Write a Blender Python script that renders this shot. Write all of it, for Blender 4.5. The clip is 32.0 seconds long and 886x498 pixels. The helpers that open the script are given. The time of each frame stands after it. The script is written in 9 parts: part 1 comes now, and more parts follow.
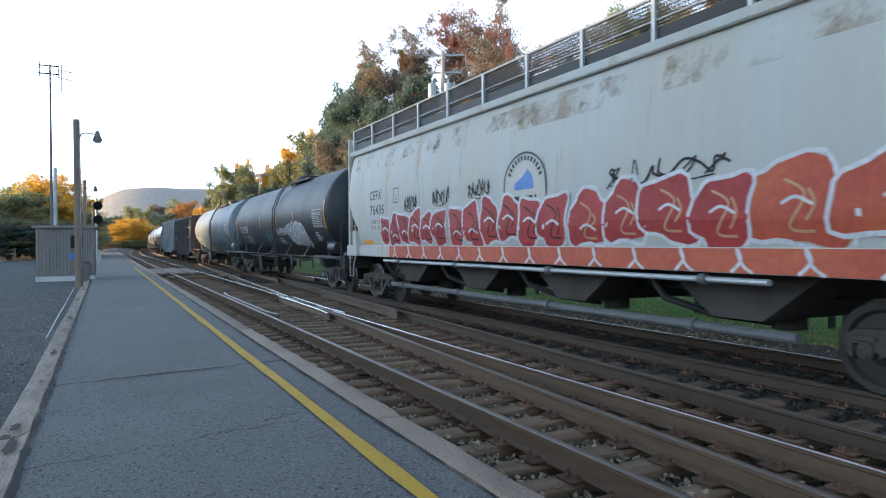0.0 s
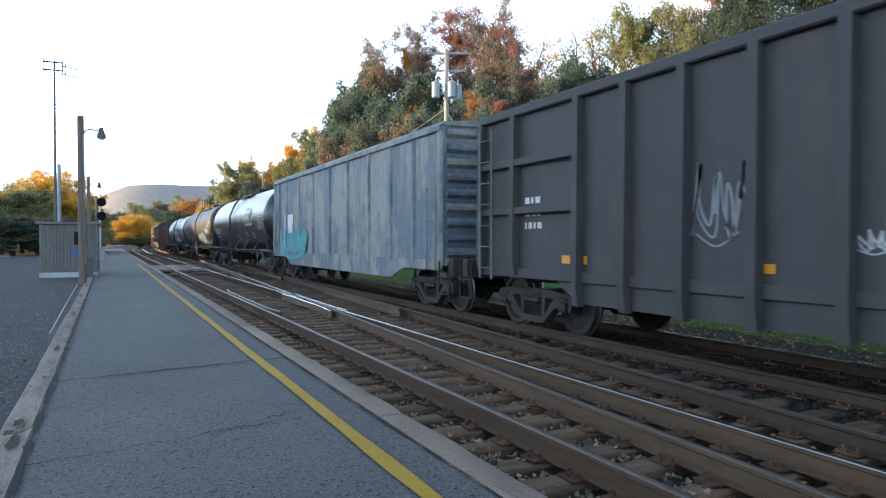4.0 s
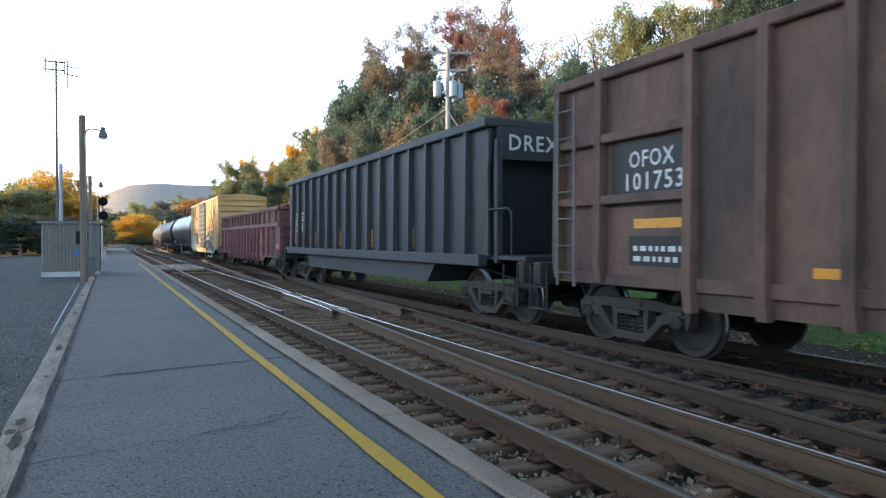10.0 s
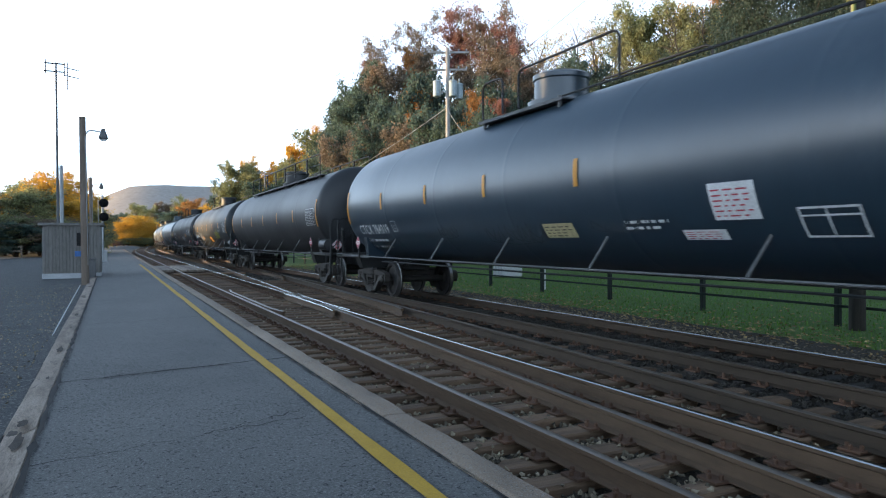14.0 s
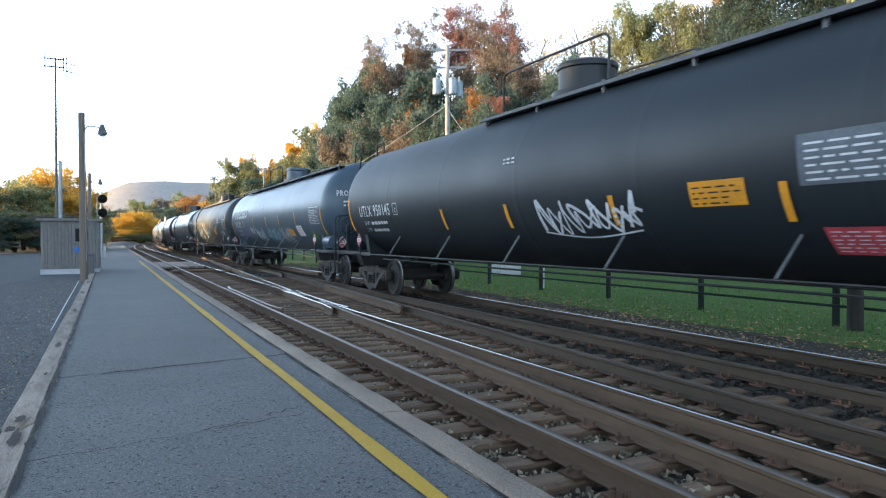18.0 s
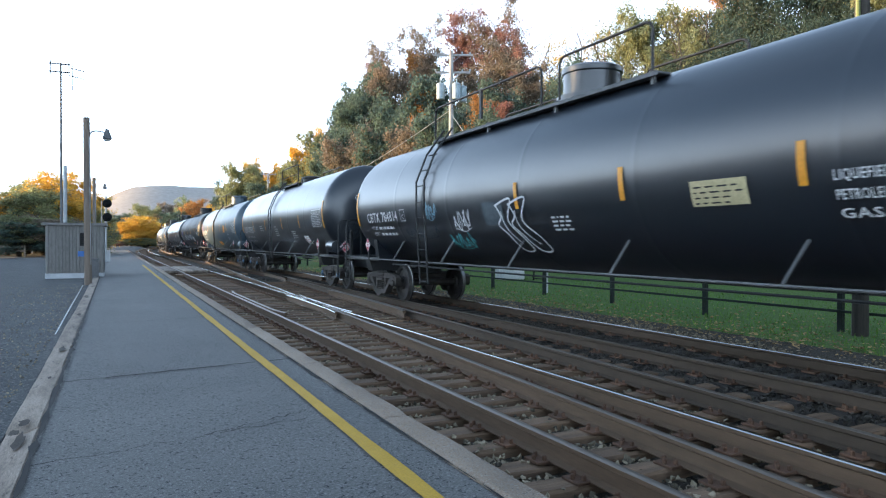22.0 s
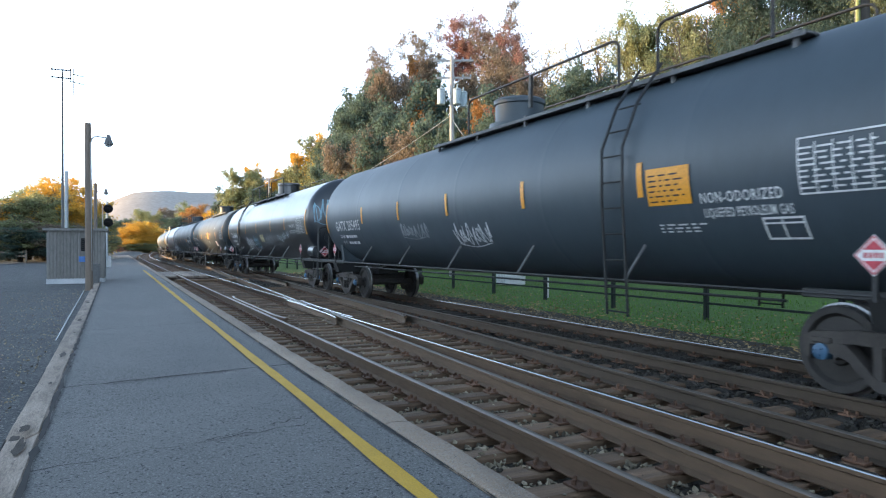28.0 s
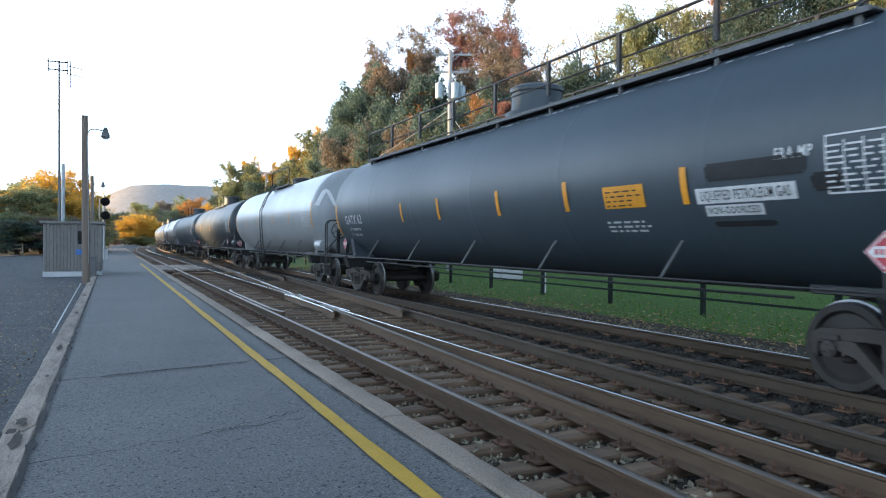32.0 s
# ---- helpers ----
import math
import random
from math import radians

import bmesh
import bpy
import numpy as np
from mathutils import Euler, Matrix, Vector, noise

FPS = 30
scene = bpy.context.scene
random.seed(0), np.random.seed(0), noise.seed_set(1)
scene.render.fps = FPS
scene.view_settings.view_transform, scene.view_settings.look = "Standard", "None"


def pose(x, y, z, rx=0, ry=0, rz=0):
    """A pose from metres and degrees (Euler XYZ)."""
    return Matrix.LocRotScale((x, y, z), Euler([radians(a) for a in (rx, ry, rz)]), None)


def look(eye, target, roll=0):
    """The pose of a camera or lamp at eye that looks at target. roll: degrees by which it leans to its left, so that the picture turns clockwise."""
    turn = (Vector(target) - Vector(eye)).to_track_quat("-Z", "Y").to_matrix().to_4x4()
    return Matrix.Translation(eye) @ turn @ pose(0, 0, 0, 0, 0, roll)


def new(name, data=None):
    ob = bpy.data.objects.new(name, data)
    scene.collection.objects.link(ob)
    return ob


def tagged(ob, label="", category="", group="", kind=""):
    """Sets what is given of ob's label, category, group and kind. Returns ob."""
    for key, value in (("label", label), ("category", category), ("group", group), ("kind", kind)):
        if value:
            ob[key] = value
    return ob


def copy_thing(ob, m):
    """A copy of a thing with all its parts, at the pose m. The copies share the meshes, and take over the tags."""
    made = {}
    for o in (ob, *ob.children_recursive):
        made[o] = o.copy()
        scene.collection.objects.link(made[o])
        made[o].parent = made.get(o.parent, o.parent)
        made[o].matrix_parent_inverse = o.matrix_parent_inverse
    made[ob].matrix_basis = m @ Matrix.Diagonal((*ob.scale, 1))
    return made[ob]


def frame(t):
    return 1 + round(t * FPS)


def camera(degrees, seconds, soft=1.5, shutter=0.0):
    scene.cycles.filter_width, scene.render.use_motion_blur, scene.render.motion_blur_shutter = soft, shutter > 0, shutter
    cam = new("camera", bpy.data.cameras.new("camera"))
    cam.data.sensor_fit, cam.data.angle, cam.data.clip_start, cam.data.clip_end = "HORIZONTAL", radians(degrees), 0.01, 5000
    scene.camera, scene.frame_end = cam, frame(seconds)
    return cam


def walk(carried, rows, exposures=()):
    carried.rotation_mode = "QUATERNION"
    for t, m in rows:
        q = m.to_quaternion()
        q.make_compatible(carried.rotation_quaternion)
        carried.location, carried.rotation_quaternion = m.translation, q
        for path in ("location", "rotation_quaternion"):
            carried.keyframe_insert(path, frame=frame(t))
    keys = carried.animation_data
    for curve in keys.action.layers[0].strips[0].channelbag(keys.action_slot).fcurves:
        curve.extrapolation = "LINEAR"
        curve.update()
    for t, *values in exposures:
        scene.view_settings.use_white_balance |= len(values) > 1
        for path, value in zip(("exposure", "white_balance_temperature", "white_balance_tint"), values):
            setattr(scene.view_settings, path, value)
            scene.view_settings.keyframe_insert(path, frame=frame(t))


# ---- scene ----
# the camera stands on the platform, held by hand: it only sways
HFOV = 65.52
EXPO = 1.38
EYE = (0.0, 0.0, 1.515)
SWAY = [
    (0, 26.17, -0.58, -0.35), (0.5, 26.08, -0.65, -0.49), (1, 26.07, -0.63, -0.28), (1.5, 26.12, -0.63, -0.23),
    (2, 26.12, -0.64, -0.17), (2.5, 26.10, -0.62, -0.16), (3, 25.95, -0.65, -0.04), (3.5, 25.95, -0.70, -0.03),
    (5.5, 25.93, -0.83, -0.13), (6, 26.00, -0.90, -0.15), (6.5, 26.00, -0.94, -0.24), (7, 25.95, -0.87, -0.24),
    (7.5, 25.94, -0.86, -0.21), (8, 26.03, -0.80, -0.22), (8.5, 26.00, -0.78, -0.34), (9, 26.00, -0.72, -0.29),
    (9.5, 25.97, -0.76, -0.15), (10, 25.83, -0.77, -0.04), (10.5, 25.85, -0.87, 0.06), (11, 25.73, -0.96, -0.05),
    (11.5, 25.68, -0.98, -0.01), (12, 25.77, -0.94, -0.04), (12.5, 25.71, -0.91, 0.02), (13, 25.72, -0.91, 0.00),
    (13.5, 25.69, -0.84, -0.29), (14, 25.77, -0.80, -0.34), (14.5, 25.88, -0.82, -0.26), (16.5, 26.21, -0.97, -0.10),
    (17, 26.02, -1.02, -0.11), (17.5, 25.94, -1.04, -0.05), (18, 25.86, -0.98, -0.01), (18.5, 25.73, -0.88, 0.15),
    (19, 25.60, -0.58, 0.02), (19.5, 25.36, -0.54, -0.02), (20, 25.34, -0.51, 0.06), (20.5, 25.51, -0.51, 0.05),
    (21, 25.46, -0.49, 0.08), (21.5, 25.57, -0.48, 0.13), (22, 25.57, -0.59, 0.05), (22.5, 25.55, -0.64, -0.02),
    (23, 25.64, -0.77, 0.02), (23.5, 25.69, -0.78, 0.17), (24, 25.71, -0.78, 0.07), (24.5, 25.72, -0.76, 0.07),
    (25, 25.71, -0.65, 0.08), (25.5, 25.66, -0.65, 0.12), (27.5, 25.58, -0.38, 0.10), (28, 25.50, -0.17, -0.00),
    (28.5, 25.37, -0.18, 0.14), (29, 25.28, -0.24, 0.04), (29.5, 25.38, -0.24, 0.17), (30, 25.44, -0.35, 0.24),
    (30.5, 25.62, -0.41, 0.27), (31, 25.66, -0.45, 0.21), (31.5, 25.65, -0.50, 0.32), (32, 25.71, -0.63, 0.25),
]  # seconds, degrees to the right of the track, degrees up, lean
STOPS = [(0, -0.12), (1, -0.05), (2, 0.22), (3, -0.1), (6, -0.14), (7, -0.04), (8, 0.16), (9, 0.0), (10, -0.12), (11, -0.05), (12, -0.18), (13, -0.35), (14, -0.42), (14.5, 0.0), (16.5, 0.15), (18, 0.15), (19, 0.15),
         (20, -0.1), (21, -0.12), (22, 0.12), (24, 0.14), (25, 0.04), (28, 0.12), (29, 0.06), (31, 0.14), (32, 0.02)]
EXPOSURES = [(t, EXPO + e, 6500, 8) for t, e in STOPS]
cam = camera(HFOV, 32.0, soft=1.15, shutter=0.08)
walk(cam, [(t, pose(*EYE, 90 + up, 0, -turn) @ pose(0, 0, 0, 0, 0, lean)) for t, turn, up, lean in SWAY], EXPOSURES)

# ---------------------------------------------------------------- light
SUN_TURN, SUN_UP = radians(-62), radians(5)  # low in the west, left of the track's line
world = bpy.data.worlds.new("evening_sky")
scene.world = world
world.use_nodes = True
wn, wl = world.node_tree.nodes, world.node_tree.links
wn.clear()
sky = wn.new("ShaderNodeTexSky")
sky.sky_type, sky.sun_disc = "NISHITA", False
sky.sun_elevation, sky.sun_rotation = SUN_UP, SUN_TURN
sky.air_density, sky.dust_density, sky.ozone_density = 1.0, 0.6, 3.0
haze = wn.new("ShaderNodeMix")
haze.data_type, haze.blend_type = "RGBA", "MIX"
haze.inputs[7].default_value = (12.8, 15.8, 20.2, 1)  # the haze is thick low down and thins out overhead
back = wn.new("ShaderNodeBackground")
back.inputs[1].default_value = 0.15
wout = wn.new("ShaderNodeOutputWorld")
dome, split, thin = wn.new("ShaderNodeTexCoord"), wn.new("ShaderNodeSeparateXYZ"), wn.new("ShaderNodeMapRange")
thin.interpolation_type = "SMOOTHSTEP"
thin.inputs[1].default_value, thin.inputs[2].default_value, thin.inputs[3].default_value, thin.inputs[4].default_value = 0.0, 0.62, 0.62, 0.06
wl.new(dome.outputs["Generated"], split.inputs[0])
wl.new(split.outputs[2], thin.inputs[0])
wl.new(thin.outputs[0], haze.inputs[0])
wl.new(sky.outputs[0], haze.inputs[6])
wl.new(haze.outputs[2], back.inputs[0])
wl.new(back.outputs[0], wout.inputs[0])
sun = new("evening_sun", bpy.data.lights.new("evening_sun", "SUN"))
sun.data.energy, sun.data.angle, sun.data.color = 5.0, radians(1.0), (1.0, 0.7, 0.38)
sun.matrix_world = look((0, 0, 0), (-math.sin(SUN_TURN) * math.cos(SUN_UP), -math.cos(SUN_TURN) * math.cos(SUN_UP), -math.sin(SUN_UP)))

# ---------------------------------------------------------------- materials
def mat(name, c1, c2=None, rough=0.7, metal=0.0, scale=6.0, stretch=(1, 1, 1), big=0.6, bump=0.0, bump_scale=40.0, spread=0.0,
        island=0.0, coat=0.0, contrast=0.25, stain=None, stain_at=0.6, trans=0.0, rough_var=0.1, grain=0.28, specks=None, gloss=0.5):
    """A surface with fine grain, broad variation, stains, and relief."""
    m = bpy.data.materials.new(name)
    m.use_nodes = True
    n, l = m.node_tree.nodes, m.node_tree.links
    b = n["Principled BSDF"]
    c2 = c2 or tuple(x * 0.6 for x in c1)
    tc = n.new("ShaderNodeTexCoord")
    mp = n.new("ShaderNodeMapping")
    mp.inputs[3].default_value = stretch
    l.new(tc.outputs["Object"], mp.inputs[0])
    info = n.new("ShaderNodeObjectInfo")
    shift = n.new("ShaderNodeVectorMath")
    shift.operation = "SCALE"
    shift.inputs[0].default_value = (37.0, 11.0, 23.0)
    l.new(info.outputs["Random"], shift.inputs["Scale"])
    l.new(shift.outputs[0], mp.inputs[1])

    def noise_of(s, detail=6, r=0.6):
        t = n.new("ShaderNodeTexNoise")
        t.inputs["Scale"].default_value, t.inputs["Detail"].default_value, t.inputs["Roughness"].default_value = s, detail, r
        l.new(mp.outputs[0], t.inputs["Vector"])
        return t.outputs["Fac"]

    def ramp(fac, lo, hi):
        t = n.new("ShaderNodeMapRange")
        t.inputs[1].default_value, t.inputs[2].default_value = lo, hi
        l.new(fac, t.inputs[0])
        return t.outputs[0]

    def mix(fac, a, c, kind="MIX"):
        t = n.new("ShaderNodeMix")
        t.data_type, t.blend_type = "RGBA", kind
        for s, v in ((0, fac), (6, a), (7, c)):
            if isinstance(v, (int, float)):
                t.inputs[s].default_value = v
            elif isinstance(v, tuple):
                t.inputs[s].default_value = (*v[:3], 1)
            else:
                l.new(v, t.inputs[s])
        return t.outputs[2]

    fine = noise_of(scale * 8, 8, 0.7)
    broad = noise_of(scale * big, 4, 0.6)
    col = mix(ramp(broad, 0.5 - contrast, 0.5 + contrast), c1, c2)
    g = ramp(fine, 0.25, 0.75)
    grit = n.new("ShaderNodeMapRange")
    grit.inputs[3].default_value, grit.inputs[4].default_value = 1 - grain, 1 + grain
    l.new(g, grit.inputs[0])
    sc = n.new("ShaderNodeVectorMath")
    sc.operation = "SCALE"
    l.new(col, sc.inputs[0])
    l.new(grit.outputs[0], sc.inputs["Scale"])
    col = sc.outputs[0]
    if specks:
        s, light, dark = specks
        col = mix(ramp(noise_of(s, 2, 0.5), 0.56, 0.64), col, light)
        col = mix(ramp(noise_of(s * 0.8, 2, 0.5), 0.6, 0.68), col, dark)
    if stain:
        col = mix(ramp(noise_of(scale * 1.7, 9, 0.75), stain_at, stain_at + 0.12), col, stain)
    if spread or island:
        src = info.outputs["Random"]
        if island:
            geo = n.new("ShaderNodeNewGeometry")
            src = geo.outputs["Random Per Island"]
        k = n.new("ShaderNodeMapRange")
        amp = island or spread
        k.inputs[3].default_value, k.inputs[4].default_value = 1 - amp, 1 + amp
        l.new(src, k.inputs[0])
        s2 = n.new("ShaderNodeVectorMath")
        s2.operation = "SCALE"
        l.new(col, s2.inputs[0])
        l.new(k.outputs[0], s2.inputs["Scale"])
        col = s2.outputs[0]
    l.new(col, b.inputs["Base Color"])
    rr = n.new("ShaderNodeMapRange")
    rr.inputs[3].default_value, rr.inputs[4].default_value = max(0.03, rough - rough_var), min(1, rough + rough_var)
    l.new(broad, rr.inputs[0])
    l.new(rr.outputs[0], b.inputs["Roughness"])
    b.inputs["Metallic"].default_value = metal
    b.inputs["Specular IOR Level"].default_value = gloss
    b.inputs["Coat Weight"].default_value = coat
    b.inputs["Coat Roughness"].default_value = 0.15
    if bump:
        bp = n.new("ShaderNodeBump")
        bp.inputs["Strength"].default_value, bp.inputs["Distance"].default_value = 1.0, bump
        l.new(noise_of(bump_scale, 6, 0.65), bp.inputs["Height"])
        l.new(bp.outputs[0], b.inputs["Normal"])
    if trans:
        tr = n.new("ShaderNodeBsdfTranslucent")
        ms = n.new("ShaderNodeMixShader")
        ms.inputs[0].default_value = trans
        boost = n.new("ShaderNodeVectorMath")
        boost.operation = "SCALE"
        boost.inputs["Scale"].default_value = 1.5
        l.new(col, boost.inputs[0])
        l.new(boost.outputs[0], tr.inputs[0])
        l.new(b.outputs[0], ms.inputs[1])
        l.new(tr.outputs[0], ms.inputs[2])
        l.new(ms.outputs[0], n["Material Output"].inputs[0])
    return m


def paint(name, c, rough=0.4, dirt=(0.05, 0.044, 0.04), amount=0.6, coat=0.0, rv=0.12, gloss=0.6, soil=0.3):
    """Railway paint: streaked by rain, dusted and chipped."""
    return mat(name, c, tuple(x * (1 - soil * 0.6) + d * soil * 0.6 for x, d in zip(c, dirt)), rough, 0, 0.5, (1, 1, 0.5), 0.9, 0.0008, 9, contrast=0.3, grain=0.1,
               stain=tuple(x * (1 - soil) + d * soil for x, d in zip(c, dirt)), stain_at=amount, coat=coat, rough_var=rv, gloss=gloss)


M = dict(
    asphalt=mat("asphalt", (0.148, 0.147, 0.14), (0.116, 0.117, 0.114), 0.82, 0, 14.0, big=0.05, bump=0.02, bump_scale=85, stain=(0.07, 0.073, 0.074), stain_at=0.6, grain=0.75, specks=(58, (0.22, 0.225, 0.22), (0.018, 0.021, 0.024))),
    crack=mat("tar", (0.014, 0.014, 0.015), rough=0.95),
    yellow=mat("yellow_line", (0.5, 0.295, 0.012), (0.42, 0.25, 0.018), 0.75, 0, 8, stain=(0.25, 0.19, 0.08), stain_at=0.63, bump=0.002, bump_scale=120),
    kerb=mat("kerb_concrete", (0.29, 0.22, 0.16), (0.21, 0.155, 0.11), 0.9, 0, 9, big=0.12, bump=0.008, bump_scale=50, stain=(0.1, 0.088, 0.078), stain_at=0.6, spread=0.12, grain=0.45, specks=(90, (0.28, 0.25, 0.22), (0.1, 0.085, 0.075))),
    timber=mat("grey_timber", (0.3, 0.24, 0.19), (0.17, 0.135, 0.108), 0.9, 0, 5, (3, 0.5, 3), bump=0.014, bump_scale=8, stain=(0.055, 0.042, 0.034), stain_at=0.57, spread=0.2, contrast=0.15, grain=0.5),
    rot=mat("decayed_wood", (0.06, 0.046, 0.036), (0.035, 0.028, 0.023), 0.95, 0, 14, bump=0.01, bump_scale=30),
    tie=mat("creosoted_tie", (0.0753, 0.0486, 0.03), (0.2012, 0.1248, 0.0755), 0.9, 0, 5, (0.35, 4, 4), bump=0.012, bump_scale=9, stain=(0.03, 0.024, 0.02), spread=0.35),
    # ties by the train: shade is painted into the colour, beside the oil
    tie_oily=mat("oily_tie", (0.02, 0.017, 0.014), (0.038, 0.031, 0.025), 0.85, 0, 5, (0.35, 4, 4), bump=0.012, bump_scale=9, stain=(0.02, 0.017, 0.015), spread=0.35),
    plate=mat("rusty_plate", (0.1375, 0.0686, 0.0394), (0.088, 0.049, 0.0295), 0.85, 0.2, 9, bump=0.003, spread=0.25),
    rail=mat("rusty_rail", (0.1298, 0.0784, 0.0459), (0.0935, 0.0617, 0.0377), 0.75, 0.3, 3, (1, 0.15, 1), bump=0.002),
    # darker copy of the rusty rail, with shade painted in
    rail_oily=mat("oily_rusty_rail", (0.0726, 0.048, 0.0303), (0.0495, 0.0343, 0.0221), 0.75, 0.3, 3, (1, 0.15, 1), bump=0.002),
    railhead=mat("worn_rail_head", (0.17, 0.14, 0.115), (0.125, 0.105, 0.085), 0.48, 0.5, 3, (1, 0.1, 1)),
    railhead_b=mat("polished_rail_head", (0.7, 0.69, 0.67), (0.6, 0.59, 0.57), 0.16, 1.0, 3, (1, 0.1, 1)),
    ballast=mat("ballast_bed", (0.0605, 0.048, 0.0328), (0.0385, 0.0304, 0.0213), 0.95, 0, 6, bump=0.05, bump_scale=26, specks=(30, (0.085, 0.078, 0.066), (0.014, 0.012, 0.01))),
    stone=mat("ballast_stone", (0.2466, 0.2024, 0.1355), (0.1298, 0.1041, 0.0707), 0.9, 0, 9, island=0.8),
    # oil-dark stones, darkened further to stand for shade
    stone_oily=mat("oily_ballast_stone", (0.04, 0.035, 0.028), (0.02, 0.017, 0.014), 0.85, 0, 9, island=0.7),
    gravel=mat("gravel_yard", (0.07, 0.076, 0.08), (0.036, 0.041, 0.045), 0.95, 0, 9, big=0.16, bump=0.06, bump_scale=14, specks=(38, (0.16, 0.16, 0.155), (0.03, 0.032, 0.033)), stain=(0.14, 0.125, 0.09), stain_at=0.62, grain=0.6),
    grass=mat("lawn", (0.06, 0.135, 0.018), (0.085, 0.14, 0.025), 0.9, 0, 0.5, bump=0.03, bump_scale=30, stain=(0.13, 0.1, 0.035), stain_at=0.66),
    blade=mat("grass_blade", (0.095, 0.22, 0.026), (0.14, 0.235, 0.04), 0.8, 0, 3, island=0.45, trans=0.25),
    fallen=mat("fallen_leaf", (0.4, 0.29, 0.12), (0.25, 0.13, 0.05), 0.8, 0, 3, island=0.5),
    earth=mat("wood_floor", (0.04, 0.036, 0.02), (0.028, 0.026, 0.015), 0.95, 0, 0.4, bump=0.05, bump_scale=5),
    bark=mat("bark", (0.09, 0.075, 0.06), (0.05, 0.042, 0.035), 0.95, 0, 4, (3, 3, 0.5), bump=0.02, bump_scale=8),
    pole=mat("weathered_pole", (0.2, 0.155, 0.12), (0.14, 0.11, 0.088), 0.9, 0, 5, (5, 5, 0.3), bump=0.006, bump_scale=9),
    polegrey=mat("grey_pole", (0.42, 0.39, 0.36), (0.32, 0.3, 0.28), 0.9, 0, 5, (5, 5, 0.3), bump=0.006, bump_scale=9),
    galv=mat("galvanised_steel", (0.42, 0.44, 0.45), (0.33, 0.35, 0.36), 0.5, 0.5, 6),
    can=mat("transformer_paint", (0.36, 0.43, 0.45), (0.3, 0.36, 0.38), 0.45, 0, 3),
    siding=mat("shed_siding", (0.18, 0.17, 0.155), (0.15, 0.142, 0.13), 0.7, 0, 2, (1, 1, 0.3), spread=0.06),
    dark=mat("dark_void", (0.012, 0.012, 0.013), rough=0.9),
    white=mat("white_paint", (0.72, 0.71, 0.69), (0.62, 0.61, 0.6), 0.6, 0, 4),
    cream=mat("cream_emblem", (0.5, 0.48, 0.42), (0.42, 0.4, 0.35), 0.6, 0, 3),
    bluesign=mat("blue_sign", (0.06, 0.2, 0.55), rough=0.5),
    iron=mat("dark_iron", (0.013, 0.0145, 0.016), (0.022, 0.021, 0.02), 0.55, 0.2, 4, bump=0.002),
    bogie=mat("dusty_cast_steel", (0.062, 0.052, 0.044), (0.034, 0.029, 0.026), 0.8, 0.1, 3, bump=0.004, bump_scale=12),
    wheel=mat("wheel_steel", (0.04, 0.036, 0.033), (0.027, 0.024, 0.022), 0.65, 0.3, 5),
    tread=mat("polished_tread", (0.33, 0.32, 0.31), (0.26, 0.25, 0.245), 0.35, 0.9, 5),
    capblue=mat("blue_bearing_cap", (0.05, 0.14, 0.24), (0.03, 0.07, 0.12), 0.5, 0, 6),
    caprust=mat("rusty_bearing_cap", (0.16, 0.09, 0.06), (0.1, 0.06, 0.045), 0.7, 0, 6),
    letter=mat("white_lettering", (0.66, 0.66, 0.64), (0.5, 0.5, 0.49), 0.7, 0, 3, contrast=0.4),
    stripe=mat("reflector_yellow", (0.75, 0.31, 0.02), (0.62, 0.26, 0.02), 0.45, 0, 4),
    red=mat("placard_red", (0.55, 0.06, 0.08), rough=0.6),
    sign_grey=mat("grey_sign", (0.11, 0.125, 0.14), (0.08, 0.09, 0.1), 0.6, 0, 3),
    sign_cream=mat("faded_sign", (0.52, 0.45, 0.25), (0.44, 0.36, 0.2), 0.6, 0, 2),
    sill_grey=mat("dusty_sill", (0.13, 0.13, 0.13), (0.09, 0.09, 0.09), 0.7, 0, 2),
    rust=mat("bare_rust", (0.2, 0.085, 0.04), (0.13, 0.06, 0.035), 0.85, 0, 4, bump=0.003),
    faded_rust=mat("faded_rust", (0.42, 0.22, 0.1), (0.33, 0.17, 0.085), 0.8, 0, 5, (1, 1, 3)),
    fence=mat("black_fence", (0.02, 0.028, 0.024), (0.035, 0.04, 0.036), 0.8, 0, 5),
    guard=mat("yellow_plastic", (0.17, 0.2, 0.05), (0.13, 0.15, 0.045), 0.5, 0, 3),
    darkpole=mat("dark_creosoted_pole", (0.085, 0.07, 0.058), (0.045, 0.038, 0.032), 0.9, 0, 5, (5, 5, 0.3), bump=0.006, bump_scale=9),
    wire=mat("cable", (0.02, 0.02, 0.02), rough=0.7),
)

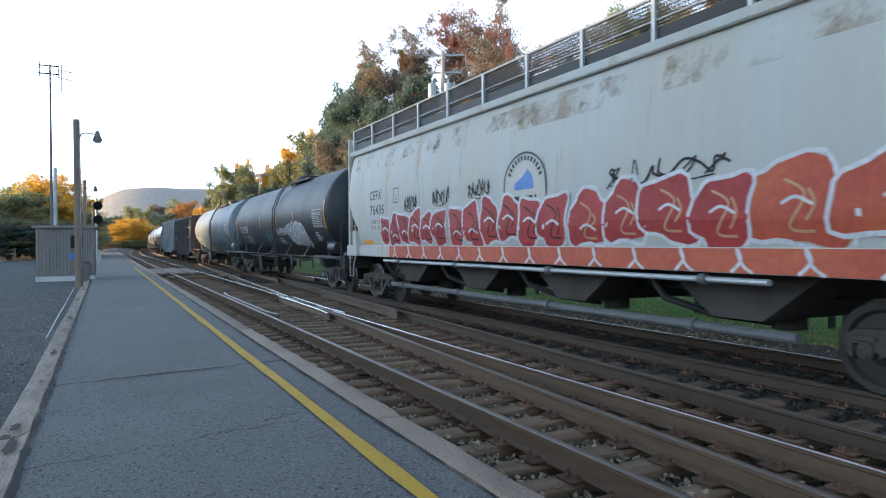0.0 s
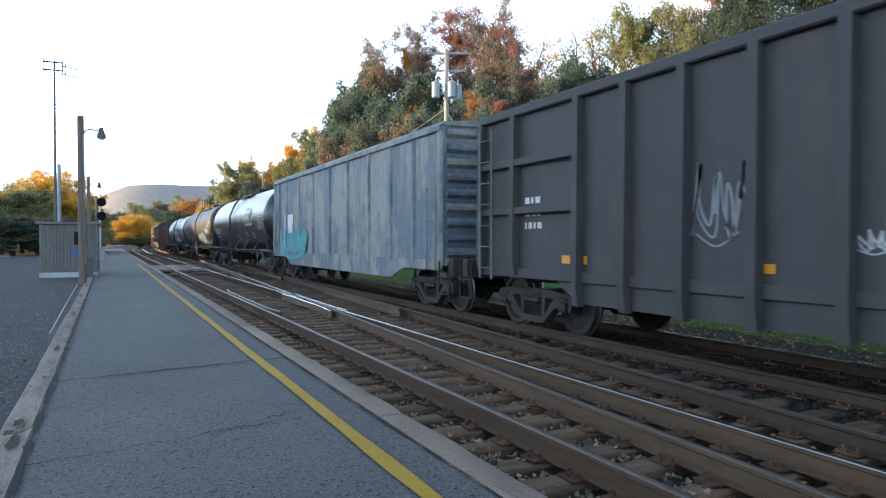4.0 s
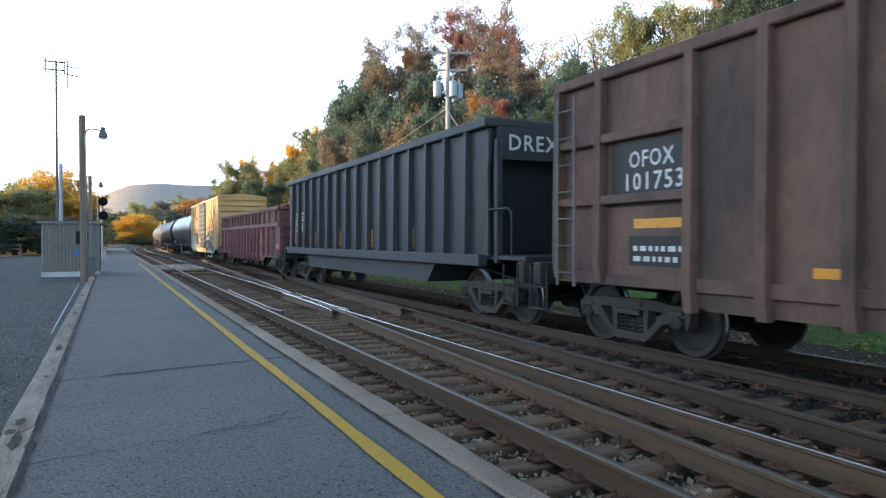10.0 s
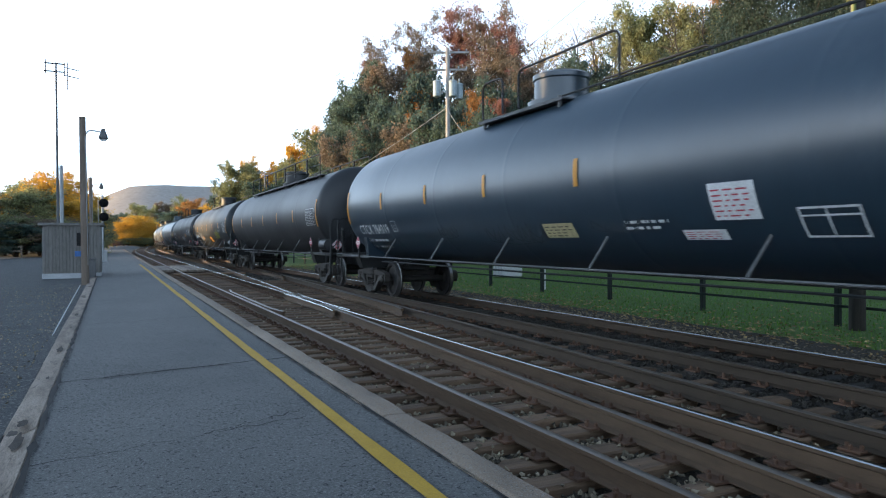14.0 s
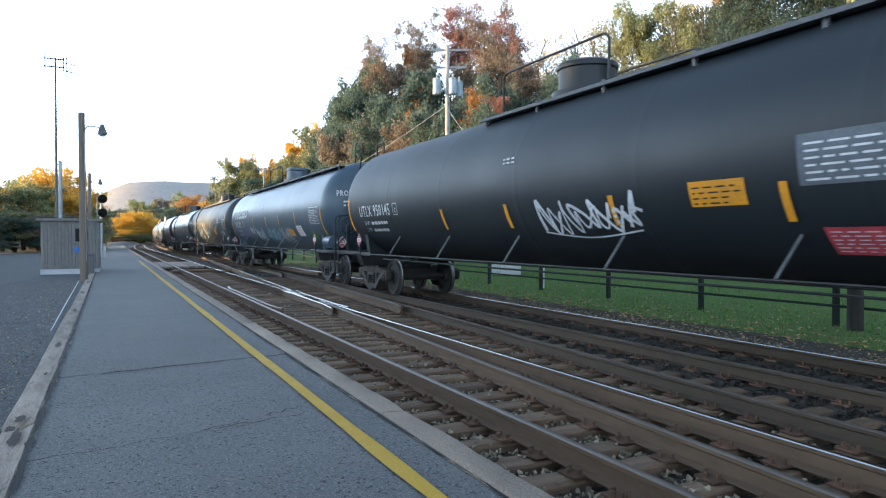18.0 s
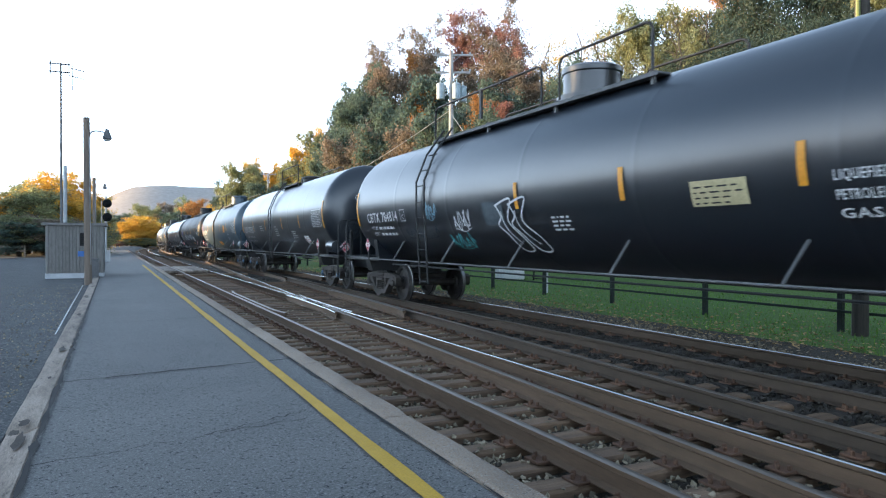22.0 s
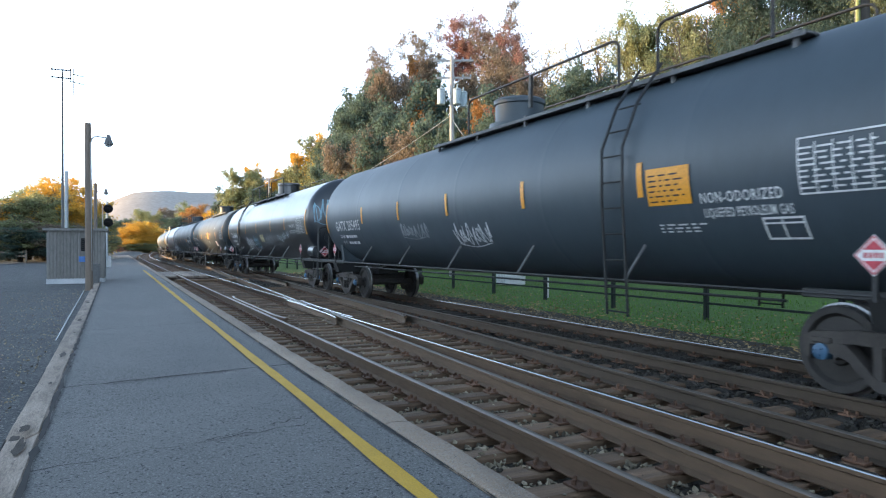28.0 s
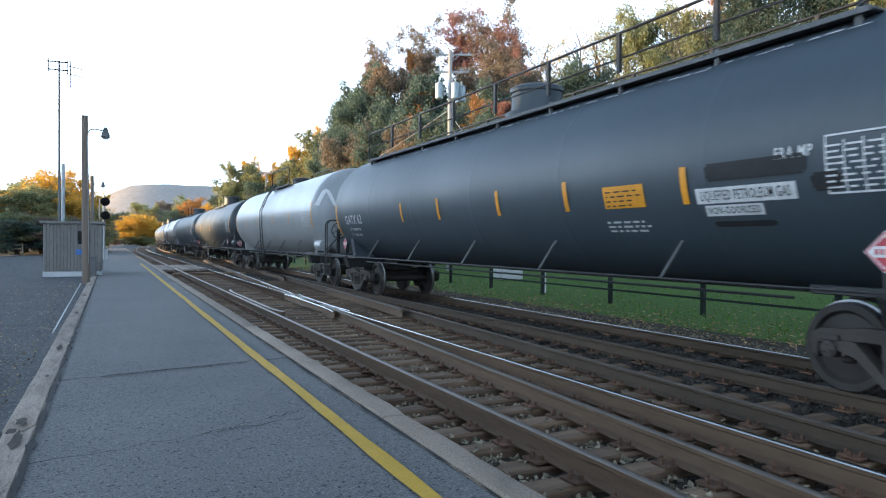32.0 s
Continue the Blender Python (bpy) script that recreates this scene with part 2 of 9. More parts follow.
# ---------------------------------------------------------------- mesh tools
class G:
    """Gathers corners and faces, then becomes one mesh."""

    def __init__(self):
        self.v, self.f, self.m = [], [], []

    def add(self, verts, faces, slot=0):
        o = len(self.v)
        self.v += [tuple(p) for p in verts]
        self.f += [tuple(i + o for i in q) for q in faces]
        self.m += [slot] * len(faces)
        return self

    def box(self, c, s, slot=0, bev=0.0, turn=None):
        """A box with chamfered edges, centre c, sizes s."""
        hx, hy, hz = (k / 2 for k in s)
        if bev <= 0:
            p = [(x, y, z) for x in (-hx, hx) for y in (-hy, hy) for z in (-hz, hz)]
            q = [(0, 1, 3, 2), (4, 6, 7, 5), (0, 4, 5, 1), (2, 3, 7, 6), (0, 2, 6, 4), (1, 5, 7, 3)]
        else:
            b = min(bev, hx * 0.9, hy * 0.9, hz * 0.9)
            p, q, ids = [], [], {}
            for sx in (-1, 1):
                for sy in (-1, 1):
                    for sz in (-1, 1):
                        for a in range(3):
                            ids[sx, sy, sz, a] = len(p)
                            d = [b, b, b]
                            d[a] = 0
                            p.append((sx * (hx - d[0]), sy * (hy - d[1]), sz * (hz - d[2])))
                        q.append(tuple(ids[sx, sy, sz, a] for a in range(3)))
            for s1 in (-1, 1):
                q.append(tuple(ids[(s1, y, z, 0)] for y, z in ((-1, -1), (1, -1), (1, 1), (-1, 1))))
                q.append(tuple(ids[(x, s1, z, 1)] for x, z in ((-1, -1), (1, -1), (1, 1), (-1, 1))))
                q.append(tuple(ids[(x, y, s1, 2)] for x, y in ((-1, -1), (1, -1), (1, 1), (-1, 1))))
                for s2 in (-1, 1):
                    q.append((ids[s1, s2, -1, 0], ids[s1, s2, 1, 0], ids[s1, s2, 1, 1], ids[s1, s2, -1, 1]))
                    q.append((ids[s1, -1, s2, 0], ids[s1, 1, s2, 0], ids[s1, 1, s2, 2], ids[s1, -1, s2, 2]))
                    q.append((ids[-1, s1, s2, 1], ids[1, s1, s2, 1], ids[1, s1, s2, 2], ids[-1, s1, s2, 2]))
        t = turn or Matrix.Identity(3)
        return self.add([Vector(c) + t @ Vector(k) for k in p], q, slot)

    def tube(self, pts, r, n=8, slot=0, caps=True):
        """A round bar along pts; r one radius or one a point."""
        pts = [Vector(p) for p in pts]
        rs = r if isinstance(r, (list, tuple)) else [r] * len(pts)
        p, q = [], []
        up = None
        for i, c in enumerate(pts):
            d = (pts[min(i + 1, len(pts) - 1)] - pts[max(i - 1, 0)]).normalized()
            if up is None:
                up = d.orthogonal().normalized()
            up = (up - d * up.dot(d)).normalized()
            sd = d.cross(up)
            p += [c + (up * math.cos(k * math.tau / n) + sd * math.sin(k * math.tau / n)) * rs[i] for k in range(n)]
        for i in range(len(pts) - 1):
            q += [(i * n + k, i * n + (k + 1) % n, (i + 1) * n + (k + 1) % n, (i + 1) * n + k) for k in range(n)]
        if caps:
            q += [tuple(range(n))[::-1], tuple((len(pts) - 1) * n + k for k in range(n))]
        return self.add(p, q, slot)

    def lathe(self, prof, n=48, c=(0, 0, 0), axis="y", slot=0, slots=None):
        """Turns (along, radius) round an axis through c."""
        p, q = [], []
        for a, r in prof:
            for k in range(n):
                s, w = r * math.cos(k * math.tau / n), r * math.sin(k * math.tau / n)
                e = {"x": (a, s, w), "y": (s, a, w), "z": (s, w, a)}[axis]
                p.append((e[0] + c[0], e[1] + c[1], e[2] + c[2]))
        o = len(self.v)
        self.v += p
        for i in range(len(prof) - 1):
            self.f += [(o + i * n + k, o + i * n + (k + 1) % n, o + (i + 1) * n + (k + 1) % n, o + (i + 1) * n + k) for k in range(n)]
            self.m += [slots[i] if slots else slot] * n
        return self

    def prism(self, poly, a, b, axis="x", slot=0):
        """A flat outline drawn out from a to b along an axis."""
        def at(u, w, t):
            return {"x": (t, u, w), "y": (u, t, w), "z": (u, w, t)}[axis]
        n = len(poly)
        p = [at(u, w, t) for t in (a, b) for u, w in poly]
        q = [tuple(range(n))[::-1], tuple(range(n, 2 * n))] + [(k, (k + 1) % n, n + (k + 1) % n, n + k) for k in range(n)]
        return self.add(p, q, slot)

    def mesh(self, name, *mats, smooth=True):
        me = bpy.data.meshes.new(name)
        me.from_pydata(self.v, [], self.f)
        for m in mats:
            me.materials.append(m)
        if len(mats) > 1:
            me.polygons.foreach_set("material_index", self.m)
        if smooth:
            me.shade_smooth()
            me.set_sharp_from_angle(angle=radians(34))
        me.update()
        return me


def part(name, g, material, parent, label="", at=(0, 0, 0), smooth=True):
    """One mesh object under a thing or a part. g: G or a mesh."""
    mats = material if isinstance(material, (list, tuple)) else [material]
    me = g.mesh(name, *mats, smooth=smooth) if isinstance(g, G) else g
    ob = new(name, me)
    ob.parent, ob.location = parent, at
    return tagged(ob, label)


def root(name, label, category, group="", m=None):
    ob = new(name)
    ob.empty_display_size = 0.3
    if m is not None:
        ob.matrix_basis = m
    return tagged(ob, label, category, group)


def thing(name, g, material, label, category, group="", kind="", m=None, smooth=True):
    mats = material if isinstance(material, (list, tuple)) else [material]
    ob = new(name, g.mesh(name, *mats, smooth=smooth) if isinstance(g, G) else g)
    if m is not None:
        ob.matrix_basis = m
    return tagged(ob, label, category, group, kind)


CACHE = {}


def once(key, build):
    if key not in CACHE:
        CACHE[key] = build()
    return CACHE[key]

# ---------------------------------------------------------------- the line of the railway
XA, XT = 3.834, 7.549          # centres of the platform track and of the train's track
YS, RC = 85.0, 1200.0          # straight up to here, then a wide bend to the right
GAUGE = 0.7525                 # centre of a rail head from the track's centre


def way(a, x):
    """Where a line x metres right of the eye's line lies, a metres along the track; and the turn there."""
    if a <= YS:
        return x, a, 0.0
    t = (a - YS) / RC
    return RC - (RC - x) * math.cos(t), YS + (RC - x) * math.sin(t), t


def cross_x(y):
    """The left rail of the crossover between the two tracks."""
    return 3.72 + 0.0508 * y


def smoothstep(a, b, x):
    t = min(1, max(0, (x - a) / (b - a)))
    return t * t * (3 - 2 * t)


def land(x, y):
    """Height of the ground."""
    if y > YS:  # follow the bend
        x = x - (y - YS) ** 2 / (2 * RC)
    z = -0.42 + 0.57 * (1 - smoothstep(-0.7, -0.5, x)) if x < 0.5 else -0.42
    z += 0.12 * smoothstep(10.3, 11.6, x)
    z += 0.25 * smoothstep(13, 22, x) + 9.0 * smoothstep(20, 48, x) + 13.0 * smoothstep(40, 90, x) + 8 * smoothstep(80, 240, x)
    z += 1.2 * smoothstep(30, 80, -x)
    if x > 14 or x < -3:
        z += 0.25 * noise.noise(Vector((x * 0.11, y * 0.11, 0.3))) * smoothstep(0, 12, max(x - 14, -3 - x))
    return z


def sheet(xs, ys, fn):
    g = G()
    g.v = [(x, y, fn(x, y)) for y in ys for x in xs]
    n = len(xs)
    g.f = [(j * n + i, j * n + i + 1, (j + 1) * n + i + 1, (j + 1) * n + i) for j in range(len(ys) - 1) for i in range(n - 1)]
    return g


def spaced(*runs):
    out = []
    for a, b, d in runs:
        k = max(1, round((b - a) / d))
        out += [a + (b - a) * i / k for i in range(k)]
    return out + [runs[-1][1]]


xs = spaced((-4000, -300, 600), (-300, -40, 30), (-40, -4, 4), (-4, -1, 1.0), (-1, 0, 0.1), (0, 10, 1.5), (10, 14, 0.4), (14, 60, 2.5), (60, 260, 12), (260, 4000, 700))
ys = spaced((-1500, -60, 240), (-60, -6, 6), (-6, 70, 1.5), (70, 200, 5), (200, 500, 25), (500, 4500, 500))
g = sheet(xs, ys, land)
slots = []
for f in g.f:
    x, y = g.v[f[0]][0], g.v[f[0]][1]
    xx = x - (max(0, y - YS)) ** 2 / (2 * RC)
    slots.append(3 if xx > 24 or y > 260 or xx < -60 else 2 if xx > 11.0 else 0 if xx < 0.4 else 1)
g.m = slots
ground = thing("ground", g, [M["gravel"], M["ballast"], M["grass"], M["earth"]], "grey gravel yard, ballast, mown lawn and wooded slope", "ground", kind="structure")

# ---------------------------------------------------------------- platform
ZP = 0.2
PX0, PX1 = -0.465, 1.795
platform = root("pavement", "worn asphalt platform with a concrete kerb and timber edge", "platform")
platform["kind"] = "structure"
g = G()
px = spaced((PX0, PX1, 0.12))
py = spaced((-6, 30, 0.25), (30, 120, 2.0))
g = sheet(px, py, lambda x, y: ZP + 0.008 * noise.noise(Vector((x * 0.9, y * 0.35, 5))) + 0.004 * noise.noise(Vector((x * 3, y * 2, 9))) - 0.006)
part("asphalt_surface", g, M["asphalt"], platform)
g = G()
g.box(((PX0 + PX1) / 2, 57, -0.12), (PX1 - PX0 - 0.02, 126, 0.58))
part("platform_body", g, M["asphalt"], platform)


def ribbon(pts, w, z, mat_, name, parent, wob=0.0):
    g = G()
    for i, (x, y) in enumerate(pts):
        a, b = pts[max(0, i - 1)], pts[min(len(pts) - 1, i + 1)]
        d = Vector((b[0] - a[0], b[1] - a[1])).normalized()
        ww = w * (1 + wob * noise.noise(Vector((i * 0.9, 3, w * 50))))
        g.v += [(x - d.y * ww / 2, y + d.x * ww / 2, z), (x + d.y * ww / 2, y - d.x * ww / 2, z)]
    g.f = [(2 * i, 2 * i + 1, 2 * i + 3, 2 * i + 2) for i in range(len(pts) - 1)]
    g.m = [0] * len(g.f)
    return part(name, g, mat_, parent)


ribbon([(1.475 + 0.012 * noise.noise(Vector((0, y * 0.4, 1))), y) for y in spaced((-6, 42.3, 0.4))], 0.105, ZP + 0.008, M["yellow"], "yellow_line", platform, 0.25)
for y0, y1, x0, x1, w in ((7.30, 7.72, PX0, 1.78, 0.03), (4.66, 5.05, PX0, 1.3, 0.009), (12.2, 12.7, PX0, 1.78, 0.02), (19.0, 19.5, PX0, 1.78, 0.022), (4.9, 5.25, 0.55, 1.3, 0.01), (3.0, 2.75, 0.1, 0.9, 0.006), (27.5, 28.0, PX0, 1.78, 0.02)):
    k = 34
    ribbon([(x0 + (x1 - x0) * i / k, y0 + (y1 - y0) * i / k + 0.05 * noise.noise(Vector((i * 0.35, y0, 2))) + 0.02 * noise.noise(Vector((i * 1.3, y0, 7)))) for i in range(k + 1)], w, ZP + 0.005, M["crack"], "crack", platform, 1.3)

ribbon([(1.792 + 0.01 * noise.noise(Vector((1, y * 1.4, 6))), y) for y in spaced((-6, 40, 0.15))], 0.03, ZP + 0.006, M["crack"], "dirt_line", platform, 1.4)

ribbon([(PX0 + 0.004 + 0.014 * noise.noise(Vector((3, y * 1.7, 6))), y) for y in spaced((-6, 40, 0.15))], 0.035, ZP + 0.007, M["crack"], "dirt_line", platform, 1.6)

# concrete kerb stones on the track side, square timbers on the yard side
KY = [-4.6, -1.1, 1.9, 4.75, 7.23, 10.6, 13.9, 17.2, 20.5, 23.8, 27.1, 30.4, 33.7, 37, 40.3, 43.6, 46.9, 50.2, 53.5, 56.8, 60, 66, 72, 78, 84, 90, 100, 110, 120]
for a, b in zip(KY, KY[1:]):
    g = G()
    n = max(2, int((b - a) / 0.16))
    prof = [(1.8, -0.42), (1.8, ZP + 0.01), (1.82, ZP + 0.022), (1.98, ZP + 0.022), (2.005, ZP + 0.0), (2.01, -0.42)]
    for i in range(n + 1):
        y = a + 0.008 + (b - a - 0.016) * i / n
        for j, (x, z) in enumerate(prof):
            k = noise.noise(Vector((j * 3.1, y * 2.3, 4)))
            c = noise.noise(Vector((j * 1.7, y * 6.0, 14)))
            dz = -0.03 * max(0, c - 0.3) * 2 if j in (3, 4) else 0
            g.v.append((x + (0.012 * k if j in (3, 4) else 0), y, z + (0.006 * k + dz if 0 < j < 5 else 0)))
    w = len(prof)
    g.f = [(i * w + j, i * w + j + 1, (i + 1) * w + j + 1, (i + 1) * w + j) for i in range(n) for j in range(w - 1)] + [tuple(range(w))[::-1], tuple(n * w + j for j in range(w))]
    g.m = [0] * len(g.f)
    part("kerb_stone", g, M["kerb"], platform)
TY = [-6.0, -2.0, 1.6, 5.6, 9.85, 14.2, 18.45, 22.6, 26.8, 31.0, 36, 42, 50, 60]
for i, (a, b) in enumerate(zip(TY, TY[1:])):
    g = G()
    n = max(2, int((b - a) / 0.2))
    x1 = PX0 - 0.012
    x0 = x1 - 0.205
    prof = [(x0, -0.2), (x0, ZP - 0.02), (x0 + 0.02, ZP + 0.005), (x0 + 0.12, ZP + 0.008), (x1 - 0.015, ZP + 0.005), (x1, ZP - 0.01), (x1, -0.2)]
    tilt = 0.012 * noise.noise(Vector((i * 1.7, 0, 2)))
    for k in range(n + 1):
        y = a + 0.022 + (b - a - 0.044) * k / n
        for j, (x, z) in enumerate(prof):
            e = noise.noise(Vector((j * 2.3, y * 1.6, 20 + i)))
            g.v.append((x + (0.018 * e if j in (0, 1, 2) else 0) + tilt, y, z + (0.012 * e - (0.035 if k in (0, n) and j in (2, 3) else 0) if 0 < j < 6 else 0)))
    w = len(prof)
    g.f = [(k * w + j, k * w + j + 1, (k + 1) * w + j + 1, (k + 1) * w + j) for k in range(n) for j in range(w - 1)] + [tuple(range(w))[::-1], tuple(n * w + j for j in range(w))]
    g.m = [0] * len(g.f)
    part("edge_timber", g, M["timber"], platform)
    for q, (dy, dx, w, ln) in enumerate(((0.12, 0.1, 0.07, 0.1), (b - a - 0.4, 0.12, 0.07, 0.2), (b - a - 0.16, 0.07, 0.06, 0.08), ((b - a) * 0.45, 0.13, 0.03, 0.07))):
        if b < 24 and noise.noise(Vector((i * 2.7, q * 3.1, 1))) > 0.0:
            ring = [(x0 + dx + w * 0.5 * math.cos(k * 0.5236) * (1 + 0.8 * noise.noise(Vector((k * 0.9, i, q)))), a + dy + ln * math.sin(k * 0.5236) * (1 + 0.8 * noise.noise(Vector((q, k * 0.8, i)))), ZP + 0.0215) for k in range(12)]
            part("decayed_knot", G().add(ring, [tuple(range(12))]), M["rot"], platform, "dark decayed spot in the timber")
thing("conduit", G().tube([(-0.78, 11.5, 0.14), (-0.8, 15, 0.16), (-0.83, 19, 0.15), (-0.86, 24, 0.16)], 0.012, 6), M["galv"], "thin grey pipe lying along the timber edge", "pipe")

# ---------------------------------------------------------------- tracks
track = root("railway_track", "two rusty tracks joined by a crossover, on timber ties", "railway track")
track["kind"] = "structure"
RAIL = [(-0.070, -0.178), (-0.070, -0.168), (-0.012, -0.150), (-0.009, -0.055), (-0.035, -0.040), (-0.036, -0.01), (-0.026, -0.003), (-0.011, 0.0), (0.011, 0.0), (0.026, -0.003), (0.036, -0.01), (0.035, -0.040), (0.009, -0.055), (0.012, -0.150), (0.070, -0.168), (0.070, -0.178)]


def rail(pts, head, label="", z=0.0, side="rail"):
    """A rail along points (x, y)."""
    g = G()
    w = len(RAIL)
    for i, (x, y) in enumerate(pts):
        a, b = pts[max(0, i - 1)], pts[min(len(pts) - 1, i + 1)]
        d = Vector((b[0] - a[0], b[1] - a[1])).normalized()
        g.v += [(x + d.y * u, y - d.x * u, h + z) for u, h in RAIL]
    for i in range(len(pts) - 1):
        for j in range(w - 1):
            g.f.append((i * w + j, i * w + j + 1, (i + 1) * w + j + 1, (i + 1) * w + j))
            g.m.append(1 if j in (5, 6, 7, 8) else 0)
    for e in (tuple(range(w))[::-1], tuple((len(pts) - 1) * w + j for j in range(w))):
        g.f.append(e)
        g.m.append(0)
    return part("rail", g, [M[side], head], track, label)


def along(x, a=-60, b=260):
    out = []
    for s in spaced((a, YS, 12), (YS, b, 8)):
        u, v, _ = way(s, x)
        out.append((u, v))
    return out


rail(along(XA - GAUGE), M["railhead"])
rail(along(XA + GAUGE, -60, 16.2), M["railhead_b"], "brightly worn rail")
rail(along(XA + GAUGE, 17.6), M["railhead_b"], "brightly worn rail")
# rails nearest the train take the copy with painted shade
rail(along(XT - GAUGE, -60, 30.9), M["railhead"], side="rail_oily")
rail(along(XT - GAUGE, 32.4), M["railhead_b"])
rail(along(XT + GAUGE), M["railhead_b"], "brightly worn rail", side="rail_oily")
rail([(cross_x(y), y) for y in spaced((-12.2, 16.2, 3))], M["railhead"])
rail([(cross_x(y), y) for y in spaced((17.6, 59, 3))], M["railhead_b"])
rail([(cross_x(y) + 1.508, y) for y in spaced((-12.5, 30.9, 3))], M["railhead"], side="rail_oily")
rail([(cross_x(y) + 1.508, y) for y in spaced((32.4, 59, 3))], M["railhead"])
# guard rails beside the frogs, with flared ends, and the frogs themselves
for x0, dx, y0, y1 in ((XA - GAUGE + 0.125, 0.0, 14.6, 21.9), (3.72 + 1.508 - 0.125, 0.0508, 13.9, 21.0), (XT + GAUGE - 0.125, 0.0, 29, 36)):
    pts = [(x0 + dx * y + (0.09 if dx == 0 and x0 < 5 else -0.09) * (max(0, 1 - (y - y0) / 0.8) + max(0, 1 - (y1 - y) / 0.8)), y) for y in spaced((y0, y1, 0.4))]
    rail(pts, M["railhead"], "short guard rail", 0.012)
for yf, xf in ((17.0, XA + GAUGE), (31.6, XT - GAUGE)):
    g = G()
    g.prism([(xf - 0.11, yf - 2.2), (xf - 0.01, yf - 2.2), (xf + 0.03, yf), (xf + 0.16, yf + 2.6), (xf + 0.04, yf + 2.6), (xf - 0.05, yf + 0.4)], -0.15, -0.004, "z")
    g.box((xf + 0.03, yf, -0.15), (0.5, 4.6, 0.04))
    part("frog", g, M["railhead_b"], track, "worn steel crossing frog")
    for sx in (-1, 1):
        rail([(xf + sx * 0.13 + 0.0254 * (y - yf) + sx * 0.06 * max(0, abs(y - yf) - 1.6), y) for y in spaced((yf - 2.6, yf + 2.6, 0.4))], M["railhead_b"], "wing rail")

# ties: long timbers under the crossover, short ones elsewhere
TIE_Z = -0.178
rnd = random.Random(4)


def tie_mesh(k, length, paint_key):
    def build():
        r = random.Random(k * 7 + int(length * 10))
        g = G()
        n = 10
        prof = [(-0.115, -0.17), (-0.115, -0.02), (-0.1, 0.0), (0.0, 0.004), (0.1, 0.0), (0.115, -0.02), (0.115, -0.17)]
        off = r.random() * 50
        for i in range(n + 1):
            x = -length / 2 + length * i / n
            for j, (y, z) in enumerate(prof):
                e = noise.noise(Vector((x * 2.0 + off, j * 1.9, k)))
                g.v.append((x, y + 0.012 * e, z + (0.012 * e if 0 < j < 6 else 0)))
        w = len(prof)
        g.f = [(i * w + j, i * w + j + 1, (i + 1) * w + j + 1, (i + 1) * w + j) for i in range(n) for j in range(w - 1)] + [tuple(range(w))[::-1], tuple(n * w + j for j in range(w))]
        g.m = [0] * len(g.f)
        return g.mesh("tie", M[paint_key])
    return once(("tie", k, length, paint_key), build)


def plate_mesh():
    g = G()
    g.box((0, 0, 0.006), (0.36, 0.19, 0.022), 0, 0.004)
    for x, y in ((-0.1, 0.06), (0.1, -0.06), (-0.1, -0.06), (0.1, 0.06), (-0.155, 0.0)):
        g.box((x, y, 0.03), (0.032, 0.028, 0.05), 0, 0.006)
    return g.mesh("tie_plate", M["plate"])


PLATE = plate_mesh()
rest = G()
restp = G()
y = -7.5
i = 0
while y < 240:
    turnout = y < 30
    for x0, x1 in (((2.52, 6.30 + 0.02 * y), (6.42 + 0.02 * y, 8.88)) if turnout else ((2.54, 5.14), (6.24, 8.84))):
        ln = round(x1 - x0, 1)
        jx, jy, rz = rnd.uniform(-0.05, 0.05), rnd.uniform(-0.03, 0.03), rnd.uniform(-0.8, 0.8)
        u, v, t = way(y, (x0 + x1) / 2)
        if y < 52:
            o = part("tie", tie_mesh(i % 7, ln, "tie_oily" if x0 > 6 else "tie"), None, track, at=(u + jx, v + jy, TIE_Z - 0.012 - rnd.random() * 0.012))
            o.rotation_euler = (0, rnd.uniform(-0.004, 0.004), radians(rz) - t)
        else:
            rest.box((u, v, TIE_Z - 0.09), (ln, 0.23, 0.17), 0, 0, Matrix.Rotation(-t, 3, "Z"))
    rx = [XA - GAUGE, XT - GAUGE, XT + GAUGE] + ([XA + GAUGE] if not 13 < y < 20 else [])
    if turnout:
        rx += ([cross_x(y)] if not 13 < y < 20 else []) + [cross_x(y) + 1.508]
    for x in rx:
        u, v, t = way(y, x)
        if y < 19 and x < 7:
            o = part("tie_plate", PLATE, None, track, at=(u, v + rnd.uniform(-0.02, 0.02), TIE_Z - 0.004))
            o.rotation_euler = (0, 0, rnd.uniform(-0.05, 0.05))
        elif y < 60:
            restp.box((u, v, TIE_Z + 0.004), (0.36, 0.19, 0.024))
            for sx in (-0.1, 0.1):
                restp.box((u + sx, v + 0.05, TIE_Z + 0.03), (0.03, 0.03, 0.045))
    y += 0.5
    i += 1
tagged(part("far_ties", rest, M["tie"], track), kind="stuff")
tagged(part("far_tie_plates", restp, M["plate"], track), kind="stuff")
# timber crossing boards for staff between the rails
for x in (3.35, 3.62, 3.89, 4.16, 4.33):
    g = G().box((x, 41.5, -0.045), (0.24, 7.0, 0.12), 0, 0.01)
    part("crossing_board", g, M["timber"], track)
for x in (2.3, 2.56, 2.8):
    part("crossing_board", G().box((x, 41.5, -0.045), (0.24, 7.0, 0.12), 0, 0.01), M["timber"], track)
for y in (35.8,):
    part("crossing_board", G().box((4.4, y, -0.12), (3.4, 0.7, 0.08), 0, 0.01), M["tie"], track)

